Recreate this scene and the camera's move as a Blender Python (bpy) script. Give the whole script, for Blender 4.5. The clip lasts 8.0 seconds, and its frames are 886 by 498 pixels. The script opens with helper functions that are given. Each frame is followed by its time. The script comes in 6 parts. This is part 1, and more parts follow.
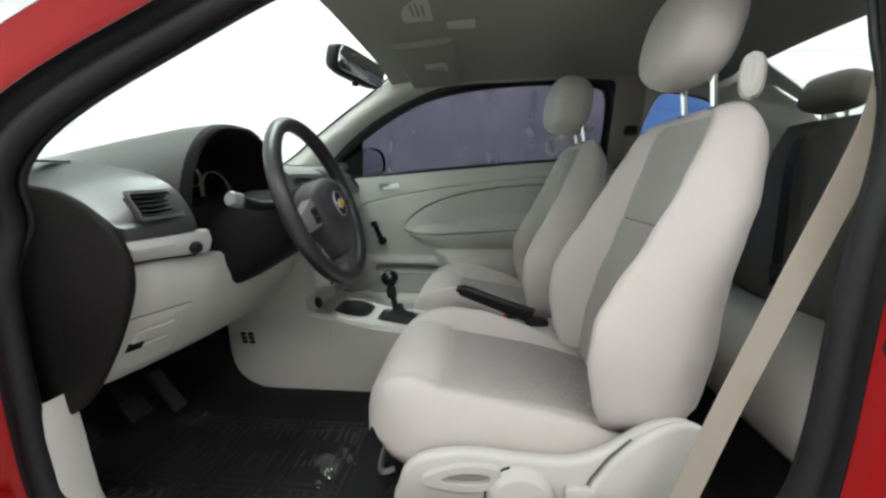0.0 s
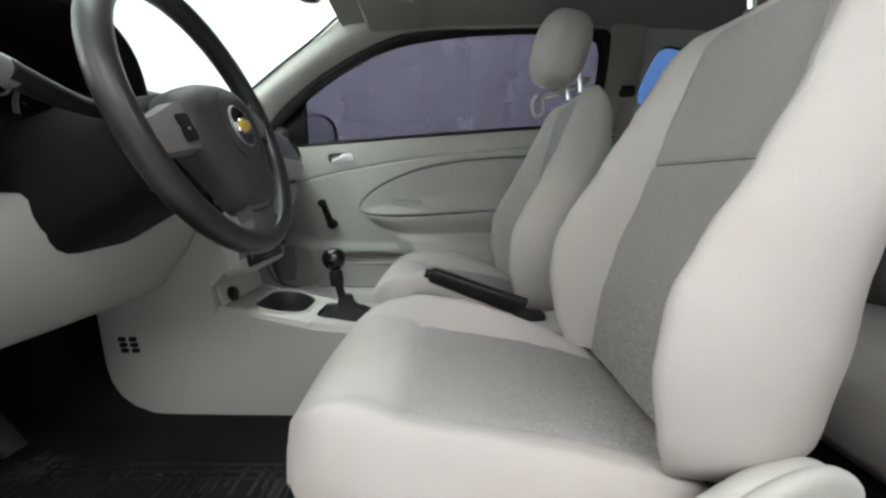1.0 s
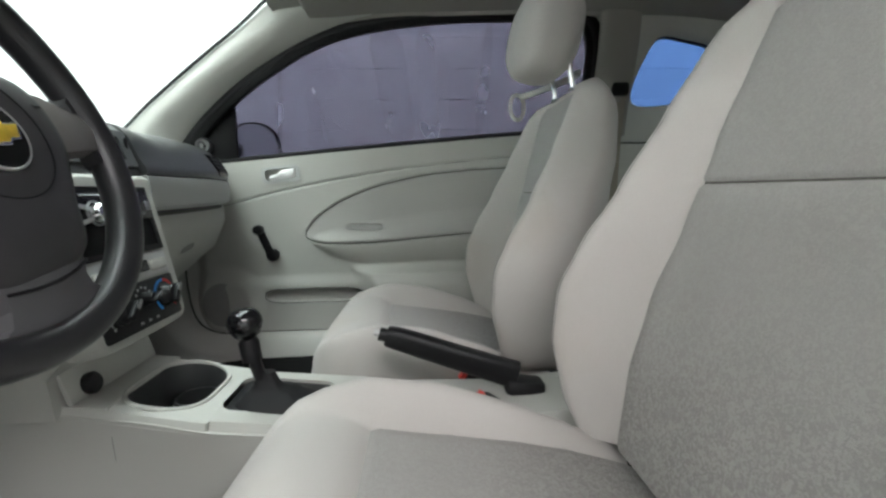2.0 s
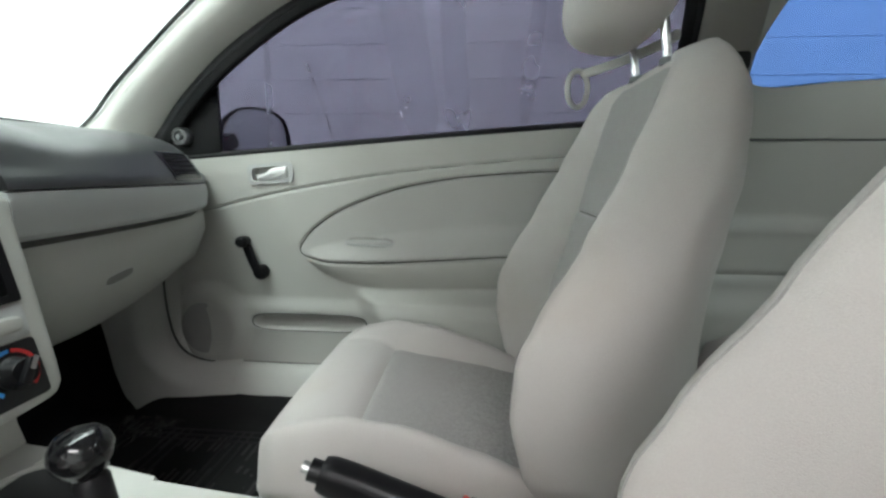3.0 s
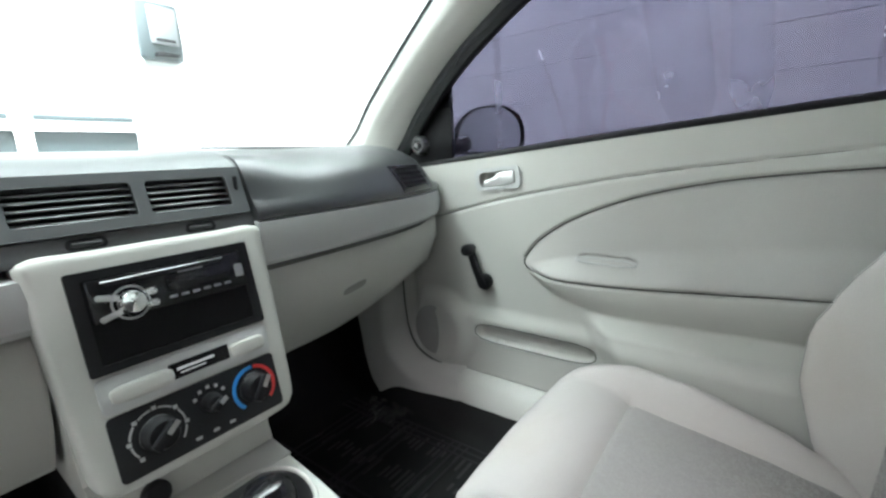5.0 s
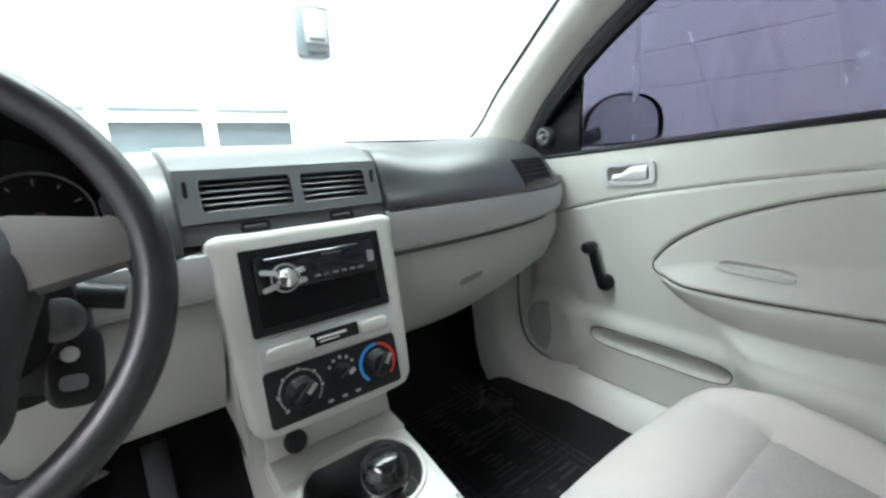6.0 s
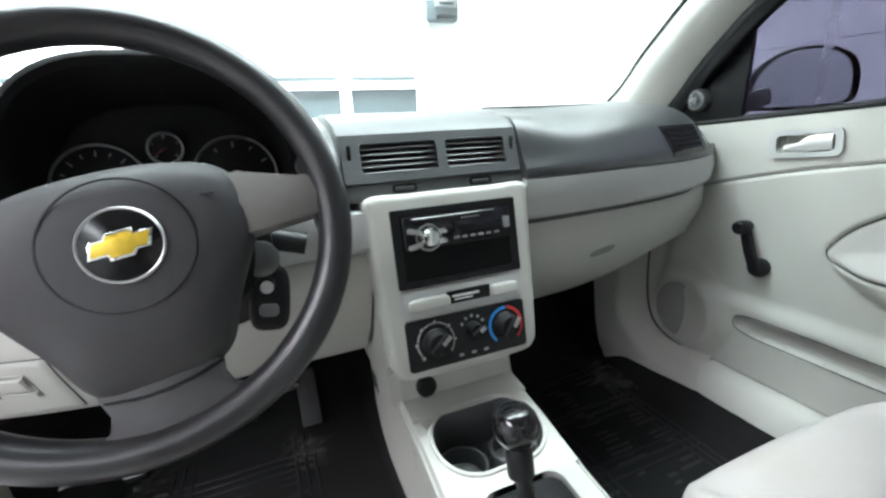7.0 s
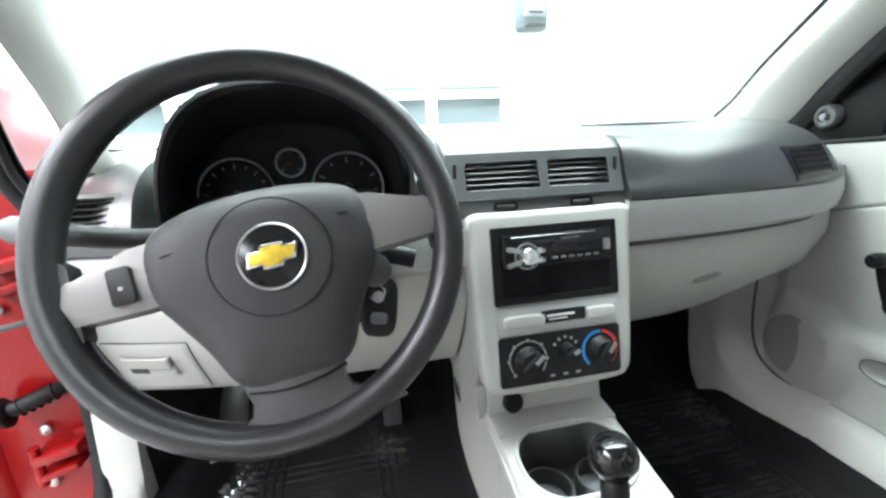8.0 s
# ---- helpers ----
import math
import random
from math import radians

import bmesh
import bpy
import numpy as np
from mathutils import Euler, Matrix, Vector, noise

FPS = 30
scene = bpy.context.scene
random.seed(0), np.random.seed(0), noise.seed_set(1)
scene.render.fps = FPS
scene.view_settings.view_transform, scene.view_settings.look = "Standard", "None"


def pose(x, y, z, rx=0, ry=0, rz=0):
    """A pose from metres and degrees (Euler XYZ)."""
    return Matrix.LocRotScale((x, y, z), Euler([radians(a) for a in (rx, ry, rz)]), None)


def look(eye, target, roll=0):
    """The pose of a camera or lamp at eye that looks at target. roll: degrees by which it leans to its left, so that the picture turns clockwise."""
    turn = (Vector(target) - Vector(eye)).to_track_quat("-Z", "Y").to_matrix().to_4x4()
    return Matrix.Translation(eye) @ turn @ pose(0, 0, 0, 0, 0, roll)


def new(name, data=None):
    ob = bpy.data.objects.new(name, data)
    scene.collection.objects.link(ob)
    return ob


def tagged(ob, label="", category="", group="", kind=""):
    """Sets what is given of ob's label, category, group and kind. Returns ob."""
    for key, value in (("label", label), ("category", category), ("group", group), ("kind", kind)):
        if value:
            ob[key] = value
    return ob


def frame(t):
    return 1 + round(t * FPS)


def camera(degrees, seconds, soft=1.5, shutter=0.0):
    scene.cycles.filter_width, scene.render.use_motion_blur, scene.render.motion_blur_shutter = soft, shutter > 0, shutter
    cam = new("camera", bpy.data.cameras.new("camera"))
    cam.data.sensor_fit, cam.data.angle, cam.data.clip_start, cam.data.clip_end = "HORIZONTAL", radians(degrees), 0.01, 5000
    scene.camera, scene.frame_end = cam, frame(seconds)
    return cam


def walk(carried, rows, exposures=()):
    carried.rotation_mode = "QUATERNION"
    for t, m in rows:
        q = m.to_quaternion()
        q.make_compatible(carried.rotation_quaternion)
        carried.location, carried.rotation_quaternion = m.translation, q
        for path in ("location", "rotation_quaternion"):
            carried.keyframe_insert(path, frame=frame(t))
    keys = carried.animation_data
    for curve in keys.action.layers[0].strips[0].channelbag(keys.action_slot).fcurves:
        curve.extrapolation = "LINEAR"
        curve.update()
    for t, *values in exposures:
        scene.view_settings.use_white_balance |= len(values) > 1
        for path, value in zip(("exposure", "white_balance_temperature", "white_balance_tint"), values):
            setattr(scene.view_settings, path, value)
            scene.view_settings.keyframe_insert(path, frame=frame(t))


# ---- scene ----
cam = camera(91.9, 8.0, soft=2.6)
PATH = [
    (0, (0.424, -1.275, 1.019), (0.248, 0.688, 0.684), -0.1),
    (0.5, (0.395, -1.121, 0.924), (0.321, 0.854, 0.614), -0.5),
    (1, (0.396, -0.962, 0.884), (0.388, 1.014, 0.575), 0.4),
    (1.5, (0.412, -0.822, 0.886), (0.453, 1.154, 0.58), -0.5),
    (2, (0.421, -0.683, 0.912), (0.535, 1.296, 0.643), -1.0),
    (2.2, (0.428, -0.624, 0.928), (0.532, 1.349, 0.62), -1.7),
    (3.3, (0.535, -0.287, 0.99), (0.291, 1.666, 0.637), 0.2),
    (3.5, (0.535, -0.26, 0.997), (0.259, 1.699, 0.701), -1.1),
    (4, (0.519, -0.206, 1.006), (-0.074, 1.679, 0.699), -1.9),
    (4.5, (0.501, -0.19, 1.013), (-0.419, 1.551, 0.663), -2.1),
    (5.8, (0.496, -0.189, 1.035), (-0.995, 1.062, 0.577), -3.0),
    (6, (0.496, -0.196, 1.036), (-1.056, 0.983, 0.588), -2.5),
    (6.5, (0.497, -0.214, 1.038), (-1.188, 0.742, 0.541), -3.4),
    (7, (0.489, -0.234, 1.038), (-1.288, 0.485, 0.468), -2.6),
    (7.5, (0.487, -0.251, 1.046), (-1.344, 0.304, 0.465), -2.9),
    (8, (0.487, -0.272, 1.058), (-1.397, 0.136, 0.527), -2.1),
]
walk(cam, [(t, look(eye, target, roll)) for t, eye, target, roll in PATH],
     [(0.0, -0.6, 6450, 12), (1.0, -0.48, 6400, 12), (2.0, -0.26, 6350, 12), (3.5, 0.10, 6300, 12), (4.5, 0.39, 6200, 13), (6.0, 0.52, 6130, 14), (7.0, 0.56, 6100, 14), (8.0, 1.02, 6080, 12)])

# ---- light ----
world = bpy.data.worlds.new("workshop_air")
world.use_nodes = True
scene.world = world
world.node_tree.nodes["Background"].inputs[0].default_value = (0.75, 0.82, 0.85, 1)
world.node_tree.nodes["Background"].inputs[1].default_value = 0.05
scene.view_settings.exposure = 0.0


def fill_lamp(name, x, y, z, length, wide, watts, along="x", spread=180, tilt=0):
    """A lamp added under the unseen ceiling to light the cabin: an area light under its fitting."""
    data = bpy.data.lights.new(name, "AREA")
    data.shape, data.size, data.size_y = "RECTANGLE", length, wide
    data.energy, data.color = watts, (1.0, 0.965, 0.955) if y < -2 else (0.94, 1.0, 0.985)
    data.spread = radians(spread)
    ob = new(name, data)
    ob.matrix_basis = pose(x, y, z, 0, tilt, 0) @ pose(0, 0, 0, 0, 0, 0 if along == "x" else 90)
    return ob


# unseen lamps, added and tuned to brighten the cabin from several sides
# x, y, length, width, power, direction, spread of the reflector, tilt
LAMPS = [
    (-0.45, -0.1, 3.0, 1.0, 135, "y", 180, 0), (-2.55, -0.6, 3.6, 0.6, 360, "y", 85, 14), (-1.8, -3.6, 2.4, 0.8, 80, "y", 180, 0),
    (1.2, -3.35, 2.4, 1.0, 134, "x", 180, 0), (3.4, -1.6, 2.4, 0.6, 72, "x", 180, 0),
    (0.5, 1.85, 2.4, 0.3, 50, "x", 180, 0), (3.6, 1.0, 2.4, 0.6, 95, "x", 180, 0),
]
for lx, ly, ll, wide, lw, la, sp, ti in LAMPS:
    fill_lamp("fill_tube_light", lx, ly, 3.16, ll, wide, lw, la, sp, ti)


# ---- materials ----
def mat(name, base, rough=0.5, metal=0.0, grain=0.0, scale=200.0, vary=0.08, patch=3.0, coat=0.0, spec=0.5, sheen=0.0, weave=False, mottle=0.0, stain=None):
    """A surface with its colour varied at two scales and a fine relief."""
    m = bpy.data.materials.new(name)
    m.use_nodes = True
    nt = m.node_tree
    n, l = nt.nodes, nt.links
    p = n["Principled BSDF"]
    tc = n.new("ShaderNodeTexCoord")
    big, fine = n.new("ShaderNodeTexNoise"), n.new("ShaderNodeTexNoise")
    big.inputs["Scale"].default_value, big.inputs["Detail"].default_value = patch, 5
    fine.inputs["Scale"].default_value, fine.inputs["Detail"].default_value = scale, 3
    for t in (big, fine):
        l.new(tc.outputs["Object"], t.inputs["Vector"])
    add = n.new("ShaderNodeMath")
    add.operation = "ADD"
    l.new(big.outputs["Fac"], add.inputs[0])
    l.new(fine.outputs["Fac"], add.inputs[1])
    ramp = n.new("ShaderNodeMapRange")
    ramp.inputs["From Min"].default_value, ramp.inputs["From Max"].default_value = 0.6, 1.4
    ramp.inputs["To Min"].default_value, ramp.inputs["To Max"].default_value = 1 - vary, 1 + vary
    l.new(add.outputs[0], ramp.inputs["Value"])
    mix = n.new("ShaderNodeVectorMath")
    mix.operation = "SCALE"
    mix.inputs[0].default_value = base
    l.new(ramp.outputs[0], mix.inputs["Scale"])
    if mottle:
        leaf = n.new("ShaderNodeTexNoise")
        leaf.inputs["Scale"].default_value, leaf.inputs["Detail"].default_value, leaf.inputs["Distortion"].default_value = 180, 2, 1.5
        l.new(tc.outputs["Object"], leaf.inputs["Vector"])
        edge = n.new("ShaderNodeMapRange")
        edge.inputs["From Min"].default_value, edge.inputs["From Max"].default_value = 0.44, 0.58
        edge.inputs["To Min"].default_value, edge.inputs["To Max"].default_value = -mottle, mottle
        l.new(leaf.outputs["Fac"], edge.inputs["Value"])
        # stronger near the fold of seat and back: grazing light put into the colour
        flat, far, worn_or_grazed = n.new("ShaderNodeVectorMath"), n.new("ShaderNodeVectorMath"), n.new("ShaderNodeMapRange")
        flat.operation, far.operation = "MULTIPLY", "DISTANCE"
        flat.inputs[1].default_value, far.inputs[1].default_value = (1, 0, 1), (0.27, 0, 0.19)
        worn_or_grazed.inputs["From Min"].default_value, worn_or_grazed.inputs["From Max"].default_value = 0.05, 0.26
        worn_or_grazed.inputs["To Min"].default_value, worn_or_grazed.inputs["To Max"].default_value = 1.0, 0.2
        l.new(tc.outputs["Object"], flat.inputs[0])
        l.new(flat.outputs[0], far.inputs[0])
        l.new(far.outputs["Value"], worn_or_grazed.inputs["Value"])
        amount = n.new("ShaderNodeMath")
        amount.operation = "MULTIPLY_ADD"
        amount.inputs[2].default_value = 1.0
        l.new(edge.outputs[0], amount.inputs[0])
        l.new(worn_or_grazed.outputs[0], amount.inputs[1])
        both = n.new("ShaderNodeMath")
        both.operation = "MULTIPLY"
        l.new(ramp.outputs[0], both.inputs[0])
        l.new(amount.outputs[0], both.inputs[1])
        l.new(both.outputs[0], mix.inputs["Scale"])
    colour = mix.outputs[0]
    if stain:
        spot, level, blend = n.new("ShaderNodeTexNoise"), n.new("ShaderNodeMapRange"), n.new("ShaderNodeMix")
        spot.inputs["Scale"].default_value, spot.inputs["Detail"].default_value = 4.5, 6
        level.inputs["From Min"].default_value, level.inputs["From Max"].default_value = 0.48, 0.72
        level.inputs["To Min"].default_value, level.inputs["To Max"].default_value = 0.0, 0.55
        blend.data_type = "RGBA"
        l.new(tc.outputs["Object"], spot.inputs["Vector"])
        l.new(spot.outputs["Fac"], level.inputs["Value"])
        l.new(level.outputs[0], blend.inputs[0])
        l.new(mix.outputs[0], blend.inputs[6])
        blend.inputs[7].default_value = (*stain, 1)
        colour = blend.outputs[2]
    l.new(colour, p.inputs["Base Color"])
    rr = n.new("ShaderNodeMapRange")
    rr.inputs["From Min"].default_value, rr.inputs["From Max"].default_value = 0.3, 0.7
    rr.inputs["To Min"].default_value, rr.inputs["To Max"].default_value = max(0.02, rough * 0.85), min(1, rough * 1.15)
    l.new(big.outputs["Fac"], rr.inputs["Value"])
    l.new(rr.outputs[0], p.inputs["Roughness"])
    p.inputs["Metallic"].default_value = metal
    p.inputs["Coat Weight"].default_value = coat
    p.inputs["Coat Roughness"].default_value = 0.05
    p.inputs["Specular IOR Level"].default_value = spec
    p.inputs["Sheen Weight"].default_value = sheen
    if grain:
        height = fine.outputs["Fac"]
        if weave:
            v = n.new("ShaderNodeTexVoronoi")
            v.inputs["Scale"].default_value = scale * 1.6
            l.new(tc.outputs["Object"], v.inputs["Vector"])
            height = v.outputs["Distance"]
        b = n.new("ShaderNodeBump")
        b.inputs["Strength"].default_value, b.inputs["Distance"].default_value = grain, 0.001
        l.new(height, b.inputs["Height"])
        l.new(b.outputs[0], p.inputs["Normal"])
    return m


def pane(name, tint, gloss=0.06, rough=0.01):
    """Thin glass: it lets light through with its tint and mirrors a little."""
    m = bpy.data.materials.new(name)
    m.use_nodes = True
    n, l = m.node_tree.nodes, m.node_tree.links
    n.remove(n["Principled BSDF"])
    t, g, mix = n.new("ShaderNodeBsdfTransparent"), n.new("ShaderNodeBsdfGlossy"), n.new("ShaderNodeMixShader")
    t.inputs[0].default_value = (*tint, 1)
    g.inputs["Roughness"].default_value = rough
    mix.inputs[0].default_value = gloss
    l.new(t.outputs[0], mix.inputs[1])
    l.new(g.outputs[0], mix.inputs[2])
    l.new(mix.outputs[0], n["Material Output"].inputs[0])
    return m


def haze(name, amount):
    """A patchy translucent layer on glass that scatters some of the light behind it."""
    m = bpy.data.materials.new(name)
    m.use_nodes = True
    n, l = m.node_tree.nodes, m.node_tree.links
    n.remove(n["Principled BSDF"])
    t, g, mix = n.new("ShaderNodeBsdfTransparent"), n.new("ShaderNodeBsdfTranslucent"), n.new("ShaderNodeMixShader")
    g.inputs[0].default_value = (0.85, 0.86, 0.88, 1)
    blotch = n.new("ShaderNodeTexNoise")
    blotch.inputs["Scale"].default_value, blotch.inputs["Detail"].default_value = 9, 3
    ramp = n.new("ShaderNodeMapRange")
    ramp.inputs["From Min"].default_value, ramp.inputs["From Max"].default_value = 0.3, 0.7
    ramp.inputs["To Min"].default_value, ramp.inputs["To Max"].default_value = amount * 0.4, amount * 1.3
    tc = n.new("ShaderNodeTexCoord")
    l.new(tc.outputs["Object"], blotch.inputs["Vector"])
    l.new(blotch.outputs["Fac"], ramp.inputs["Value"])
    l.new(ramp.outputs[0], mix.inputs[0])
    l.new(t.outputs[0], mix.inputs[1])
    l.new(g.outputs[0], mix.inputs[2])
    l.new(mix.outputs[0], n["Material Output"].inputs[0])
    return m


def cloudy(name, gloss, rough, milk, tone):
    """Thin loose plastic: clear, a little milky, with sharp highlights."""
    m = bpy.data.materials.new(name)
    m.use_nodes = True
    n, l = m.node_tree.nodes, m.node_tree.links
    n.remove(n["Principled BSDF"])
    t, g, d = n.new("ShaderNodeBsdfTransparent"), n.new("ShaderNodeBsdfGlossy"), n.new("ShaderNodeBsdfDiffuse")
    mix, top = n.new("ShaderNodeMixShader"), n.new("ShaderNodeMixShader")
    t.inputs[0].default_value = (0.95, 0.95, 0.945, 1)
    d.inputs[0].default_value = (*tone, 1)
    g.inputs["Roughness"].default_value = rough
    tc, cloud, ramp = n.new("ShaderNodeTexCoord"), n.new("ShaderNodeTexNoise"), n.new("ShaderNodeMapRange")
    cloud.inputs["Scale"].default_value, cloud.inputs["Detail"].default_value = 12, 4
    ramp.inputs["From Min"].default_value, ramp.inputs["From Max"].default_value = 0.35, 0.7
    ramp.inputs["To Min"].default_value, ramp.inputs["To Max"].default_value = milk * 0.3, milk * 1.8
    l.new(tc.outputs["Object"], cloud.inputs["Vector"])
    l.new(cloud.outputs["Fac"], ramp.inputs["Value"])
    l.new(ramp.outputs[0], mix.inputs[0])
    l.new(t.outputs[0], mix.inputs[1])
    l.new(d.outputs[0], mix.inputs[2])
    top.inputs[0].default_value = gloss
    l.new(mix.outputs[0], top.inputs[1])
    l.new(g.outputs[0], top.inputs[2])
    l.new(top.outputs[0], n["Material Output"].inputs[0])
    return m


def glow(name, colour, strength):
    m = bpy.data.materials.new(name)
    m.use_nodes = True
    p = m.node_tree.nodes["Principled BSDF"]
    p.inputs["Base Color"].default_value = (0.8, 0.8, 0.8, 1)
    p.inputs["Emission Color"].default_value = (*colour, 1)
    p.inputs["Emission Strength"].default_value = strength
    return m


SEAT_LIGHT = mat("seat_cloth_light", (0.50, 0.475, 0.45), 0.9, grain=0.35, scale=700, vary=0.07, patch=5, sheen=0.15, spec=0.2, weave=True, stain=(0.44, 0.39, 0.335))
SEAT_GREY = mat("seat_cloth_grey", (0.345, 0.333, 0.316), 0.92, grain=0.4, scale=500, vary=0.08, patch=9, sheen=0.1, spec=0.2, weave=True, mottle=0.17)
SEAT_DARK = mat("seat_cloth_dark", (0.125, 0.117, 0.105), 0.95, grain=0.4, scale=500, vary=0.12, patch=6, spec=0.2, weave=True)
TRIM = mat("trim_plastic_light", (0.47, 0.47, 0.435), 0.55, grain=0.12, scale=900, vary=0.05, patch=2.5, spec=0.35)
TRIM_SATIN = mat("trim_plastic_satin", (0.44, 0.45, 0.44), 0.38, grain=0.04, scale=900, vary=0.04, patch=3)
DOOR_CLOTH = mat("door_cloth", (0.44, 0.435, 0.41), 0.85, grain=0.3, scale=600, vary=0.06, patch=4, spec=0.2, weave=True)
PAD = mat("dash_plastic_dark", (0.036, 0.0375, 0.038), 0.33, grain=0.3, scale=700, vary=0.1, patch=3, spec=0.95)
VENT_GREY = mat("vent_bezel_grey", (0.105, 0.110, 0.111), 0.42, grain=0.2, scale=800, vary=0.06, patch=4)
CAP = mat("end_cap_dark", (0.0085, 0.008, 0.0078), 0.7, grain=0.3, scale=600, vary=0.15, spec=0.18)
BLACK = mat("plastic_black", (0.009, 0.009, 0.010), 0.42, grain=0.1, scale=500, vary=0.15, spec=0.28)
SHROUD = mat("shroud_black", (0.006, 0.006, 0.0065), 0.6, grain=0.2, scale=700, vary=0.1, spec=0.15)
GLOSS_BLACK = mat("plastic_black_glossy", (0.008, 0.008, 0.009), 0.12, vary=0.1)
LEATHER = mat("wheel_rubber", (0.018, 0.018, 0.0195), 0.34, grain=0.18, scale=800, vary=0.1, patch=8)
HUB = mat("hub_plastic", (0.039, 0.038, 0.040), 0.52, grain=0.15, scale=900, vary=0.08, spec=0.35)
SPOKE_GREY = mat("spoke_plastic_grey", (0.078, 0.077, 0.081), 0.45, grain=0.15, scale=900, vary=0.08, spec=0.4)
SILVER = mat("spoke_silver", (0.205, 0.195, 0.187), 0.42, metal=0.35, vary=0.04, patch=12)
CHROME = mat("chrome", (0.86, 0.87, 0.87), 0.08, metal=1.0, vary=0.03)
BRIGHT = mat("handle_silver", (0.80, 0.80, 0.79), 0.3, metal=0.6, vary=0.03)
STEEL = mat("steel_dull", (0.5, 0.5, 0.5), 0.35, metal=1.0, vary=0.1, patch=20)
GOLD = mat("gold_enamel", (0.75, 0.52, 0.05), 0.3, metal=0.3, vary=0.15, patch=60)
CARPET = mat("carpet_black", (0.014, 0.014, 0.014), 0.97, grain=0.9, scale=600, vary=0.35, patch=8, spec=0.15)
RUBBER = mat("rubber_black", (0.011, 0.011, 0.012), 0.6, grain=0.1, scale=300, vary=0.15, spec=0.3)
MAT_PAPER = mat("mat_black_ribbed", (0.02, 0.02, 0.021), 0.34, grain=0.2, scale=200, vary=0.3, patch=10)
INK = mat("print_black", (0.012, 0.012, 0.012), 0.6)
RED = mat("paint_red", (0.27, 0.0025, 0.003), 0.36, vary=0.04, coat=0.12, patch=2, spec=0.3)
LINER = mat("headliner_cloth", (0.30, 0.288, 0.262), 0.95, grain=0.4, scale=500, vary=0.05, patch=3, spec=0.15)
BELT = mat("belt_webbing", (0.285, 0.255, 0.21), 0.8, grain=0.4, scale=900, vary=0.06, patch=10, stain=(0.20, 0.16, 0.12))
WHITE_WALL = mat("wall_white_paint", (0.82, 0.83, 0.82), 0.7, grain=0.1, scale=60, vary=0.04, patch=0.8)
BLOCK_PAINT = mat("wall_block_paint", (0.78, 0.79, 0.78), 0.65, grain=0.35, scale=90, vary=0.05, patch=2.0)
CONCRETE = mat("concrete_floor", (0.34, 0.34, 0.33), 0.55, grain=0.3, scale=40, vary=0.18, patch=0.7)
GREY_GLASS = mat("door_lite_grey", (0.045, 0.056, 0.060), 0.35, vary=0.1, patch=1.5)
WHITE = mat("white_print", (0.75, 0.75, 0.74), 0.5, vary=0.03)
DIAL_PRINT = mat("dial_print_grey", (0.22, 0.22, 0.22), 0.6, vary=0.05)
DIAL_RED = mat("needle_dark_red", (0.10, 0.012, 0.012), 0.6, vary=0.05)
DIAL_LIGHT = mat("dial_print_light", (0.36, 0.36, 0.355), 0.6, vary=0.05)
BLUE_INK = mat("blue_print", (0.03, 0.25, 0.65), 0.5, vary=0.03)
RED_INK = mat("red_print", (0.6, 0.03, 0.03), 0.5, vary=0.03)
BUTTON_RED = mat("red_plastic", (0.75, 0.05, 0.04), 0.4, vary=0.03)
GREY_BOX = mat("grey_box", (0.16, 0.165, 0.17), 0.5, vary=0.1, patch=9)
MIRROR = mat("mirror_silver", (0.8, 0.81, 0.83), 0.02, metal=1.0, vary=0.0)
WINDSCREEN = pane("windscreen_glass", (0.95, 0.99, 0.97), 0.05)
SIDE_GLASS = pane("side_glass_film", (0.275, 0.272, 0.325), 0.018)
STREAK = haze("side_glass_streak", 0.27)
QUARTER_GLASS = pane("quarter_glass_film", (0.27, 0.385, 0.60), 0.04)
FILM = cloudy("clear_film", 0.20, 0.05, 0.075, (0.36, 0.335, 0.30))
FILM_CLEAN = cloudy("clear_film_flat", 0.15, 0.05, 0.008, (0.7, 0.7, 0.68))
CLEAR_QUARTER = pane("quarter_glass_grey", (0.55, 0.58, 0.58), 0.04)
SPEAKER = mat("speaker_grille_grey", (0.30, 0.30, 0.28), 0.85, grain=0.8, scale=900, vary=0.12, patch=20, spec=0.2)
SEAM = mat("seam_dark", (0.095, 0.095, 0.09), 0.8, vary=0.1, spec=0.2)
# darker trim grey, for painted shade in hollows and for thin joints
JOINT_SHADE = mat("joint_shade_grey", (0.26, 0.26, 0.24), 0.9, grain=0.6, scale=900, vary=0.15, patch=20, spec=0.2)
LIGHT_TUBE = glow("lamp_diffuser", (0.95, 1.0, 0.98), 6.0)


# ---- mesh tools ----
def place_of(ob):
    m = ob.matrix_basis.copy()
    while ob.parent:
        ob = ob.parent
        m = ob.matrix_basis @ m
    return m


def part(name, bm, material, parent=None, label="", smooth=True, angle=40, local=False):
    """Links a bmesh as one mesh object. Its points are in the world, or in the parent's own space with local."""
    if parent is not None and not local:
        bmesh.ops.transform(bm, matrix=place_of(parent).inverted(), verts=bm.verts)
    me = bpy.data.meshes.new(name)
    bm.normal_update()
    bm.to_mesh(me)
    bm.free()
    if smooth:
        me.shade_smooth()
        me.set_sharp_from_angle(angle=radians(angle))
    me.materials.append(material)
    ob = new(name, me)
    ob.parent = parent
    return tagged(ob, label)


def thing(name, at, label, category, group="", kind=""):
    ob = new(name)
    ob.matrix_basis = pose(*at)
    ob.empty_display_size = 0.05
    return tagged(ob, label, category, group, kind)


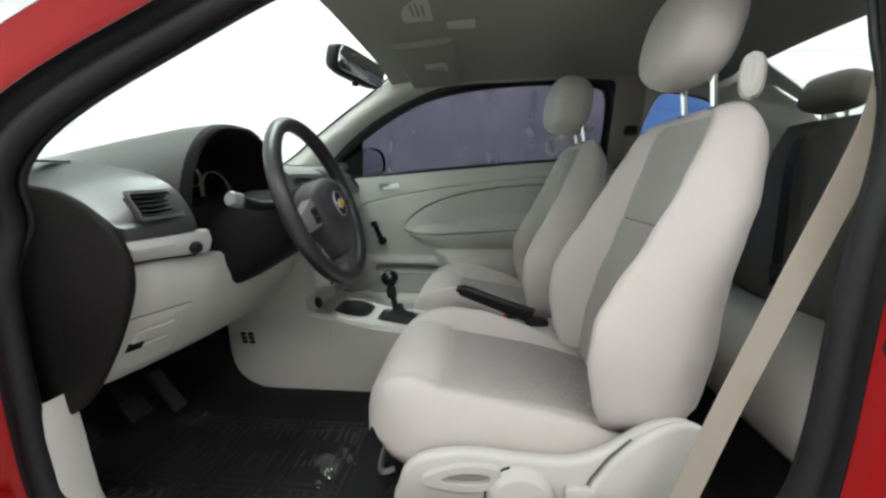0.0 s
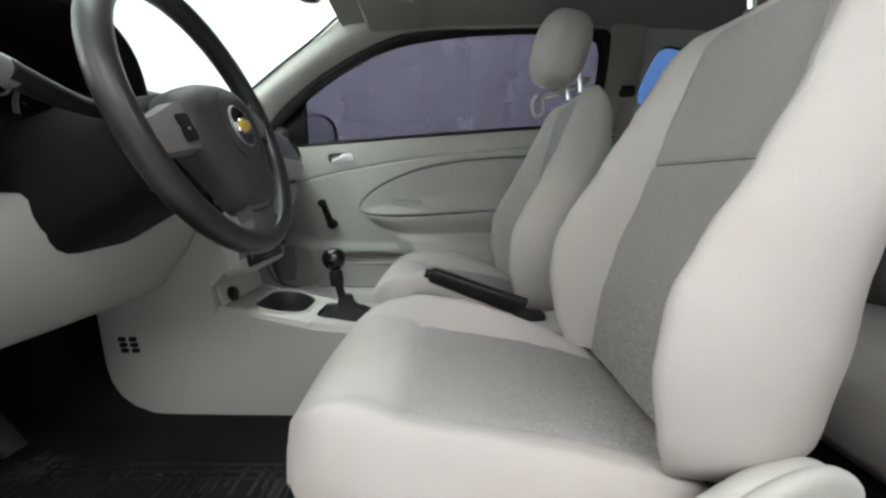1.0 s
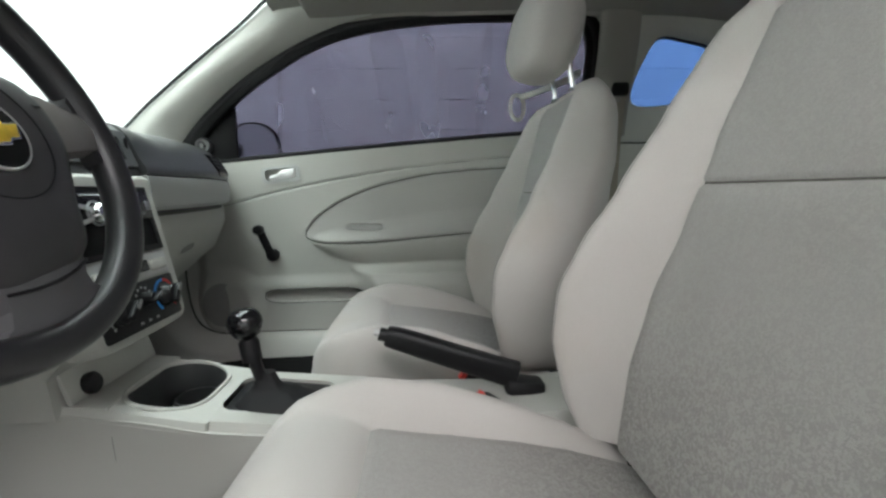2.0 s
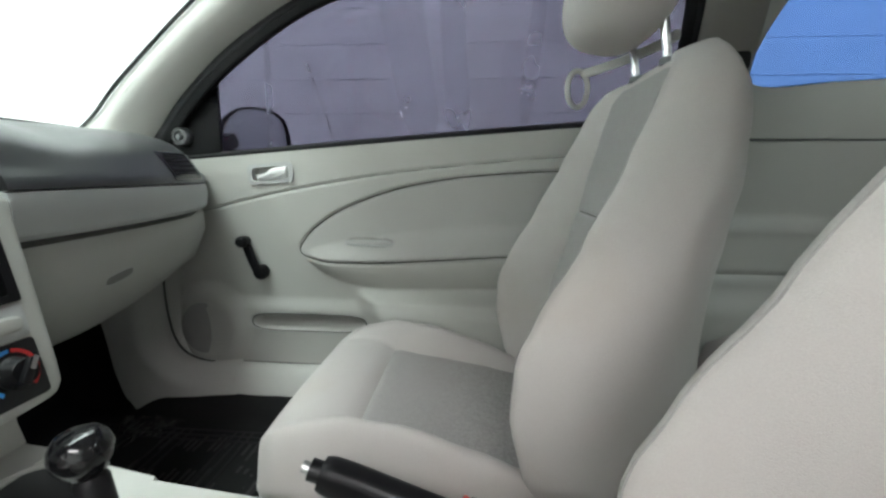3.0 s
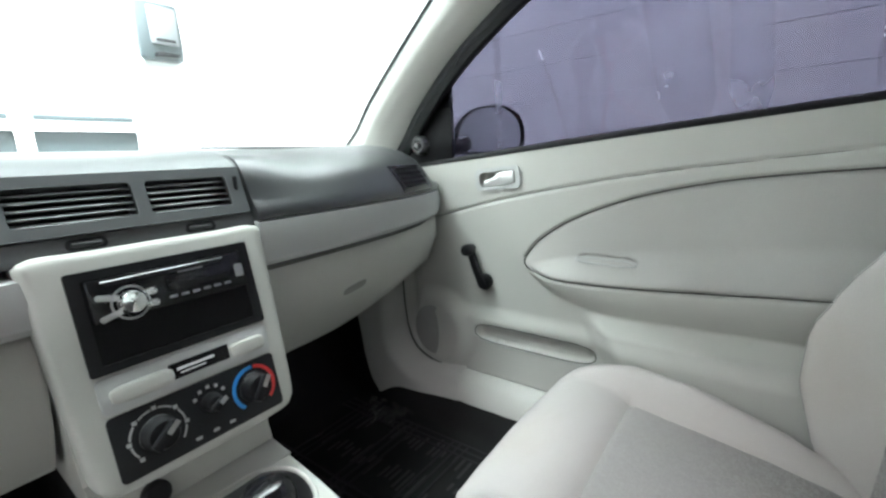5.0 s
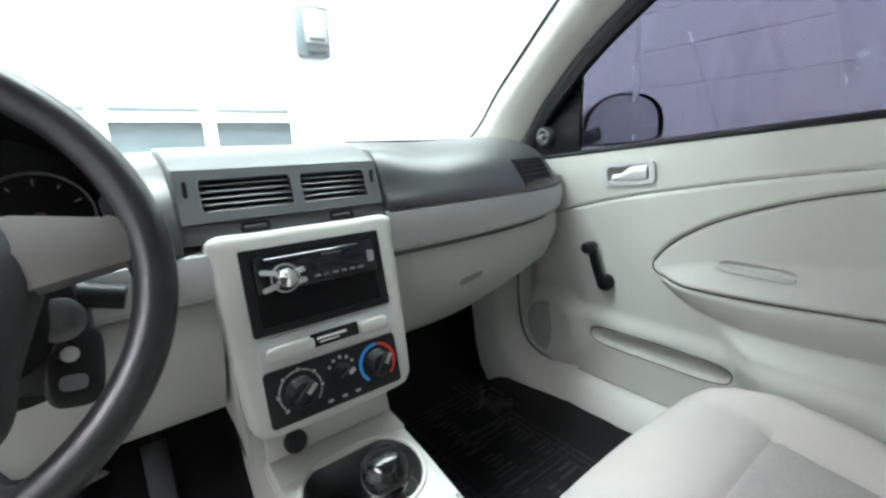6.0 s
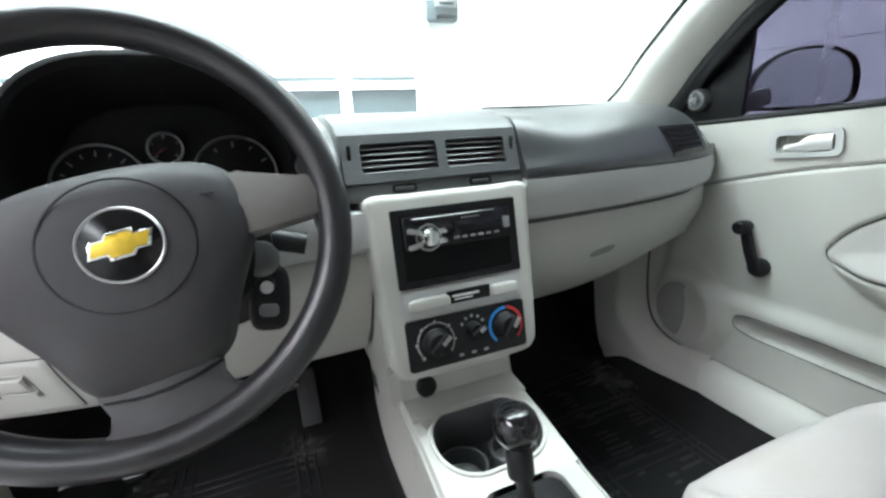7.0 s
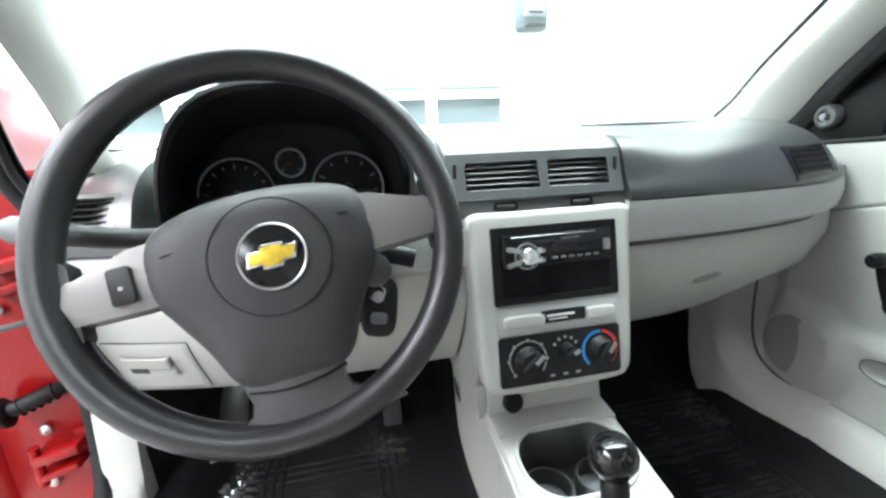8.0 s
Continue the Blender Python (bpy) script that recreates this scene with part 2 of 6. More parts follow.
def nudge(things, by):
    """Sets built things over by a little, with all their parts."""
    for ob in things:
        ob.location = Vector(ob.location) + Vector(by)


def struct(name, bm, material, label, category, smooth=True, angle=40):
    return tagged(part(name, bm, material, None, "", smooth, angle), label, category, kind="structure")


def loft(rings, closed=True, caps=True, m=None):
    bm = bmesh.new()
    rows = [[bm.verts.new(p) for p in ring] for ring in rings]
    for a, b in zip(rows, rows[1:]):
        n = len(a)
        for i in range(n if closed else n - 1):
            j = (i + 1) % n
            bm.faces.new((a[i], a[j], b[j], b[i]))
    if caps and closed:
        bm.faces.new(rows[0][::-1])
        bm.faces.new(rows[-1])
    bmesh.ops.recalc_face_normals(bm, faces=bm.faces)
    if m is not None:
        bmesh.ops.transform(bm, matrix=m, verts=bm.verts)
    return bm


def thick(bm, depth):
    """Gives an open sheet a thickness, against its normals."""
    bmesh.ops.solidify(bm, geom=bm.faces[:], thickness=depth)
    bmesh.ops.recalc_face_normals(bm, faces=bm.faces)
    return bm


def rbox(sx, sy, sz, r=0.004, m=None, seg=2):
    bm = bmesh.new()
    bmesh.ops.create_cube(bm, size=1)
    bmesh.ops.scale(bm, vec=(sx, sy, sz), verts=bm.verts)
    r = min(r, 0.49 * min(sx, sy, sz))
    bmesh.ops.bevel(bm, geom=bm.edges[:], offset=r, segments=seg, profile=0.5, affect="EDGES")
    if m is not None:
        bmesh.ops.transform(bm, matrix=m, verts=bm.verts)
    return bm


def slab(outline, depth, r=0.003, m=None, seg=2):
    """A flat outline in local x, y, raised by depth along local z, its edges rounded."""
    bm = bmesh.new()
    low = [bm.verts.new((x, y, 0)) for x, y in outline]
    high = [bm.verts.new((x, y, depth)) for x, y in outline]
    n = len(outline)
    bm.faces.new(low[::-1])
    bm.faces.new(high)
    for i in range(n):
        bm.faces.new((low[i], low[(i + 1) % n], high[(i + 1) % n], high[i]))
    bmesh.ops.recalc_face_normals(bm, faces=bm.faces)
    if r:
        ring = [e for e in bm.edges if abs(e.verts[0].co.z - e.verts[1].co.z) < 1e-6]
        bmesh.ops.bevel(bm, geom=ring, offset=r, segments=seg, profile=0.5, affect="EDGES")
    if m is not None:
        bmesh.ops.transform(bm, matrix=m, verts=bm.verts)
    return bm


def rrect(w, h, r, n=5, cx=0.0, cy=0.0):
    pts = []
    for k, (sx, sy) in enumerate(((1, 1), (-1, 1), (-1, -1), (1, -1))):
        for i in range(n + 1):
            a = radians(90 * k + 90 * i / n)
            pts.append((cx + sx * (w / 2 - r) + r * math.cos(a), cy + sy * (h / 2 - r) + r * math.sin(a)))
    return pts


def ring_plate(outer, inner, depth, m=None, well=0.0):
    """A plate with a hole: two loops of as many points, raised by depth; well: how far the hole's wall goes down."""
    rings = [[(x, y, 0) for x, y in outer], [(x, y, depth) for x, y in outer], [(x, y, depth) for x, y in inner], [(x, y, -well) for x, y in inner]]
    return loft(rings, True, False, m)


def smooth_line(points, n=8, closed=False):
    """A Catmull-Rom curve through the points."""
    pts = [Vector(p) for p in points]
    out = []
    count = len(pts)
    for i in range(count if closed else count - 1):
        if closed:
            a, b, c, d = (pts[(i + k) % count] for k in (-1, 0, 1, 2))
        else:
            a, b, c, d = pts[max(i - 1, 0)], pts[i], pts[i + 1], pts[min(i + 2, count - 1)]
        for k in range(n):
            t = k / n
            out.append(0.5 * (2 * b + (c - a) * t + (2 * a - 5 * b + 4 * c - d) * t * t + (3 * b - a - 3 * c + d) * t**3))
    if not closed:
        out.append(pts[-1])
    return out


def sweep(points, shape, closed=False, up=(0, 0, 1), m=None, caps=True):
    """Carries a closed 2D shape along a line; shape(k) or a list gives its points (side, up)."""
    pts = [Vector(p) for p in points]
    rings = []
    n = len(pts)
    for i, p in enumerate(pts):
        a, b = (pts[(i - 1) % n], pts[(i + 1) % n]) if closed else (pts[max(i - 1, 0)], pts[min(i + 1, n - 1)])
        d = (b - a).normalized()
        side = d.cross(Vector(up))
        side = side.normalized() if side.length > 1e-4 else Vector((1, 0, 0))
        top = side.cross(d)
        outline = shape(i / max(1, n - 1)) if callable(shape) else shape
        rings.append([p + side * u + top * v for u, v in outline])
    if closed:
        rings.append(rings[0])
    bm = loft(rings, True, caps and not closed, m)
    if closed:
        bmesh.ops.remove_doubles(bm, verts=bm.verts, dist=1e-6)
    return bm


def disc(r, n=12, ry=None):
    return [(r * math.cos(2 * math.pi * i / n), (ry or r) * math.sin(2 * math.pi * i / n)) for i in range(n)]


def tube(points, r, n=10, closed=False, up=(0, 0, 1), m=None):
    return sweep(points, disc(r, n), closed, up, m)


def lathe(profile, n=24, m=None):
    """Turns (radius, height) pairs about local z."""
    rings = [[(max(r, 1e-4) * math.cos(2 * math.pi * i / n), max(r, 1e-4) * math.sin(2 * math.pi * i / n), z) for i in range(n)] for r, z in profile]
    return loft(rings, True, True, m)


def ring_lathe(profile, n=32, m=None):
    """Turns a closed outline of (radius, height) pairs about local z: a ring."""
    rings = [[(r * math.cos(a), r * math.sin(a), z) for r, z in profile] for a in (2 * math.pi * i / n for i in range(n))]
    bm = loft(rings + [rings[0]], True, False, m)
    bmesh.ops.remove_doubles(bm, verts=bm.verts, dist=1e-7)
    return bm


def pillow(sx, sy, sz, e=0.45, n=20, m=None):
    """A rounded block (a superellipsoid)."""
    def c(a):
        return math.copysign(abs(math.cos(a)) ** e, math.cos(a))

    def s(a):
        return math.copysign(abs(math.sin(a)) ** e, math.sin(a))

    rings = []
    for i in range(1, n):
        v = -math.pi / 2 + math.pi * i / n
        rings.append([(sx / 2 * c(v) * c(u), sy / 2 * c(v) * s(u), sz / 2 * s(v)) for u in (2 * math.pi * k / (2 * n) for k in range(2 * n))])
    return loft(rings, True, True, m)


def sheet(fn, us, vs, keep=None):
    """A grid of points fn(u, v); keep(u, v) at a face's middle says whether the face is made."""
    bm = bmesh.new()
    rows = [[bm.verts.new(fn(u, v)) for u in us] for v in vs]
    for j in range(len(vs) - 1):
        for i in range(len(us) - 1):
            if keep is None or keep((us[i] + us[i + 1]) / 2, (vs[j] + vs[j + 1]) / 2):
                bm.faces.new((rows[j][i], rows[j][i + 1], rows[j + 1][i + 1], rows[j + 1][i]))
    loose = [v for v in bm.verts if not v.link_faces]
    bmesh.ops.delete(bm, geom=loose, context="VERTS")
    return bm


def steps(a, b, n):
    return [a + (b - a) * i / n for i in range(n + 1)]


def lerp_table(x, table):
    """Between the rows (x, value) of a table."""
    if x <= table[0][0]:
        return table[0][1]
    for (a, u), (b, v) in zip(table, table[1:]):
        if x <= b:
            t = (x - a) / (b - a)
            t = t * t * (3 - 2 * t) * 0.4 + t * 0.6
            return u + (v - u) * t
    return table[-1][1]


def bump(x, centre, width):
    return math.exp(-(((x - centre) / width) ** 2))


def ease(x, a, b):
    t = min(1, max(0, (x - a) / (b - a)))
    return t * t * (3 - 2 * t)


def frame_of(origin, right, up):
    """A pose whose x is right, y is up, and z stands out of that plane."""
    right, up = Vector(right).normalized(), Vector(up).normalized()
    out = right.cross(up).normalized()
    up = out.cross(right)
    m = Matrix((right, up, out)).transposed().to_4x4()
    m.translation = origin
    return m


def along(axis_from, axis_to):
    """A pose at axis_from whose z points to axis_to."""
    d = Vector(axis_to) - Vector(axis_from)
    return Matrix.Translation(axis_from) @ d.to_track_quat("Z", "Y").to_matrix().to_4x4()

# ---- workshop round the car ----
X0, X1, Y0, Y1, CEIL = -3.25, 7.0, -6.0, 2.4, 3.4


def wall_box(x0, x1, y0, y1, z0, z1):
    return rbox(x1 - x0, y1 - y0, z1 - z0, 0.002, pose((x0 + x1) / 2, (y0 + y1) / 2, (z0 + z1) / 2), 1)


struct("ground", wall_box(X0 - 0.3, X1 + 0.3, Y0 - 0.3, Y1 + 0.3, -0.1, 0.0), CONCRETE, "grey concrete workshop floor", "floor")
struct("ceiling", wall_box(X0 - 0.3, X1 + 0.3, Y0 - 0.3, Y1 + 0.3, CEIL, CEIL + 0.1), WHITE_WALL, "white painted workshop ceiling", "ceiling")
struct("wall_front", wall_box(X0 - 0.25, X0, Y0 - 0.3, Y1 + 0.3, 0, CEIL), WHITE_WALL, "white painted workshop wall behind the garage door", "wall")
struct("wall_left", wall_box(X0, X1, Y0 - 0.25, Y0, 0, CEIL), WHITE_WALL, "white painted workshop wall", "wall")
struct("wall_rear", wall_box(X1, X1 + 0.25, Y0 - 0.3, Y1 + 0.3, 0, CEIL), WHITE_WALL, "white painted workshop wall", "wall")
side_wall = struct("wall_right", wall_box(X0, X1, Y1 + 0.012, Y1 + 0.25, 0, CEIL), BLOCK_PAINT, "white painted block wall beside the car", "wall")

# the blocks of the side wall that show past the windows, each proud of its joints
COURSE, BLOCK = 0.2035, 0.406
bm = rbox(BLOCK - 0.0002, 0.03, COURSE - 0.003, 0.0006, None, 1)
block_mesh = bpy.data.meshes.new("block")
bm.to_mesh(block_mesh)
bm.free()
block_mesh.materials.append(BLOCK_PAINT)
for row in range(9):
    for k in range(17):
        ob = new("block", block_mesh)
        ob.matrix_basis = pose(-2.6 + BLOCK * (k + 0.5) + (BLOCK / 2 if row % 2 else 0.0), Y1 + 0.003, 0.9285 + COURSE * (row + 0.5))
        ob.parent = side_wall

# sectional garage door in the front wall, with a row of panes
gdoor = thing("garage_door", (X0 + 0.02, 0, 0), "white sectional garage door with a row of grey panes", "garage door", kind="structure")
for k in range(6):
    z0 = -0.024 + 0.455 * k
    hole = k == 2
    if not hole:
        part("door_section", rbox(0.05, 3.1, 0.445, 0.006, pose(X0 + 0.03, -0.42, z0 + 0.2275)), WHITE_WALL, gdoor)
    else:
        lites = [1.085 - 0.655 * j for j in range(5)]
        lows, highs = z0 + 0.21, z0 + 0.445
        part("door_section", rbox(0.05, 3.1, 0.19, 0.006, pose(X0 + 0.03, -0.42, z0 + 0.1)), WHITE_WALL, gdoor)
        for j, yr in enumerate(lites):
            yl = yr - 0.57
            win = part("door_pane", rbox(0.012, 0.61, 0.27, 0.002, pose(X0 + 0.022, (yl + yr) / 2, z0 + 0.325)), GREY_GLASS, gdoor, "grey frosted pane")
            # grey strip paints the shadow in the joint between two sections
            part("joint_shade", rbox(0.006, 0.54, 0.034, 0.002, pose(X0 + 0.0585, (yl + yr) / 2, z0 + 0.515)), GREY_GLASS, gdoor)
            outer, inner = rrect(0.645, 0.285, 0.008, 3), rrect(0.57, 0.215, 0.01, 3)
            part("pane_frame", ring_plate(outer, inner, 0.03, frame_of((X0 + 0.03, (yl + yr) / 2, z0 + 0.325), (0, 1, 0), (0, 0, 1)), -0.002), WHITE_WALL, win)
for yy in (1.17, -2.03):
    part("door_track", rbox(0.07, 0.07, 2.85, 0.008, pose(X0 + 0.05, yy, 1.42)), WHITE_WALL, gdoor)

# a box on the wall beside the garage door
wbox = thing("wall_box", (X0, 1.325, 1.83), "grey plastic box with a clear front fixed to the white wall", "wall box")
part("case", rbox(0.12, 0.30, 0.40, 0.03, pose(X0 + 0.062, 1.325, 2.03)), GREY_GLASS, wbox, "grey case")
part("front", rbox(0.03, 0.19, 0.26, 0.02, pose(X0 + 0.134, 1.345, 2.06)), GREY_BOX, wbox, "pale clear front")
part("tray", rbox(0.08, 0.15, 0.03, 0.008, pose(X0 + 0.14, 1.34, 1.86)), BLACK, wbox, "black drip tray")
part("label_strip", rbox(0.004, 0.13, 0.02, 0.001, pose(X0 + 0.152, 1.345, 1.96)), BLACK, wbox)

# fittings of the added, unseen ceiling lamps
for lx, ly, ll, wide, lw, la, sp, ti in LAMPS:
    lamp = thing("fill_ceiling_lamp", (lx, ly, CEIL), "unseen white fluorescent fitting added on the workshop ceiling", "ceiling lamp", "ceiling lamps")
    turn = Matrix.Translation((lx, ly, 0)) @ pose(0, 0, 0, 0, 0, 0 if la == "x" else 90)
    part("housing", rbox(ll + 0.06, wide + 0.05, 0.08, 0.01, turn @ pose(0, 0, CEIL - 0.04)), WHITE_WALL, lamp)
    for s in steps(-wide * 0.4, wide * 0.4, max(1, round(wide / 0.3))):
        part("tube", tube([(-ll / 2, s, CEIL - 0.12), (ll / 2, s, CEIL - 0.12)], 0.016, 10, m=turn), LIGHT_TUBE, lamp)

# ---- shell of the car: x to its tail, y to its right side ----
def side_y(z, low=0.70, high=0.60):
    return low - (low - high) * ease(z, 1.0, 1.42) if z > 1.0 else low


def floor_z(x, y):
    z = 0.33
    z += 0.14 * (1 - ease(abs(y - 0.01), 0.03, 0.082))
    z += 0.09 * (ease(y, 0.602, 0.66) if y > 0 else ease(-y, 0.585, 0.64))
    toe = max(0.0, -0.50 - x)
    return z + toe * 0.95 * (1 if x < -0.5 else 0) + 0.06 * ease(x, 1.0, 1.15)


struct("floor", thick(sheet(lambda x, y: (x, y, floor_z(x, y) + 0.002 * noise.noise((x * 14, y * 14, 0))), steps(-1.0, 1.45, 70), steps(-0.69, 0.69, 60)), -0.02),
       CARPET, "black carpet on the cabin floor", "floor", angle=80)
struct("firewall", thick(sheet(lambda y, z: (-0.92 + 0.02 * noise.noise((y * 4, z * 4, 3)), y, z), steps(-0.72, 0.72, 12), steps(0.5, 1.02, 8)), 0.02), CARPET, "black carpeted bulkhead behind the dashboard", "wall")


def roof_z(x, y):
    top = lerp_table(x, [(0.05, 1.425), (0.4, 1.452), (0.8, 1.462), (1.2, 1.45), (1.5, 1.425)])
    return top - 0.035 * (abs(y) / 0.6) ** 3


struct("ceiling_liner", thick(sheet(lambda x, y: (x, y, roof_z(x, y)), steps(0.055, 1.39, 40), steps(-0.6, 0.6, 40)), 0.015), LINER, "grey-beige cloth headliner under the roof", "headliner", angle=80)
struct("roof", thick(sheet(lambda x, y: (x, y, roof_z(x, y * 0.95) + 0.05 - 0.05 * (abs(y) / 0.66) ** 6), steps(0.062, 1.42, 30), steps(-0.655, 0.655, 30)), -0.012), RED, "glossy red painted roof", "roof", angle=80)

# windscreen, rear glass
def screen(base, top, n=14):
    def fn(u, v):
        half = base[1] + (top[1] - base[1]) * v
        bow = 0.10 * (1 - v * 0.3)
        return (base[0] + (top[0] - base[0]) * v + bow * (abs(u) ** 2.2 - 1) * base[3], u * half, base[2] + (top[2] - base[2]) * v + 0.03 * math.sin(math.pi * v))
    return sheet(fn, steps(-1, 1, n), steps(0, 1, n))


ws = struct("windscreen", thick(screen((-0.50, 0.72, 1.03, 1.0), (0.075, 0.56, 1.425, 1.0)), 0.004), WINDSCREEN, "clear windscreen glass", "windscreen")
rw = struct("rear_window", thick(screen((2.05, 0.68, 1.08, -1.0), (1.355, 0.46, 1.437, -1.0)), 0.004), WINDSCREEN, "clear heated rear window", "window")

# trim of the front pillars, once for each side
WS_EDGE = [(-0.56, 0.71, 1.035), (-0.44, 0.685, 1.10), (-0.33, 0.645, 1.17), (-0.18, 0.61, 1.268), (-0.034, 0.575, 1.357), (0.04, 0.545, 1.402), (0.10, 0.51, 1.428)]
DOOR_EDGE = [(-0.34, 0.71, 1.00), (-0.285, 0.70, 1.055), (-0.19, 0.685, 1.15), (-0.03, 0.655, 1.262), (0.19, 0.622, 1.368), (0.32, 0.61, 1.405), (0.46, 0.602, 1.43)]


def pillar(sign):
    a, b = smooth_line(WS_EDGE, 6), smooth_line(DOOR_EDGE, 6)
    rings = []
    for p, q in zip(a, b):
        mid = (p + q) / 2 + Vector((0.0, -0.035, -0.012))
        arc = [p.lerp(mid, 0.0), p.lerp(mid, 0.35) + Vector((0, -0.012, -0.004)), p.lerp(mid, 0.75) + Vector((0, -0.012, -0.004)), mid.lerp(q, 0.1), mid.lerp(q, 0.45) + Vector((0, -0.010, 0)), mid.lerp(q, 0.8) + Vector((0, -0.007, 0)), q]
        shift = 0.0 if sign > 0 else 0.030
        rings.append([(v.x, v.y * sign - shift * (1 - 1.9 * i / 6), v.z) for i, v in enumerate(arc)])
    bm = loft(rings, False, False)
    return thick(bm, 0.008)


struct("trim_pillar_right", pillar(1), TRIM, "light grey plastic windscreen pillar trim", "pillar trim", angle=70)
struct("trim_pillar_left", pillar(-1), TRIM, "light grey plastic windscreen pillar trim", "pillar trim", angle=70)
for sign in (1, -1):
    line = [Vector((p.x - 0.010, (p.y - 0.011) * sign - (0.0 if sign > 0 else 0.030), p.z + 0.002)) for p in smooth_line(WS_EDGE, 6)]
    struct("trim_glass_seal", tube(line, 0.0045, 8), RUBBER, "thin black rubber seal along the windscreen", "seal")
header = [(0.055, y, roof_z(0.055, y) + 0.004) for y in steps(-0.56, 0.56, 16)]
struct("trim_header_seal", tube(header, 0.011, 8), RUBBER, "black band along the windscreen header", "seal")

# cloth rail and pillar between the closed door, the headliner and the quarter trim
rail = [(x, 0.606, roof_z(x, 0.6) - 0.006) for x in steps(0.12, 1.05, 20)]
struct("trim_roof_rail", tube(rail, 0.022, 10), LINER, "grey-beige roof rail over the closed door", "roof rail", angle=80)
post = [[(0.958, side_y(z, 0.675, 0.582), z), (0.975, side_y(z, 0.662, 0.570), z), (1.04, side_y(z, 0.660, 0.570), z), (1.075, side_y(z, 0.672, 0.582), z), (1.075, side_y(z, 0.70, 0.61), z), (0.958, side_y(z, 0.70, 0.61), z)] for z in steps(1.075, 1.435, 12)]
struct("trim_pillar_rear", loft(post), LINER, "grey-beige cloth pillar behind the closed door", "pillar trim", angle=50)

# the open doorway on the driver's side
OPEN_XZ = [(-0.232, 1.030), (-0.150, 1.132), (-0.02, 1.226), (0.16, 1.322), (0.42, 1.395), (0.75, 1.415), (0.915, 1.385), (0.942, 1.28), (0.925, 1.12),
           (0.895, 0.92), (0.880, 0.66), (0.853, 0.54), (0.77, 0.435), (0.5, 0.395), (0.1, 0.395), (-0.13, 0.41), (-0.232, 0.50), (-0.255, 0.70), (-0.256, 0.90)]
loop = smooth_line([(x, 0, z) for x, z in OPEN_XZ], 7, True)


def loop_out(d, dy, top_keep=1.0, top_dy=1.0):
    out = []
    n = len(loop)
    for i, p in enumerate(loop):
        t = (loop[(i + 1) % n] - loop[i - 1]).normalized()
        nrm = Vector((-t.z, 0, t.x))
        front = bump(p.x, -0.25, 0.10) * (1 - ease(p.z, 0.86, 0.98))
        k = d * (1 - 0.55 * front) * (1 - 0.85 * ease(p.x, 0.8, 0.9) * ease(1.2 - p.z, 0, 0.1)) * (top_keep if p.z > 1.1 else 1.0 - (1 - top_keep) * ease(p.z, 0.95, 1.1))
        q = p + nrm * k
        out.append(Vector((q.x - 0.012 * front, -(side_y(p.z, 0.71) + 0.028 * bump(p.x, -0.23, 0.11) * ease(p.z, 0.93, 1.03) + 0.018 * front + dy * (1 - 0.5 * front) * (1 - (1 - top_dy) * ease(p.z, 0.92, 1.06))), q.z)))
    return out


mid = sum((p for p in loop), Vector()) / len(loop)
grow = 1 if (loop_out(0.05, 0)[0] - Vector((mid.x, loop_out(0.05, 0)[0].y, mid.z))).length > (Vector((loop[0].x, 0, loop[0].z)) - Vector((mid.x, 0, mid.z))).length else -1
seal_path = loop_out(0.0, 0.0)
struct("trim_door_seal", tube(seal_path, 0.0175, 10, True, up=(0, 1, 0)), RUBBER, "thick black rubber seal round the open doorway", "door seal", angle=80)
struct("trim_seal_lip", tube(loop_out(-0.013 * grow, -0.02), 0.006, 8, True, up=(0, 1, 0)), RUBBER, "black inner lip of the door seal", "door seal", angle=80)
bands = [loop_out(-0.004 * grow, -0.03), loop_out(0.012 * grow, 0.004), loop_out(0.028 * grow, 0.012)]
struct("trim_jamb", thick(loft(bands + [loop_out(0.036 * grow, 0.035, 0.8)], True, False), 0.002), BLACK, "black flange of the doorway", "door jamb", angle=80)
rings = [loop_out(0.029 * grow, 0.013), loop_out(0.042 * grow, 0.045, 0.8, 0.4), loop_out(0.07 * grow, 0.075, 0.7, 0.3), loop_out(0.14 * grow, 0.10, 0.55, 0.25), loop_out(0.34 * grow, 0.12, 0.3, 0.25)]
rings = [r + [r[0]] for r in rings]
struct("body_side_left", thick(loft(rings, False, False), 0.003), RED, "glossy red painted body round the open driver's doorway", "car body", angle=80)

# hinge pillar, seen past the wheel
hinge = struct("hinge_pillar", rbox(0.06, 0.20, 0.62, 0.02, pose(-0.335, -0.82, 0.71)), RED, "red painted hinge pillar of the open door", "hinge pillar")
for hz in (0.525, 0.862):
    h = part("hinge", rbox(0.05, 0.075, 0.018, 0.004, pose(-0.285, -0.803, hz + 0.018, 12)), RED, hinge, "red painted steel hinge")
    part("hinge_leaf", rbox(0.045, 0.070, 0.014, 0.004, pose(-0.285, -0.808, hz - 0.018, 16)), RED, h)
    part("hinge_plate", rbox(0.012, 0.030, 0.085, 0.004, pose(-0.303, -0.775, hz)), RED, h)
    part("hinge_pin", tube([(-0.270, -0.835, hz - 0.04), (-0.270, -0.835, hz + 0.036)], 0.008, 10, up=(0, 1, 0)), RED, h)
    for by, bz in ((-0.829, 0.050), (-0.842, -0.058)):
        part("bolt", lathe([(0, 0), (0.010, 0), (0.010, 0.005), (0.006, 0.008), (0, 0.008)], 8, along((-0.302, by, hz + bz), (-0.2, by, hz + bz))), STEEL, h, "bright steel bolt")
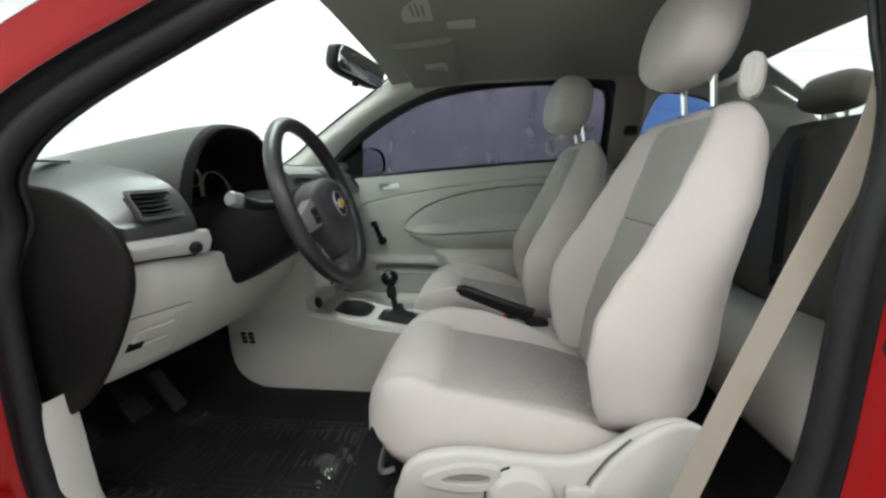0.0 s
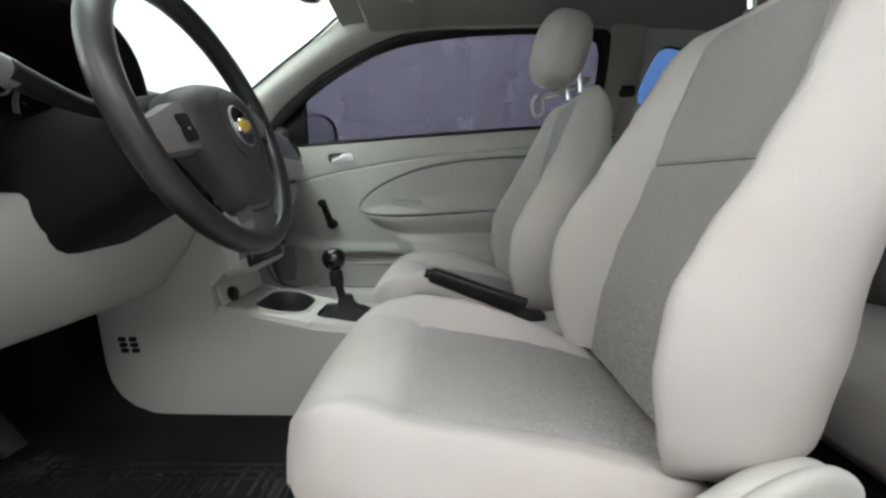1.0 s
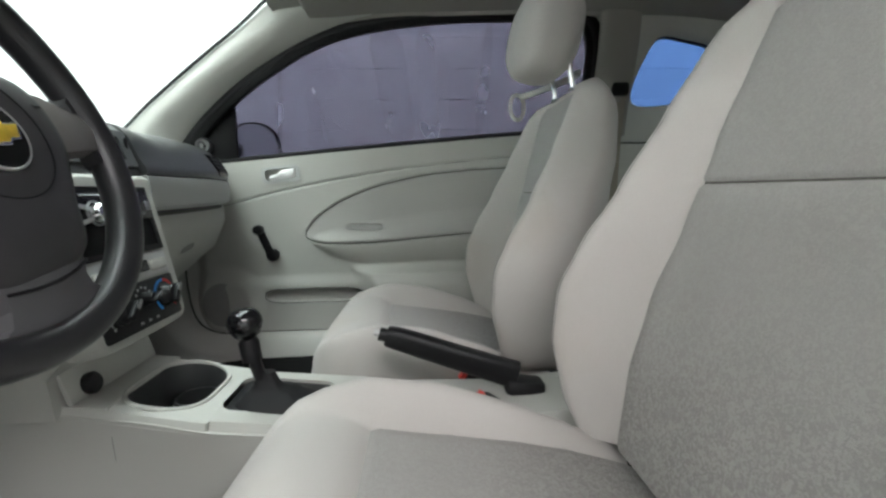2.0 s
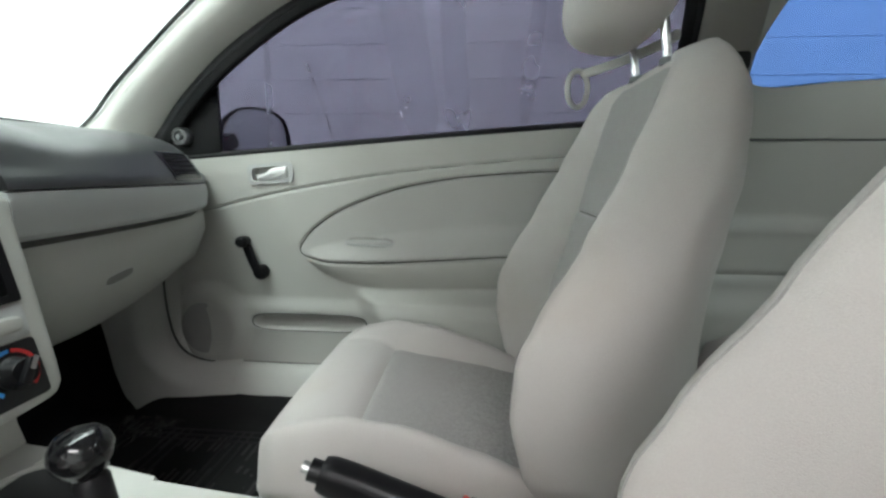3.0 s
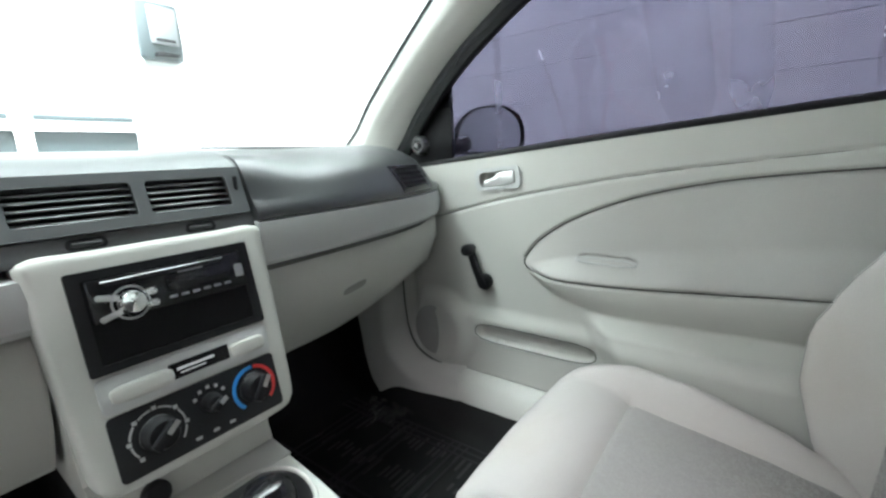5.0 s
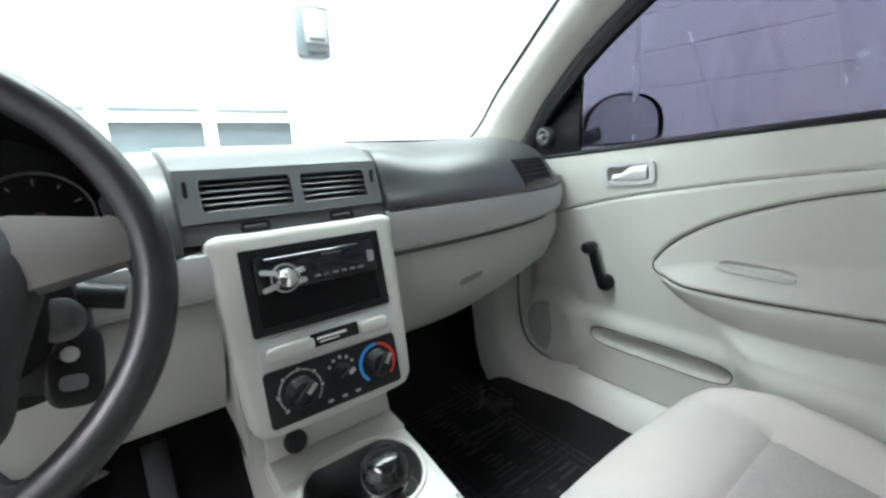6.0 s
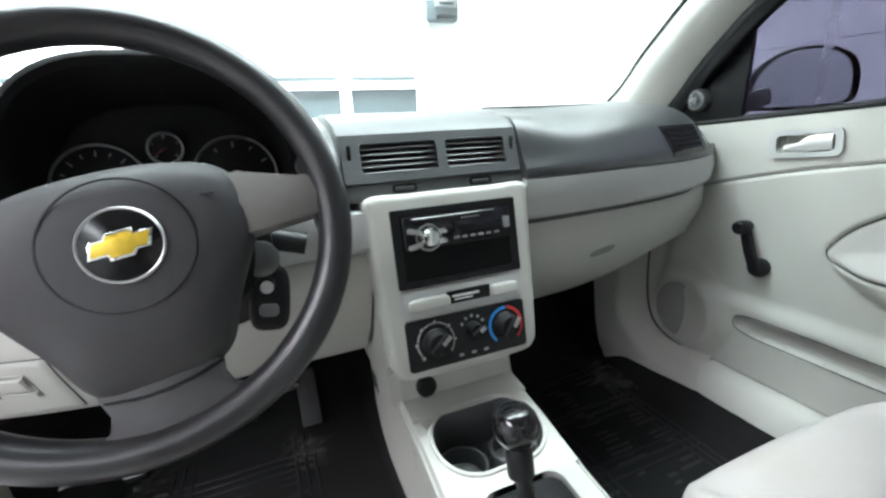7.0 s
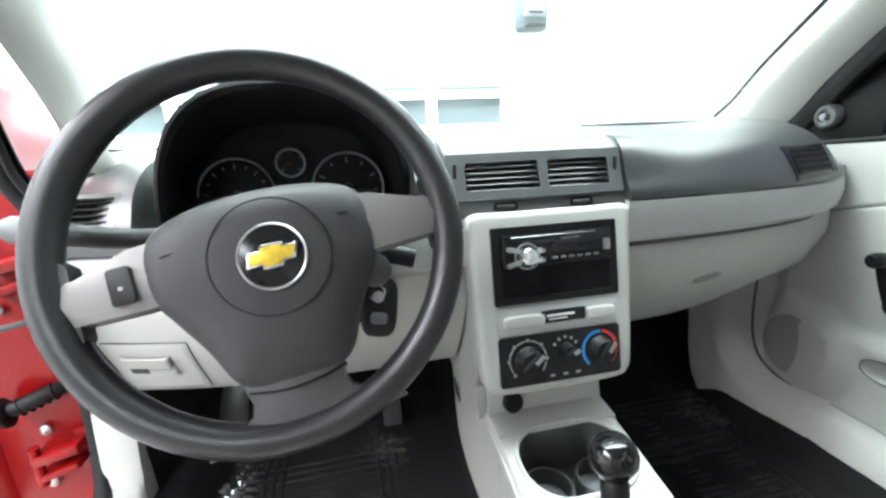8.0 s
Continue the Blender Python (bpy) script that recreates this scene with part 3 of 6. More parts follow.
part("door_check", rbox(0.11, 0.022, 0.006, 0.002, pose(-0.262, -0.835, 0.782, 0, 0, -52)), GREY_BOX, hinge, "grey steel door check arm")
part("wiring_boot", tube(smooth_line([(-0.308, -0.782, 0.652), (-0.292, -0.800, 0.650), (-0.281, -0.822, 0.644), (-0.276, -0.850, 0.636)], 6), 0.0135, 12), RUBBER, hinge, "black ribbed rubber wiring boot")
for k in range(5):
    bc = Vector((-0.294 + 0.004 * k, -0.796 - 0.0105 * k, 0.650 - 0.003 * k))
    part("boot_rib", lathe([(0.012, -0.002), (0.0165, -0.001), (0.0165, 0.001), (0.012, 0.002)], 14, along(bc, bc + Vector((0.35, -0.9, -0.25)))), RUBBER, hinge)
part("boot_flange", lathe([(0, 0), (0.026, 0), (0.026, 0.006), (0.018, 0.011), (0, 0.011)], 18, along((-0.272, -0.862, 0.633), (-0.285, -0.80, 0.65))), RUBBER, hinge, "black rubber flange")
part("plug", lathe([(0, 0), (0.013, 0), (0.011, 0.004), (0, 0.006)], 14, along((-0.305, -0.738, 0.619), (-0.2, -0.738, 0.619))), RUBBER, hinge, "round black rubber plug")

# the driver's door stands wide open
leaf = thing("driver_door", (-0.30, -0.90, 0.3), "red driver's door standing wide open", "car door")
DL = Matrix.Translation((-0.335, -0.90, 0)) @ pose(0, 0, 0, 0, 0, -74)
part("door_shell", rbox(1.22, 0.10, 0.62, 0.03, DL @ pose(0.61, -0.02, 0.625), 3), RED, leaf, "glossy red door shell")
part("door_trim", rbox(1.10, 0.05, 0.54, 0.02, DL @ pose(0.63, 0.05, 0.64), 3), TRIM, leaf, "light grey inner trim")

# latch striker on the rear jamb
strk = thing("striker", (0.905, -0.768, 0.77), "chrome steel door striker on the red jamb", "striker")
part("loop", tube(smooth_line([(0.918, -0.76, 0.745), (0.894, -0.808, 0.748), (0.890, -0.818, 0.765), (0.894, -0.808, 0.782), (0.918, -0.76, 0.785)], 5), 0.006, 8), CHROME, strk)
part("plate", rbox(0.03, 0.012, 0.07, 0.004, pose(0.912, -0.772, 0.765, 0, 0, 35)), CHROME, strk)
bum = thing("jamb_plug", (0.905, -0.775, 0.823), "black rubber plug in the red jamb", "plug")
part("cap", lathe([(0, 0), (0.016, 0), (0.014, 0.008), (0, 0.01)], 14, along((0.903, -0.768, 0.823), (0.87, -0.82, 0.823))), RUBBER, bum)

# sills and kick panels
def sill_left():
    rings = []
    for p in smooth_line([(-0.252, 0, 0.665), (-0.243, 0, 0.60), (-0.236, 0, 0.54), (-0.222, 0, 0.475), (-0.17, 0, 0.43), (-0.06, 0, 0.405), (0.3, 0, 0.395), (0.9, 0, 0.395)], 8):
        front = ease(-p.x, 0.05, 0.20)
        out, inn = 0.702 + 0.020 * front, 0.645 + 0.020 * front
        rings.append([(p.x, -out - 0.003, p.z - 0.012), (p.x, -out, p.z + 0.006), (p.x, -inn - 0.008, p.z + 0.004), (p.x, -inn, p.z - 0.008), (p.x - 0.02 * front, -inn + 0.003, 0.30), (p.x, -0.70, 0.30)])
    struct("trim_sill_left", loft(rings), TRIM, "light grey plastic sill trim along the doorway", "sill trim", angle=60)


sill_left()
struct("trim_sill_right", loft([[(x, 0.72, 0.30), (x, 0.72, 0.4745), (x, 0.662, 0.4735), (x, 0.637, 0.456), (x, 0.622, 0.40), (x, 0.618, 0.37), (x, 0.612, 0.30)] for x in steps(-0.10, 1.05, 18)]), TRIM, "light grey plastic sill trim under the closed door", "sill trim", angle=50)

SILL_SIDE = [(0.30, 0.612), (0.37, 0.618), (0.40, 0.622), (0.456, 0.637), (0.4735, 0.662), (0.50, 0.69)]
KICK_SIDE = [(0.30, 0.612), (0.40, 0.617), (0.47, 0.624), (0.56, 0.634), (0.75, 0.640)]
KICK_LOW = [(-0.425, 0.60), (-0.412, 0.52), (-0.398, 0.45), (-0.38, 0.395), (-0.35, 0.345), (-0.30, 0.31), (-0.22, 0.30)]


def kick_point(x, v):
    """The sill's side swings up ahead of the door into the footwell's side."""
    lo = lerp_table(x, KICK_LOW)
    z = lo + (0.655 + 0.085 * ease(x, -0.42, -0.35) - lo) * v
    k = ease(-x, 0.10, 0.30)
    y = lerp_table(z, SILL_SIDE) * (1 - k) + lerp_table(z, KICK_SIDE) * k - 0.085 * ease(-x, 0.28, 0.60)
    # how far the point lies outside the door's rounded front corner
    a, b = -0.222 - x, 0.557 - z
    off = (math.hypot(max(a, 0), max(b, 0)) if a > 0 or b > 0 else max(a, b)) - 0.075
    y += (0.672 - y) * (1 - ease(off, 0.0, 0.06)) * ease(-x, 0.10, 0.22)
    return (x, y + 0.03 * ease(-off, 0.004, 0.016), z)


struct("trim_kick_right", thick(sheet(kick_point, steps(-0.425, -0.098, 44), steps(0, 1, 56)), 0.006), TRIM, "light grey plastic kick panel in the footwell", "kick panel", angle=80)

# quarter trim behind the doors
QWIN = [(1.10, 1.175), (1.135, 1.345), (1.24, 1.352), (1.37, 1.315), (1.50, 1.215), (1.47, 1.185), (1.30, 1.172)]
QOUT = [(0.985, 1.052), (0.985, 1.44), (1.24, 1.46), (1.40, 1.448), (1.86, 1.16), (1.93, 1.062), (1.4, 1.052)]


def quarter(sign, tag):
    inner, outer = smooth_line([(x, 0, z) for x, z in QWIN], 8, True), smooth_line([(x, 0, z) for x, z in QOUT], 8, True)
    yy = lambda x, z: sign * (0.70 - 0.11 * ease(z, 1.05, 1.44) - 0.06 * ease(x, 1.3, 1.9))
    mid_ring = [p.lerp(q, 0.22) for p, q in zip(inner, outer)]
    rings = [[(p.x, yy(p.x, p.z) + sign * 0.045, p.z) for p in inner], [(p.x, yy(p.x, p.z) + sign * 0.012, p.z) for p in inner], [(p.x, yy(p.x, p.z), p.z) for p in mid_ring], [(p.x, yy(p.x, p.z) + sign * 0.005, p.z) for p in outer]]
    struct("trim_quarter_" + tag, thick(loft([r + [r[0]] for r in rings], False, False), 0.004), TRIM, "light grey plastic trim round the quarter window", "quarter trim", angle=60)
    qg = slab([(1.27 + (p.x - 1.27) * 1.08, 1.26 + (p.z - 1.26) * 1.10) for p in inner], 0.004, 0)
    for v in qg.verts:
        v.co = Vector((v.co.x, yy(v.co.x, v.co.y) + sign * (0.030 + v.co.z), v.co.y))
    struct("window_quarter_" + tag, qg, QUARTER_GLASS if sign > 0 else CLEAR_QUARTER, "fixed rear quarter window with a dark edge", "window")
    edge = [Vector((p.x, yy(p.x, p.z) + sign * 0.035, p.z)) for p in inner]
    struct("trim_quarter_seal_" + tag, tube(edge, 0.010, 8, True, up=(0, 1, 0)), RUBBER, "black rubber edge of the quarter window", "seal", angle=80)

    def low(x, z):
        y = 0.685 - 0.03 * ease(z, 0.9, 0.6) - 0.02 * ease(z, 0.885, 0.855) - 0.006 * bump(z, 0.868, 0.007) - 0.006 * bump(z, 0.850, 0.006) + 0.009 * bump(z, 0.748, 0.005) - 0.02 * ease(z, 0.72, 0.66)
        return (x, sign * y, z)
    struct("trim_quarter_lower_" + tag, thick(sheet(low, steps(0.985, 1.95, 24), steps(0.34, 1.05, 90)), 0.008), TRIM, "light grey rear side panel with moulded ledges", "side panel", angle=60)
    struct("trim_quarter_joint_" + tag, tube([(x, sign * 0.683, 1.054) for x in steps(0.99, 1.92, 20)], 0.0028, 6), SEAM, "dark joint under the quarter window trim", "trim joint")


quarter(1, "right")
quarter(-1, "left")


def tail_pillar(sign, tag):
    """Trim between the rear glass and the quarter trim, its inner edge rounding the glass's upper corner."""
    inner = smooth_line([(1.362, 0.30, 1.436), (1.385, 0.385, 1.434), (1.44, 0.435, 1.412), (1.55, 0.478, 1.362), (1.70, 0.525, 1.285), (1.90, 0.585, 1.17), (2.04, 0.625, 1.085)], 5)
    outer = smooth_line([(1.345, 0.40, 1.452), (1.36, 0.58, 1.448), (1.43, 0.605, 1.43), (1.55, 0.61, 1.39), (1.70, 0.62, 1.315), (1.90, 0.635, 1.20), (2.04, 0.65, 1.10)], 5)
    rows = [[p, p.lerp(q, 0.15) + Vector((0, 0, -0.014)), p.lerp(q, 0.5) + Vector((0, 0, -0.022)), p.lerp(q, 0.85) + Vector((0, 0, -0.012)), q] for p, q in zip(inner, outer)]
    rows = [[(v.x, v.y * sign, v.z) for v in r] for r in rows]
    struct("trim_pillar_tail_" + tag, thick(loft(rows, False, False), 0.006), TRIM, "light grey plastic pillar trim beside the rear window", "pillar trim", angle=70)


tail_pillar(1, "right")
tail_pillar(-1, "left")
struct("shelf_rear", rbox(0.5, 1.3, 0.02, 0.006, pose(1.86, 0, 1.075)), LINER, "grey cloth parcel shelf under the rear window", "shelf")
struct("wall_tail", rbox(0.03, 1.36, 0.85, 0.01, pose(2.12, 0, 0.68)), RED, "red tail panel closing the car", "car body")
struct("body_side_right", thick(sheet(lambda x, z: (x, 0.83 - 0.04 * ease(z, 0.75, 1.0) + 0.03 * bump(z, 0.6, 0.15), z), steps(-0.9, 2.1, 30), steps(0.22, 0.99, 16)), 0.01), RED, "glossy red painted outer side of the car", "car body")
for sign, x0 in ((1, -1.0), (-1, -1.0)):
    x1 = 2.1 if sign > 0 else -0.33
    struct("body_inner", rbox(x1 - x0, 0.012, 0.76, 0.003, pose((x0 + x1) / 2, sign * 0.80 if sign > 0 else -0.735, 0.62)), BLACK, "dark inner body panel", "car body")
# panels added to keep outside light from leaking into the footwells
for y, x1 in ((0.647, -0.36), (-0.672, -0.27)):
    struct("trim_footwell_side", rbox(x1 + 0.93, 0.012, 0.56, 0.003, pose((x1 - 0.93) / 2, y, 0.53)), CARPET, "black carpet on the footwell's side", "carpet")
struct("body_inner", rbox(0.10, 0.085, 0.76, 0.008, pose(-0.355, 0.752, 0.62)), BLACK, "dark inner hinge pillar", "car body")
struct("body_under", rbox(3.2, 1.62, 0.05, 0.01, pose(0.6, 0, 0.27)), BLACK, "dark underbody", "car body")

# ---- dashboard ----
dash = thing("dashboard", (-0.30, 0, 0.9), "two-tone dashboard with dark soft top and light grey lower half", "dashboard")


def face_x(y):
    """How far back the dashboard's face stands, side to side."""
    return -0.068 - 0.060 * (abs(y) / 0.65) ** 3.4 if y < 0 else -0.068 - 0.102 * (y / 0.668) ** 4.5


LIFT = 0.020  # the dashboard stands a little higher on its right


def pad_ring(y):
    f = face_x(y)
    well = ease(y, -0.545, -0.52) * (1 - ease(y, -0.215, -0.19))
    back = 0.19 * well + 0.075 * ease(y, -0.1500, -0.1480) * (1 - ease(y, 0.1205, 0.1230))
    drop = 0.06 * well
    up = (0.0165 - LIFT * y) * ease(y, 0.113, 0.121)
    end = 0.03 * ease(abs(y), 0.55, 0.67)
    out = ease(y, 0.118, 0.1215) * (1 - ease(y, 0.122, 0.25))
    pts = [(-0.86, 1.035), (-0.62, 1.048 - 0.4 * end), (-0.42, 1.050 - 0.6 * end - drop * 0.2), (-0.30, 1.047 - end - drop * 0.6), (f - 0.115 - back * 0.4, 1.037 - end - drop), (f - 0.064 + 0.012 * out - back * 0.7, 1.022 + 0.010 * out - 1.3 * end - drop),
           (f - 0.030 + 0.003 * out - back, 1.000 + 0.010 * out - 1.2 * end - drop), (f - 0.010 - back, 0.972 - 0.8 * end - drop * 0.6), (f + 0.001 - back, 0.945 + 0.7 * up), (f + 0.003 - back, 0.9285 + up)]
    line = smooth_line([(x, y, z) for x, z in pts], 3)
    line += [Vector((f - 0.14 - back * 0.5, y, 0.925)), Vector((-0.86, y, 0.93))]
    return [(p.x, p.y, p.z + LIFT * y) for p in line]


ys = sorted(set([round(v, 4) for v in steps(-0.668, 0.668, 100)] + [-0.545, -0.52, -0.215, -0.19, -0.163, -0.157, -0.150, -0.148, 0.1205, 0.1215, 0.123, 0.129]))
pad = part("pad", loft([pad_ring(y) for y in ys]), PAD, dash, "dark grained soft top", angle=55)


def band_ring(y):
    f = face_x(y)
    taper = 0.022 * ease(abs(y), 0.35, 0.67)
    hi, lo = 0.926, 0.868 + taper
    if y > 0:
        hi, lo = 0.9435 - LIFT * y, 0.878 + 0.004 * ease(y, 0.1, 0.6) - LIFT * y
    pts = [(f - 0.10, hi), (f - 0.004, hi), (f + 0.0035, hi - 0.002), (f + 0.008, (hi + lo) / 2 + 0.004), (f + 0.003, lo + 0.008), (f - 0.006, lo), (f - 0.10, lo)]
    return [(x, y, z + LIFT * y) for x, z in pts]


for a, b in ((-0.672, -0.52), (-0.245, -0.121), (0.121, 0.672)):
    part("trim_strip", loft([band_ring(y) for y in steps(a, b, 30)]), TRIM_SATIN, dash, "satin light grey strip", angle=35)


def face_low(y):
    return face_x(y) if y < 0 else -0.068 - 0.082 * (y / 0.66) ** 3.8


def gap_ring(y):
    f, lo = face_x(y), (0.868 + 0.022 * ease(-y, 0.35, 0.67) + LIFT * y if y < 0 else 0.878 + 0.004 * ease(y, 0.1, 0.6))
    out, deep = (0.027, 0.010) if y < 0 else (0.0208, 0.0118)
    return [(x, y, z) for x, z in ((f - 0.09, lo + 0.002), (f - out, lo + 0.002), (f - out, lo - deep), (f - 0.09, lo - deep))]


# dark joint, widened to paint the shade below the strip's overhang
for a, b in ((-0.655, -0.52), (0.124, 0.650)):
    part("shadow_gap", loft([gap_ring(y) for y in steps(a, b, 24)]), BLACK if a < 0 else SEAM, dash, "dark joint with painted shade under the strip", angle=30)


def lower_ring(y, low=0.655):
    f = face_low(y)
    taper = 0.022 * ease(abs(y), 0.35, 0.67)
    hi = 0.8645 + taper if y < 0 else 0.8742 + 0.004 * ease(y, 0.1, 0.6) - LIFT * y
    end = 0.02 * ease(abs(y), 0.5, 0.67)
    pts = [(f - 0.20, hi), (f - 0.030, hi), (f - 0.022, hi - 0.008), (f - 0.022, hi - 0.05), (f - 0.056, hi - 0.12), (f - 0.108, low + 0.02), (f - 0.128, low + 0.003), (f - 0.148, low), (f - 0.33, low + 0.03 + end), (f - 0.34, hi)]
    return [(x, y, z + LIFT * y) for x, z in pts]


part("knee_panel", loft([lower_ring(y) for y in steps(-0.655, -0.121, 44)]), TRIM, dash, "light grey knee panel", angle=50)
glove = part("glovebox", loft([lower_ring(y, 0.668 + 0.02 * ease(y, 0.3, 0.6)) for y in steps(0.123, 0.655, 44)]), TRIM, dash, "light grey closed glovebox lid", angle=50)
GL = frame_of((face_x(0.38) - 0.0425, 0.36, 0.790), (-0.06, 1, 0.02), (0.44, 0, 1))
part("latch", pillow(0.115, 0.046, 0.010, 0.6, 14, GL @ pose(-0.026, 0.003, -0.001)), TRIM, glove, "soft oval latch")
# darker oval paints the shade of the latch's hollow
part("latch_shade", pillow(0.060, 0.018, 0.006, 0.6, 12, GL @ pose(-0.036, -0.002, 0.0025, 0, 0, 8)), JOINT_SHADE, glove, "darker oval painting the shade in the latch's hollow")

# coin box in the knee panel
def knee_at(y, z, out=0.0):
    """A point of the knee panel's face at a height."""
    line = lower_ring(y)[2:7]
    for p, q in zip(line, line[1:]):
        if q[2] <= z <= p[2]:
            k = (p[2] - z) / (p[2] - q[2])
            return (p[0] + (q[0] - p[0]) * k + out * 0.85, y, z - out * 0.5)
    return (line[-1][0] + out, y, z)


def knee_patch(y0, y1, z0, z1, out, r=0.0):
    def fn(u, v):
        return knee_at(y0 + (y1 - y0) * u, z0 + (z1 - z0) * v, out - r * max(0, abs(2 * u - 1) - 0.9) * 10 - r * max(0, abs(2 * v - 1) - 0.9) * 10)
    return thick(sheet(fn, [0, 0.03, 0.05] + steps(0.1, 0.9, 8) + [0.95, 0.97, 1], [0, 0.03, 0.05] + steps(0.1, 0.9, 10) + [0.95, 0.97, 1]), 0.004)


part("lid_joint", knee_patch(-0.6497, -0.5243, 0.6662, 0.7748, 0.0012), PAD, dash, "thin dark joint round the lid")
coin = part("coin_box", knee_patch(-0.649, -0.525, 0.667, 0.774, 0.0042, 0.002), TRIM, dash, "light grey coin box lid")
part("grip_recess", knee_patch(-0.630, -0.556, 0.706, 0.754, 0.0052), TRIM, coin)
# black patch paints the shadow in the slot below the grip
part("slot_shade", knee_patch(-0.628, -0.600, 0.711, 0.729, 0.0062), BLACK, coin)
part("grip", knee_patch(-0.629, -0.558, 0.730, 0.752, 0.0115, 0.003), TRIM, coin)
part("grip_lip", knee_patch(-0.600, -0.557, 0.709, 0.720, 0.0090, 0.002), TRIM, coin)

# end cap, seen through the open doorway
cap = smooth_line([(-0.34, 0.992, 0), (-0.273, 0.999, 0), (-0.219, 0.991, 0), (-0.166, 0.960, 0), (-0.124, 0.911, 0), (-0.114, 0.858, 0), (-0.129, 0.801, 0), (-0.167, 0.721, 0), (-0.222, 0.642, 0), (-0.293, 0.610, 0), (-0.36, 0.62, 0), (-0.38, 0.80, 0)], 5, True)
part("end_cap", slab([(p.x, p.y) for p in cap][::-1], 0.018, 0.007, frame_of((0, -0.672, 0), (1, 0, 0), (0, 0, 1)), 3), CAP, dash, "dark plastic end cap")

# round light switch on the strip
SW = frame_of((face_x(-0.555) + 0.004, -0.555, 0.886), (0.2, 1, 0), (0, 0, 1))
knob = part("light_switch", lathe([(0, 0), (0.0125, 0), (0.0125, 0.003), (0.009, 0.005), (0.008, 0.011), (0, 0.012)], 20, SW), BLACK, dash, "black turning switch")


def vent(y0, y1, z0, z1, x, tilt, name, deep=0.03, rim=None):
    """An air vent: a dark well, a frame and slats that can be tilted. rim: the frame's own (y0, y1, z0, z1)."""
    w, h = y1 - y0, z1 - z0
    cy, cz = (y0 + y1) / 2, (z0 + z1) / 2
    V = frame_of((x, cy, cz), (0, 1, 0), (-tilt, 0, 1))
    r0, r1, r2, r3 = rim or (y0 - 0.006, y1 + 0.006, z0 - 0.006, z1 + 0.006)
    outer = rrect(r1 - r0, r3 - r2, 0.003, 5, (r0 + r1) / 2 - cy, (r2 + r3) / 2 - cz)
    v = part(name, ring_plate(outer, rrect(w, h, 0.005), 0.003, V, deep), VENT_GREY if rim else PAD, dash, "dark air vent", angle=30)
    part("vent_well", slab(rrect(w + 0.002, h + 0.002, 0.005), 0.001, 0, V @ pose(0, 0, -deep)), BLACK, v)
    long = min(0.018, deep * 0.9)
    for i in range(5):
        part("slat", rbox(w - 0.001, 0.0028, long, 0.0014, V @ pose(0, h * (i + 0.5) / 5 - h / 2, -long * 0.42, 22), 1), PAD if rim else SHROUD, v)
    return V


for a, b, r0, r1 in ((-0.121, -0.012, -0.146, -0.005), (0.002, 0.098, -0.005, 0.119)):
    V = vent(a, b, 0.967, 1.008, -0.0905, 0.36, "air_vent", 0.03, (r0, r1, 0.955, 1.020))
    W = frame_of((-0.0775, (a + b) / 2, 0.9465), (0, 1, 0), (-0.36, 0, 1))
    part("vent_wheel_frame", ring_plate(rrect(0.036, 0.012, 0.005), rrect(0.028, 0.006, 0.0028), 0.002, W), BLACK, dash)
    part("vent_wheel", rbox(0.026, 0.005, 0.005, 0.002, W @ pose(0, 0, 0.001)), PAD, dash)
for yy in (-0.136, 0.109):
    part("vent_slot", rbox(0.004, 0.005, 0.034, 0.001, frame_of((-0.0895, yy, 0.990), (1, 0, 0), (-0.36, 0, 1)) @ pose(0, 0, 0, 90)), BLACK, dash)
vent(-0.652, -0.565, 0.945, 0.988, -0.123, 0.62, "air_vent", 0.010)
def pad_at(y, z, out=0.0):
    """A point of the pad's face at a height, moved out by a little."""
    line = [p for p in pad_ring(y)[:-2] if p[0] > face_x(y) - 0.10]
    for p, q in zip(line, line[1:]):
        if q[2] <= z <= p[2]:
            k = (p[2] - z) / max(1e-6, p[2] - q[2])
            return (p[0] + (q[0] - p[0]) * k + out * 0.9, y, z + out * 0.4)
    return (line[-1][0] + out, y, z)


def vent_patch(a, b, z0, z1, out, slant=0.3):
    return sheet(lambda v, z: pad_at(a + slant * (1.004 - z) + (b - a) * v, z, out), steps(0, 1, 10), steps(z0, z1, 8))


end_vent = part("air_vent", thick(vent_patch(0.430, 0.566, 0.952, 1.006, 0.0025), 0.002), GLOSS_BLACK, dash, "dark flat air vent at the end of the pad", angle=50)
part("vent_well", thick(vent_patch(0.440, 0.540, 0.963, 1.000, 0.0040), 0.001), BLACK, end_vent)
for i in range(4):
    zc = 0.967 + 0.0095 * i
    part("slat", thick(vent_patch(0.442, 0.538, zc, zc + 0.0045, 0.0055), 0.0012), SHROUD, end_vent)
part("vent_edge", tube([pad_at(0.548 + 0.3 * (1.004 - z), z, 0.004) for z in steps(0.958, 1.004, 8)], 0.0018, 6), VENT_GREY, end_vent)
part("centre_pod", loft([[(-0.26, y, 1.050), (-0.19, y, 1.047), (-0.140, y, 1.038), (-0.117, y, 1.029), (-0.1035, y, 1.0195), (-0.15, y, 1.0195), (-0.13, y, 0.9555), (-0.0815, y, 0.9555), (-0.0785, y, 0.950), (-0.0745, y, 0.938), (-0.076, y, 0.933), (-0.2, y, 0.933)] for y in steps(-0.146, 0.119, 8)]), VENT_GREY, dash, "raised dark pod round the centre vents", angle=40)
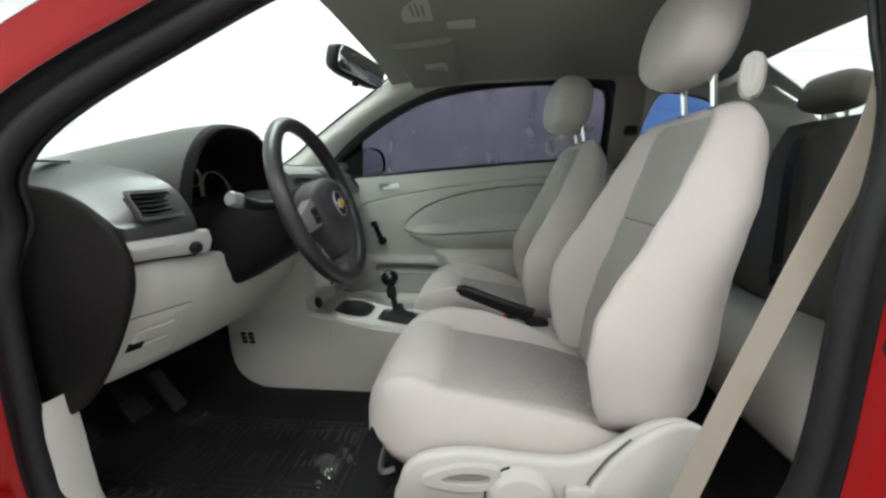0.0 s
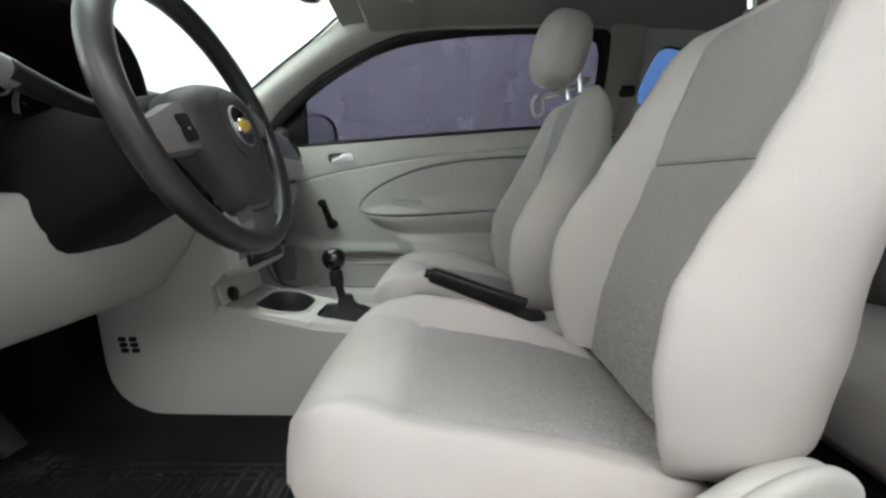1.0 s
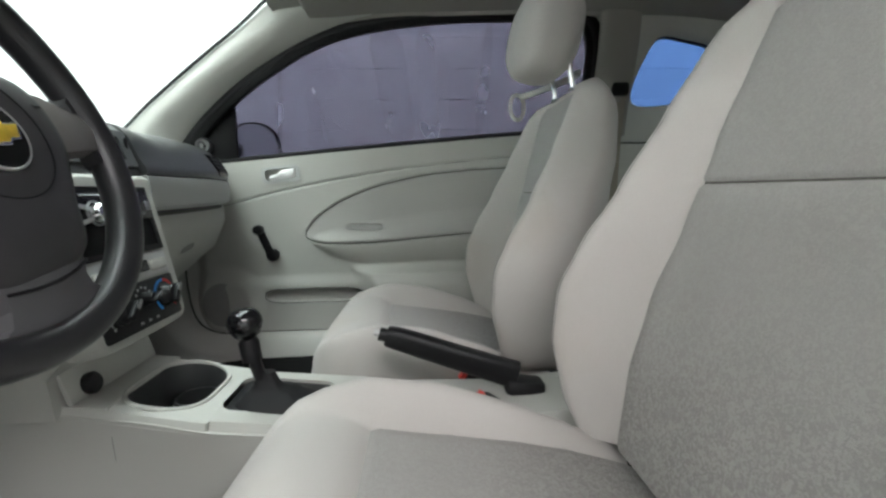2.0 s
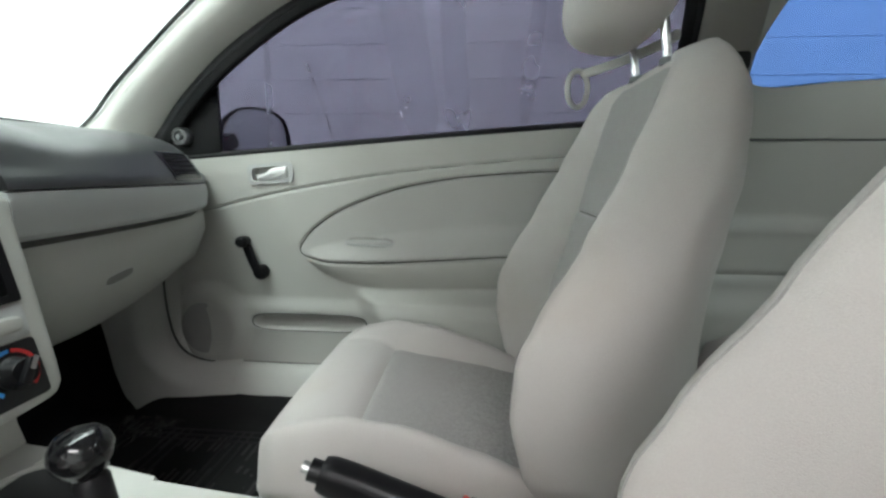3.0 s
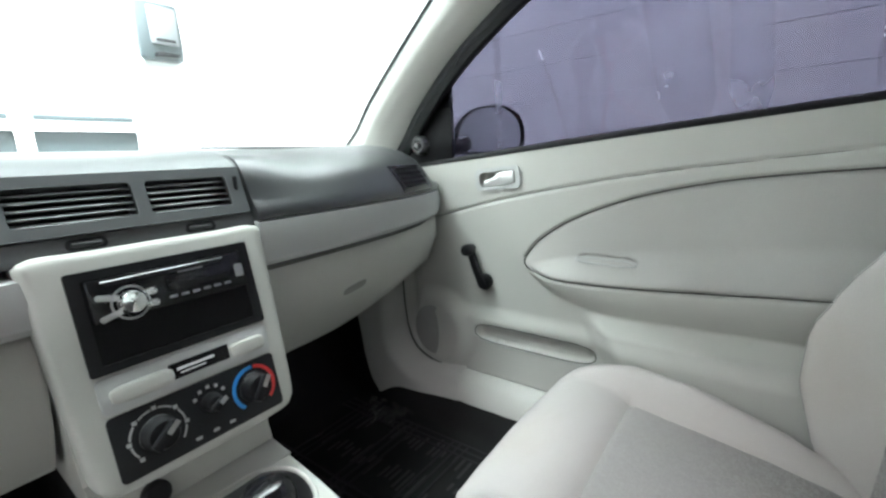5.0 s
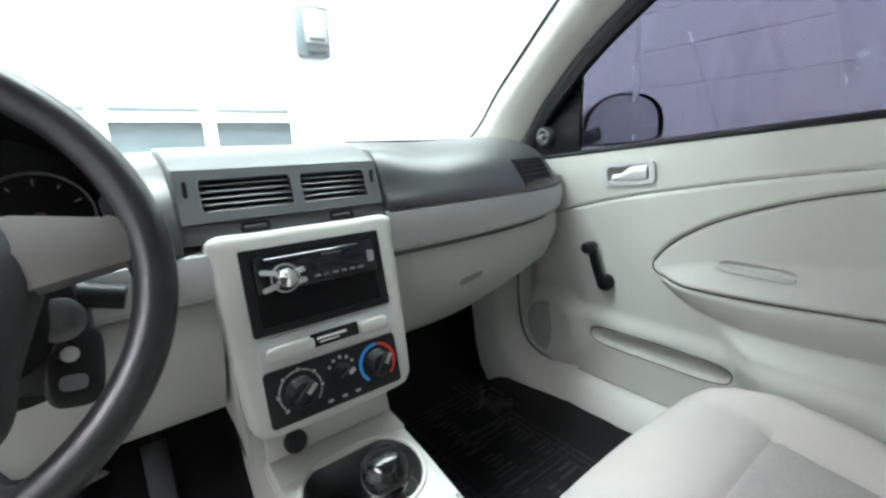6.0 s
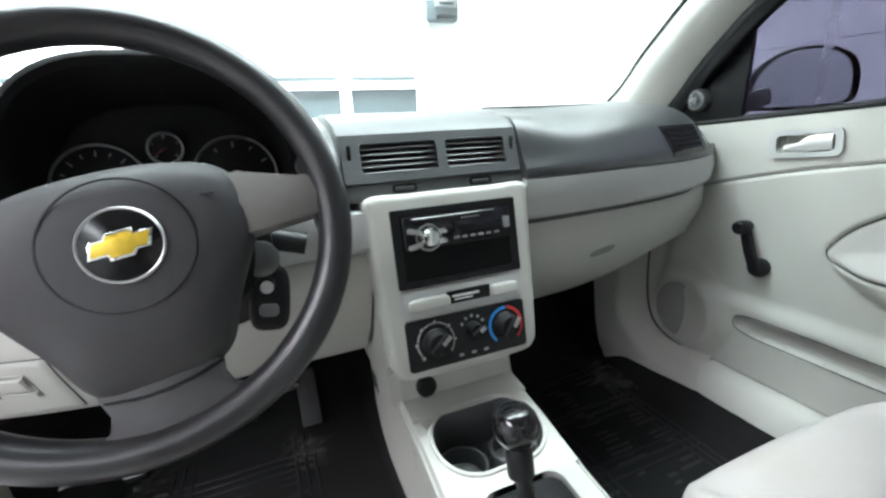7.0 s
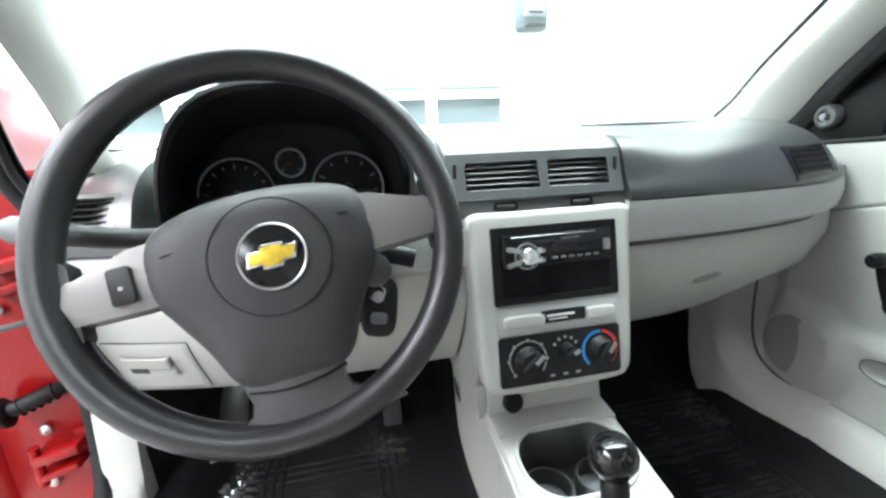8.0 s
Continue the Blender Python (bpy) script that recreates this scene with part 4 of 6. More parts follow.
for yy in (-0.1475, 0.1205):
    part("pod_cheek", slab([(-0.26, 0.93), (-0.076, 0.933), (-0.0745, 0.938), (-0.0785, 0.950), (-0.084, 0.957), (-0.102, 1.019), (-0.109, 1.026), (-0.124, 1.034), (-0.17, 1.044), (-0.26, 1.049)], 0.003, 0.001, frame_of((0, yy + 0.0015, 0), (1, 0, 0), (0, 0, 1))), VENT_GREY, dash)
part("airbag_seam", tube(smooth_line([(-0.26, 0.15, 1.053), (-0.26, 0.46, 1.050), (-0.285, 0.505, 1.044), (-0.40, 0.53, 1.043)], 6), 0.0022, 6), BLACK, dash)
part("defrost_slot", rbox(0.03, 0.10, 0.003, 0.001, pose(-0.34, -0.60, 1.040)), BLACK, dash)

# instrument hood and gauges
HC, HW = -0.365, 0.168


def arch(x, w, low, top, n=28):
    pts = []
    for i in range(n + 1):
        a = math.pi * i / n
        c, s = math.cos(a), math.sin(a)
        pts.append(Vector((x - 0.018 * (1 - abs(s)), HC - w * math.copysign(abs(c) ** 0.72, c), low + (top - low) * abs(s) ** 0.8)))
    return pts


hood_rings = [arch(-0.62, 0.15, 0.98, 1.046), arch(-0.46, HW, 0.96, 1.066), arch(-0.32, HW + 0.004, 0.94, 1.096), arch(-0.19, HW + 0.004, 0.93, 1.119), arch(-0.125, HW + 0.003, 0.922, 1.1255),
              arch(-0.108, HW, 0.92, 1.124), arch(-0.105, HW - 0.006, 0.922, 1.118), arch(-0.110, HW - 0.012, 0.925, 1.111), arch(-0.17, HW - 0.016, 0.925, 1.098), arch(-0.235, HW - 0.024, 0.925, 1.072)]
cluster = thing("instrument_cluster", (-0.2, HC, 0.93), "black instrument cluster under a curved dark hood", "instrument cluster")
hood = part("hood", loft(hood_rings[:5], False, False), PAD, cluster, "dark curved hood", angle=60)
part("hood_edge", loft(hood_rings[4:8], False, False), SHROUD, hood, "black rounded front edge of the hood", angle=60)
part("hood_lining", loft(hood_rings[7:], False, False), CAP, hood, "black lining of the hood", angle=60)
back = arch(-0.236, HW - 0.02, 0.90, 1.076)
part("gauge_plate", slab([(p.y, p.z) for p in back], 0.004, 0, frame_of((-0.238, 0, 0), (0, 1, 0), (0, 0, 1))), CAP, cluster, "black gauge plate")


def gauge(y, z, r, ticks, start=-130, end=130):
    G = frame_of((-0.222, y, z), (0, 1, 0), (-0.2, 0, 1))
    g = part("gauge", lathe([(0, -0.012), (r, -0.012), (r, 0.0), (r - 0.001, 0.0005), (0, 0.0005)], 40, G), CAP, cluster, "black dial")
    part("bezel", ring_lathe([(r - 0.0008, -0.004), (r + 0.0016, -0.004), (r + 0.0022, 0.004), (r + 0.0008, 0.0065), (r - 0.0010, 0.003)], 44, G), BRIGHT, g, "bright chrome ring")
    for i in range(ticks):
        a = radians(start + (end - start) * i / (ticks - 1))
        rr = r * 0.80
        part("mark", rbox(0.0022, r * 0.10 + (0.003 if i % 2 == 0 else 0), 0.0006, 0, G @ pose(rr * math.sin(a), rr * math.cos(a), 0.0012, 0, 0, -math.degrees(a)), 1), DIAL_PRINT, g)
    part("needle", slab([(-0.0018, -r * 0.15), (0.0018, -r * 0.15), (0.0006, r * 0.68), (-0.0006, r * 0.68)], 0.0012, 0, G @ pose(0, 0, 0.003, 0, 0, 125)), DIAL_RED, g)
    part("needle_cap", lathe([(0, 0), (r * 0.12, 0), (r * 0.10, 0.005), (0, 0.006)], 16, G @ pose(0, 0, 0.002)), BLACK, g)
    return g


gauge(-0.454, 0.970, 0.0545, 13)
gauge(-0.287, 0.972, 0.0545, 9)
gauge(-0.371, 1.0145, 0.0205, 5)

# ---- centre stack ----
UP = Vector((-0.2, 0, 0.98)).normalized()
ST = frame_of((-0.0395, 0, 0.815), (0, 1, 0), UP)
stack = thing("centre_stack", (-0.04, 0, 0.69), "light grey centre stack bezel between dashboard and console", "centre stack")
outl = smooth_line([(-0.122, 0.127, 0), (-0.06, 0.129, 0), (0.06, 0.129, 0), (0.122, 0.127, 0), (0.124, 0.09, 0), (0.120, -0.02, 0), (0.116, -0.10, 0), (0.110, -0.120, 0), (0.090, -0.130, 0), (0, -0.132, 0), (-0.090, -0.130, 0), (-0.110, -0.120, 0), (-0.116, -0.10, 0), (-0.120, -0.02, 0), (-0.124, 0.09, 0)], 4, True)
part("bezel", slab([(p.x, p.y) for p in outl][::-1], 0.05, 0.010, ST @ pose(0, 0, -0.05), 4), TRIM, stack, "smooth light grey bezel")
part("flank", loft([[(x, -0.121 + 0.004 * k + (0.016 if k == 0 else -0.016) * ease(z, 0.72, 0.62) * (1 if z < 0.72 else 0), z) for x, z in ((-0.095, 0.935), (-0.048, 0.70), (-0.088, 0.66), (-0.088, 0.60), (-0.34, 0.60), (-0.40, 0.935))] for k in (0, 60)]), TRIM, stack, angle=30)
part("button_strip", slab(rrect(0.188, 0.040, 0.006), 0.003, 0.0015, ST @ pose(0, -0.0235, -0.0005)), TRIM_SATIN, stack)
for bx, bw in ((-0.054, 0.062), (0.064, 0.046)):
    part("pill_button", pillow(bw, 0.019, 0.010, 0.5, 10, ST @ pose(bx, -0.0235 - 0.002, 0.003)), TRIM, stack, "light grey pill-shaped button")
disp = part("status_display", slab(rrect(0.068, 0.0185, 0.002), 0.003, 0.001, ST @ pose(0.006, -0.023, 0.0015)), GLOSS_BLACK, stack, "small black display")
part("print", rbox(0.042, 0.003, 0.0006, 0, ST @ pose(0.001, -0.0215, 0.0047), 1), WHITE, disp)
part("print", rbox(0.028, 0.0018, 0.0006, 0, ST @ pose(-0.003, -0.0265, 0.0047), 1), WHITE, disp)

# radio in its black frame
radio = thing("car_radio", (-0.05, 0, 0.82), "black aftermarket car radio with silver knob in a black frame", "car radio")
part("frame", ring_plate(rrect(0.190, 0.1085, 0.003), rrect(0.166, 0.090, 0.002), 0.004, ST @ pose(0, 0.0535, 0), 0.012), BLACK, radio, "matt black frame", angle=30)
part("pocket", slab(rrect(0.168, 0.092, 0.002), 0.002, 0, ST @ pose(0, 0.0535, 0.0002)), SHROUD, radio, "dark empty pocket under the radio")
face = part("faceplate", slab(rrect(0.164, 0.046, 0.003), 0.010, 0.002, ST @ pose(0, 0.0745, 0.0018)), GLOSS_BLACK, radio, "glossy black faceplate")
RK = ST @ pose(-0.047, 0.0665, 0.0118)
part("knob", lathe([(0, 0), (0.0135, 0), (0.0135, 0.010), (0.011, 0.0135), (0, 0.0145)], 24, RK), CHROME, face, "silver volume knob")
for sgn in (1, -1):
    part("silver_key", slab(rrect(0.022, 0.0065, 0.003), 0.002, 0.0008, ST @ pose(-0.066, 0.0665 + sgn * 0.0095, 0.0116, 0, 0, -14 * sgn)), STEEL, face, "silver key")
part("silver_key", slab(rrect(0.014, 0.008, 0.003), 0.003, 0.001, ST @ pose(-0.028, 0.0735, 0.0116)), CHROME, face, "silver key")
part("silver_key", slab(rrect(0.014, 0.008, 0.003), 0.003, 0.001, ST @ pose(-0.028, 0.0605, 0.0116)), CHROME, face, "silver key")
part("knob_ring", ring_lathe([(0.0160, 0), (0.0185, 0), (0.0180, 0.0025), (0.0165, 0.0025)], 28, RK), STEEL, face, "steel ring round the knob")
part("disc_slot", rbox(0.120, 0.0035, 0.002, 0.0008, ST @ pose(-0.006, 0.0905, 0.0118), 1), BLACK, face)
part("slot_lip", rbox(0.126, 0.0012, 0.0016, 0.0004, ST @ pose(-0.006, 0.0933, 0.0122), 1), STEEL, face)
part("screen", slab(rrect(0.072, 0.018, 0.002), 0.002, 0.0005, ST @ pose(0.026, 0.0765, 0.0114)), GLOSS_BLACK, face)
for i in range(6):
    part("preset_key", rbox(0.0085, 0.0032, 0.002, 0.0008, ST @ pose(-0.006 + 0.0125 * i, 0.0612, 0.0120), 1), GREY_BOX, face)
part("socket", slab(rrect(0.010, 0.016, 0.002), 0.002, 0.0005, ST @ pose(0.0735, 0.0735, 0.0116)), STEEL, face)
part("screen_print", rbox(0.028, 0.002, 0.0006, 0, ST @ pose(0.018, 0.0885 - 0.001, 0.0122), 1), GREY_BOX, face)

# climate panel with three knobs
clim = thing("climate_panel", (-0.03, 0, 0.70), "black climate panel with three round knobs and coloured dial marks", "climate panel")
cp = part("panel", slab(rrect(0.188, 0.0725, 0.006), 0.004, 0.0015, ST @ pose(0, -0.082, -0.001)), BLACK, clim)


def arc_print(cx, cy, r, a0, a1, material, w=0.003, n=14):
    pts_o, pts_i = [], []
    for i in range(n + 1):
        a = radians(a0 + (a1 - a0) * i / n)
        pts_o.append(((r + w / 2) * math.sin(a), (r + w / 2) * math.cos(a)))
        pts_i.append(((r - w / 2) * math.sin(a), (r - w / 2) * math.cos(a)))
    part("dial_mark", slab(pts_o + pts_i[::-1], 0.0008, 0, ST @ pose(cx, cy, 0.0030)), material, cp, smooth=False)


for cx, cy, r, turn in ((-0.052, -0.081, 0.0195, -50), (0.006, -0.074, 0.0115, -60), (0.060, -0.080, 0.0195, -35)):
    K = ST @ pose(cx, cy, 0.003)
    kn = part("knob", lathe([(0, 0), (r, 0), (r, 0.003), (r * 0.86, 0.006), (r * 0.80, 0.016), (r * 0.74, 0.018), (0, 0.018)], 28, K), BLACK, cp, "black round knob")
    part("knob_bar", rbox(r * 0.55, r * 1.7, 0.010, 0.003, K @ pose(0, 0, 0.020, 0, 0, turn)), BLACK, kn)
    part("pointer", rbox(0.0055, r * 0.8, 0.001, 0, K @ pose(*(Euler((0, 0, radians(turn))).to_matrix() @ Vector((0, r * 0.5, 0.0255))), 0, 0, turn), 1), STEEL, kn)
for a in (-125, -80, -35, 10, 55, 100):
    arc_print(-0.052, -0.081, 0.0275, a, a + 30, DIAL_LIGHT, 0.0020, 6)
    for_dot = radians(a - 8)
    part("dial_dot", rbox(0.0045, 0.0045, 0.0008, 0, ST @ pose(-0.052 + 0.0285 * math.sin(for_dot), -0.081 + 0.0285 * math.cos(for_dot), 0.0034), 1), DIAL_LIGHT, cp)
for i in range(5):
    a = radians(-60 + 30 * i)
    part("dial_dot", rbox(0.004, 0.004, 0.0008, 0, ST @ pose(0.006 + 0.019 * math.sin(a), -0.074 + 0.019 * math.cos(a), 0.0034), 1), DIAL_LIGHT, cp)
for i in range(3):
    part("dial_dot", rbox(0.007, 0.0035, 0.0008, 0, ST @ pose(-0.016 + 0.020 * i, -0.1085, 0.0034), 1), DIAL_LIGHT, cp)
arc_print(0.060, -0.080, 0.0265, -140, 5, BLUE_INK, 0.0045, 18)
arc_print(0.060, -0.080, 0.0265, 10, 140, RED_INK, 0.0045, 18)

nudge([dash], (0.003, 0.008, 0.006))
nudge([cluster], (0, 0.017, 0.004))
nudge([stack, radio, clim], (0.004, 0.006, 0.006))

# ---- console ----
console = thing("console", (0.1, 0, 0.41), "light grey centre console with cup recess and shifter", "centre console")


def con_top(x):
    return lerp_table(x, [(-0.10, 0.624), (0.0, 0.609), (0.13, 0.583), (0.30, 0.566), (0.55, 0.560), (0.72, 0.570)])


def con_ring(x, half, low, top, r=0.022):
    return [(x, -half + 0.014, low), (x, -half + 0.010, low + 0.05), (x, -half + 0.002, top - r * 1.6), (x, -half, top - r * 0.55), (x, -half + r * 0.45, top), (x, half - r * 0.45, top), (x, half, top - r * 0.55), (x, half - 0.002, top - r * 1.6), (x, half - 0.010, low + 0.05), (x, half - 0.014, low)]


front = [con_ring(-0.352, 0.096, 0.53, 0.70), con_ring(-0.347, 0.098, 0.48, 0.72), con_ring(-0.337, 0.100, 0.443, 0.72), con_ring(-0.318, 0.102, 0.412, 0.72), con_ring(-0.29, 0.102, 0.388, 0.71), con_ring(-0.25, 0.102, 0.372, 0.70), con_ring(-0.20, 0.102, 0.363, 0.69), con_ring(-0.12, 0.102, 0.360, 0.66), con_ring(-0.085, 0.102, 0.360, 0.626)]
part("front_body", loft(front), TRIM, console, "light grey front flank", angle=50)
skirt = [[p for p in con_ring(x, 0.102 - 0.012 * ease(x, 0.25, 0.32), 0.360, con_top(x)) if p[2] < con_top(x) - 0.001] for x in steps(-0.085, 0.315, 18)]
for half in (slice(0, 4), slice(4, 8)):
    part("side_panel", thick(loft([r[half] for r in skirt], False, False), 0.004), TRIM, console, angle=60)
rear = [con_ring(x, 0.078, 0.360, con_top(x)) for x in steps(0.315, 0.74, 12)]
part("rear_body", loft(rear), TRIM, console, angle=50)


def deck(outer, inner, well, name, material=TRIM):
    rings = [[(x, y, con_top(x) - 0.016) for x, y in outer], [(x, y * 0.94, con_top(x) - 0.001) for x, y in outer], [(x, y, con_top(x) + 0.002) for x, y in inner], [(x, y, con_top(x) - well) for x, y in inner]]
    return part(name, loft(rings, True, False), material, console, angle=40)


cup_hole = rrect(0.112, 0.162, 0.052, 7, 0.026, 0.0)
deck(rrect(0.196, 0.204, 0.002, 7, 0.011, 0.0), cup_hole, 0.012, "top_front")
boot_hole = rrect(0.158, 0.118, 0.022, 7, 0.188, 0.0)
deck(rrect(0.208, 0.190, 0.002, 7, 0.213, 0.0), boot_hole, 0.012, "top_rear")
tray = part("cup_tray", loft([[(0.026 + (x - 0.026) * k, y * k, con_top(x) - d) for x, y in cup_hole] for k, d in ((1.0, 0.0), (0.985, 0.008), (0.95, 0.055), (0.90, 0.075), (0.02, 0.078))], True, False), PAD, console, "dark grey cup recess", angle=50)
part("recess_lip", tube([(x, y, con_top(x) + 0.002) for x, y in rrect(0.119, 0.169, 0.056, 9, 0.026, 0.0)], 0.0034, 8, True), TRIM, console)
for cy in (-0.042, 0.042):
    part("cup_ring", ring_lathe([(0.033, 0), (0.037, 0), (0.037, 0.03), (0.033, 0.03)], 24, pose(0.028, cy, 0.533)), PAD, tray)
part("boot_plate", slab([(x, y) for x, y in rrect(0.152, 0.112, 0.02, 6)], 0.008, 0.003, Matrix.Translation((0.188, 0, con_top(0.188) - 0.010)) @ pose(0, 0, 0, 0, 6.5)), BLACK, console, "black shifter surround")
paper = thing("receipt", (0.06, 0.0, 0.57), "crumpled scrap of white paper in the cup recess", "paper scrap")
part("sheet", thick(sheet(lambda u, v: (0.065 + 0.02 * u, -0.005 + 0.04 * v, 0.555 + 0.008 * noise.noise((u * 2, v * 2, 1)) + 0.008 * u), steps(-1, 1, 6), steps(-1, 1, 8)), 0.0006), WHITE, paper, angle=20)

# pocket under the stack with a round plug
part("pocket_wall", rbox(0.008, 0.196, 0.072, 0.003, pose(-0.082, 0, 0.655, 0, -16)), TRIM, console)
part("pocket_floor", rbox(0.09, 0.196, 0.004, 0.0015, pose(-0.07, 0, 0.618, 0, 6)), TRIM, console)
PL = along((-0.074, -0.058, 0.637), (0.2, -0.058, 0.70))
plug = part("socket_plug", lathe([(0, 0), (0.0165, 0), (0.0165, 0.008), (0.013, 0.012), (0, 0.013)], 20, PL), BLACK, console, "black power socket cover")
part("console_vent", slab(rrect(0.046, 0.044, 0.008), 0.003, 0.001, frame_of((-0.282, -0.0940, 0.533), (1, 0, 0), (0.05, -0.06, 1)) @ pose(0, 0, 0.0)), TRIM, console)
for i in (-0.0115, 0.0115):
    for j in (-0.0130, 0.0, 0.0130):
        part("vent_hole", slab([(x + 0.15 * y, y) for x, y in rrect(0.0175, 0.0110, 0.003)], 0.002, 0.0005, frame_of((-0.282 + i - 0.15 * j, -0.0960 - 0.06 * j, 0.533 + j), (1, 0, 0), (0.05, -0.06, 1))), BLACK, console)
part("panel_joint", rbox(0.0012, 0.0030, 0.17, 0.0003, pose(-0.02, -0.0938, 0.490, 3.5)), JOINT_SHADE, console)

nudge([console, paper], (0, 0.011, 0))

# gear shifter
shift = thing("gear_shifter", (0.16, -0.01, 0.59), "black manual gear shifter with a ball knob", "gear shifter")
part("boot", loft([[(0.185 + k * 0.062 * math.copysign(abs(math.cos(a)) ** 0.6, math.cos(a)) * (1 + 0.05 * math.sin(6 * a)) - 0.02 * (1 - k), -0.008 + k * 0.046 * math.copysign(abs(math.sin(a)) ** 0.6, math.sin(a)), z) for a in (2 * math.pi * i / 32 for i in range(32))] for k, z in ((1.0, 0.576), (0.90, 0.584), (0.72, 0.590), (0.60, 0.598), (0.46, 0.600), (0.36, 0.605), (0.30, 0.610), (0.25, 0.620), (0.22, 0.628))]), RUBBER, shift, "folded black boot", angle=70)
part("stick", tube([(0.163, -0.012, 0.62), (0.152, -0.016, 0.668), (0.149, -0.018, 0.70)], 0.0095, 12, up=(0, 1, 0)), BLACK, shift, "black stick")
part("collar", lathe([(0, 0), (0.0155, 0), (0.0155, 0.030), (0.012, 0.036), (0, 0.036)], 20, along((0.1535, -0.015, 0.652), (0.149, -0.018, 0.70))), BLACK, shift)
kb = part("ball_knob", lathe([(0, -0.026), (0.010, -0.0245), (0.019, -0.018), (0.0255, -0.006), (0.0265, 0.003), (0.024, 0.013), (0.018, 0.0205), (0.0165, 0.0215), (0.010, 0.0235), (0, 0.0245)], 28, along((0.148, -0.019, 0.712), (0.140, -0.024, 0.80))), GLOSS_BLACK, shift, "glossy black ball knob")

# handbrake
brake = thing("handbrake", (0.6, 0.024, 0.57), "black handbrake lever lying between the seats", "handbrake")
A, B = Vector((0.362, 0.030, 0.668)), Vector((0.585, 0.024, 0.590))
part("grip", sweep(smooth_line([A, A.lerp(B, 0.15) + Vector((0, 0, 0.001)), A.lerp(B, 0.5), A.lerp(B, 0.8), B], 5), lambda k: [(u * (1 - 0.12 * bump(k, 0, 0.06)), v * (1 - 0.12 * bump(k, 0, 0.06))) for u, v in rrect(0.032, 0.036 + 0.012 * k, 0.012, 4)]), BLACK, brake, "black grained grip", angle=50)
part("tip", tube([A + Vector((-0.012, 0, 0.004)), A + Vector((0.01, 0, -0.003))], 0.0115, 14, up=(0, 1, 0)), BLACK, brake)
part("button", tube([A + Vector((-0.020, 0, 0.0068)), A + Vector((-0.008, 0, 0.003))], 0.006, 12, up=(0, 1, 0)), STEEL, brake, "release button")
part("base_boot", rbox(0.07, 0.045, 0.03, 0.01, pose(0.60, 0.024, 0.570, 0, 8)), RUBBER, brake)

# belt buckles beside the console
for sgn, nm in ((-1, "driver"), (1, "passenger")):
    bk = thing("belt_buckle", (0.55, sgn * 0.085, 0.5), "black belt buckle with a red button beside the seat", "belt buckle", "belt buckles")
    bz = 0.0 if sgn < 0 else -0.045
    part("body", rbox(0.052, 0.028, 0.042, 0.007, pose(0.528, sgn * 0.100 + 0.030, 0.575 + bz, 0, 35)), BLACK, bk)
    part("button", rbox(0.012, 0.020, 0.028, 0.003, pose(0.506, sgn * 0.100 + 0.030, 0.5945 + bz, 0, 35)), BUTTON_RED, bk, "red release button")
    part("stalk", rbox(0.02, 0.012, 0.13, 0.004, pose(0.572, sgn * 0.100 + 0.030, 0.505 + bz, 0, -30)), BLACK, bk)

# ---- steering wheel ----
RAKE = radians(20.45)
WH = frame_of((0.074, -0.3535, 0.963), (0, 1, 0), (-math.sin(RAKE), 0, math.cos(RAKE))) @ pose(0, 0, 0, 0, 0, 10)
wheel = thing("steering_wheel", (0.03, -0.367, 0.93), "dark grey steering wheel with silver side spokes", "steering wheel")


circle = [(0.176 * math.cos(a), 0.176 * math.sin(a), 0) for a in (2 * math.pi * i / 72 for i in range(72))]
part("rim", sweep(circle, disc(0.0158, 14, 0.0172), True, (0, 0, 1), WH), LEATHER, wheel, "grained dark grey rim", angle=80)
HALF = [(0.05, 0.0450), (0.086, 0.033), (0.101, 0.010), (0.100, -0.026), (0.086, -0.052), (0.067, -0.084), (0.053, -0.114), (0.036, -0.127)]
hub_line = smooth_line([(0.0, 0.049, 0)] + [(x, y, 0) for x, y in HALF] + [(0, -0.131, 0)] + [(-x, y, 0) for x, y in HALF[::-1]], 4, True)
prof = [(1.0, -0.020), (1.005, -0.004), (0.985, 0.010), (0.93, 0.019), (0.80, 0.026), (0.62, 0.030), (0.40, 0.031), (0.2, 0.031), (0.02, 0.031)]
hub = part("hub", loft([[(0.003 + p.x * k, -0.022 + (p.y + 0.022) * k, z) for p in hub_line] for k, z in prof], True, True, WH), HUB, wheel, "dark grey airbag cover", angle=60)
part("hub_groove", ring_lathe([(0.0505, 0.0), (0.0518, 0.0), (0.0518, 0.0010), (0.0505, 0.0010)], 56, WH @ pose(0.009, -0.017, 0.0303)), BLACK, hub)
EM = WH @ pose(0.0105, -0.0175, 0.0305) @ Matrix.Scale(0.91, 4)
part("emblem_disc", lathe([(0, 0), (0.030, 0), (0.030, 0.003), (0, 0.0045)], 40, EM), GLOSS_BLACK, hub, "black emblem disc")
part("emblem_ring", ring_lathe([(0.0298, 0), (0.0322, 0), (0.0322, 0.0025), (0.0310, 0.0038), (0.0298, 0.003)], 44, EM), STEEL, hub, "satin chrome ring")
em_out = [(-0.0235, -0.0065), (-0.0095, -0.0065), (-0.0095, -0.0105), (0.0075, -0.0105), (0.0105, -0.0065), (0.0195, -0.0065), (0.0245, 0.0065), (0.0105, 0.0065), (0.0105, 0.0105), (-0.0075, 0.0105), (-0.0105, 0.0065), (-0.0195, 0.0065)]
part("emblem_edge", slab([(x * 1.06, y * 1.10) for x, y in em_out], 0.0025, 0.0006, EM @ pose(0, 0, 0.0035)), CHROME, hub, "chrome edge of the emblem")
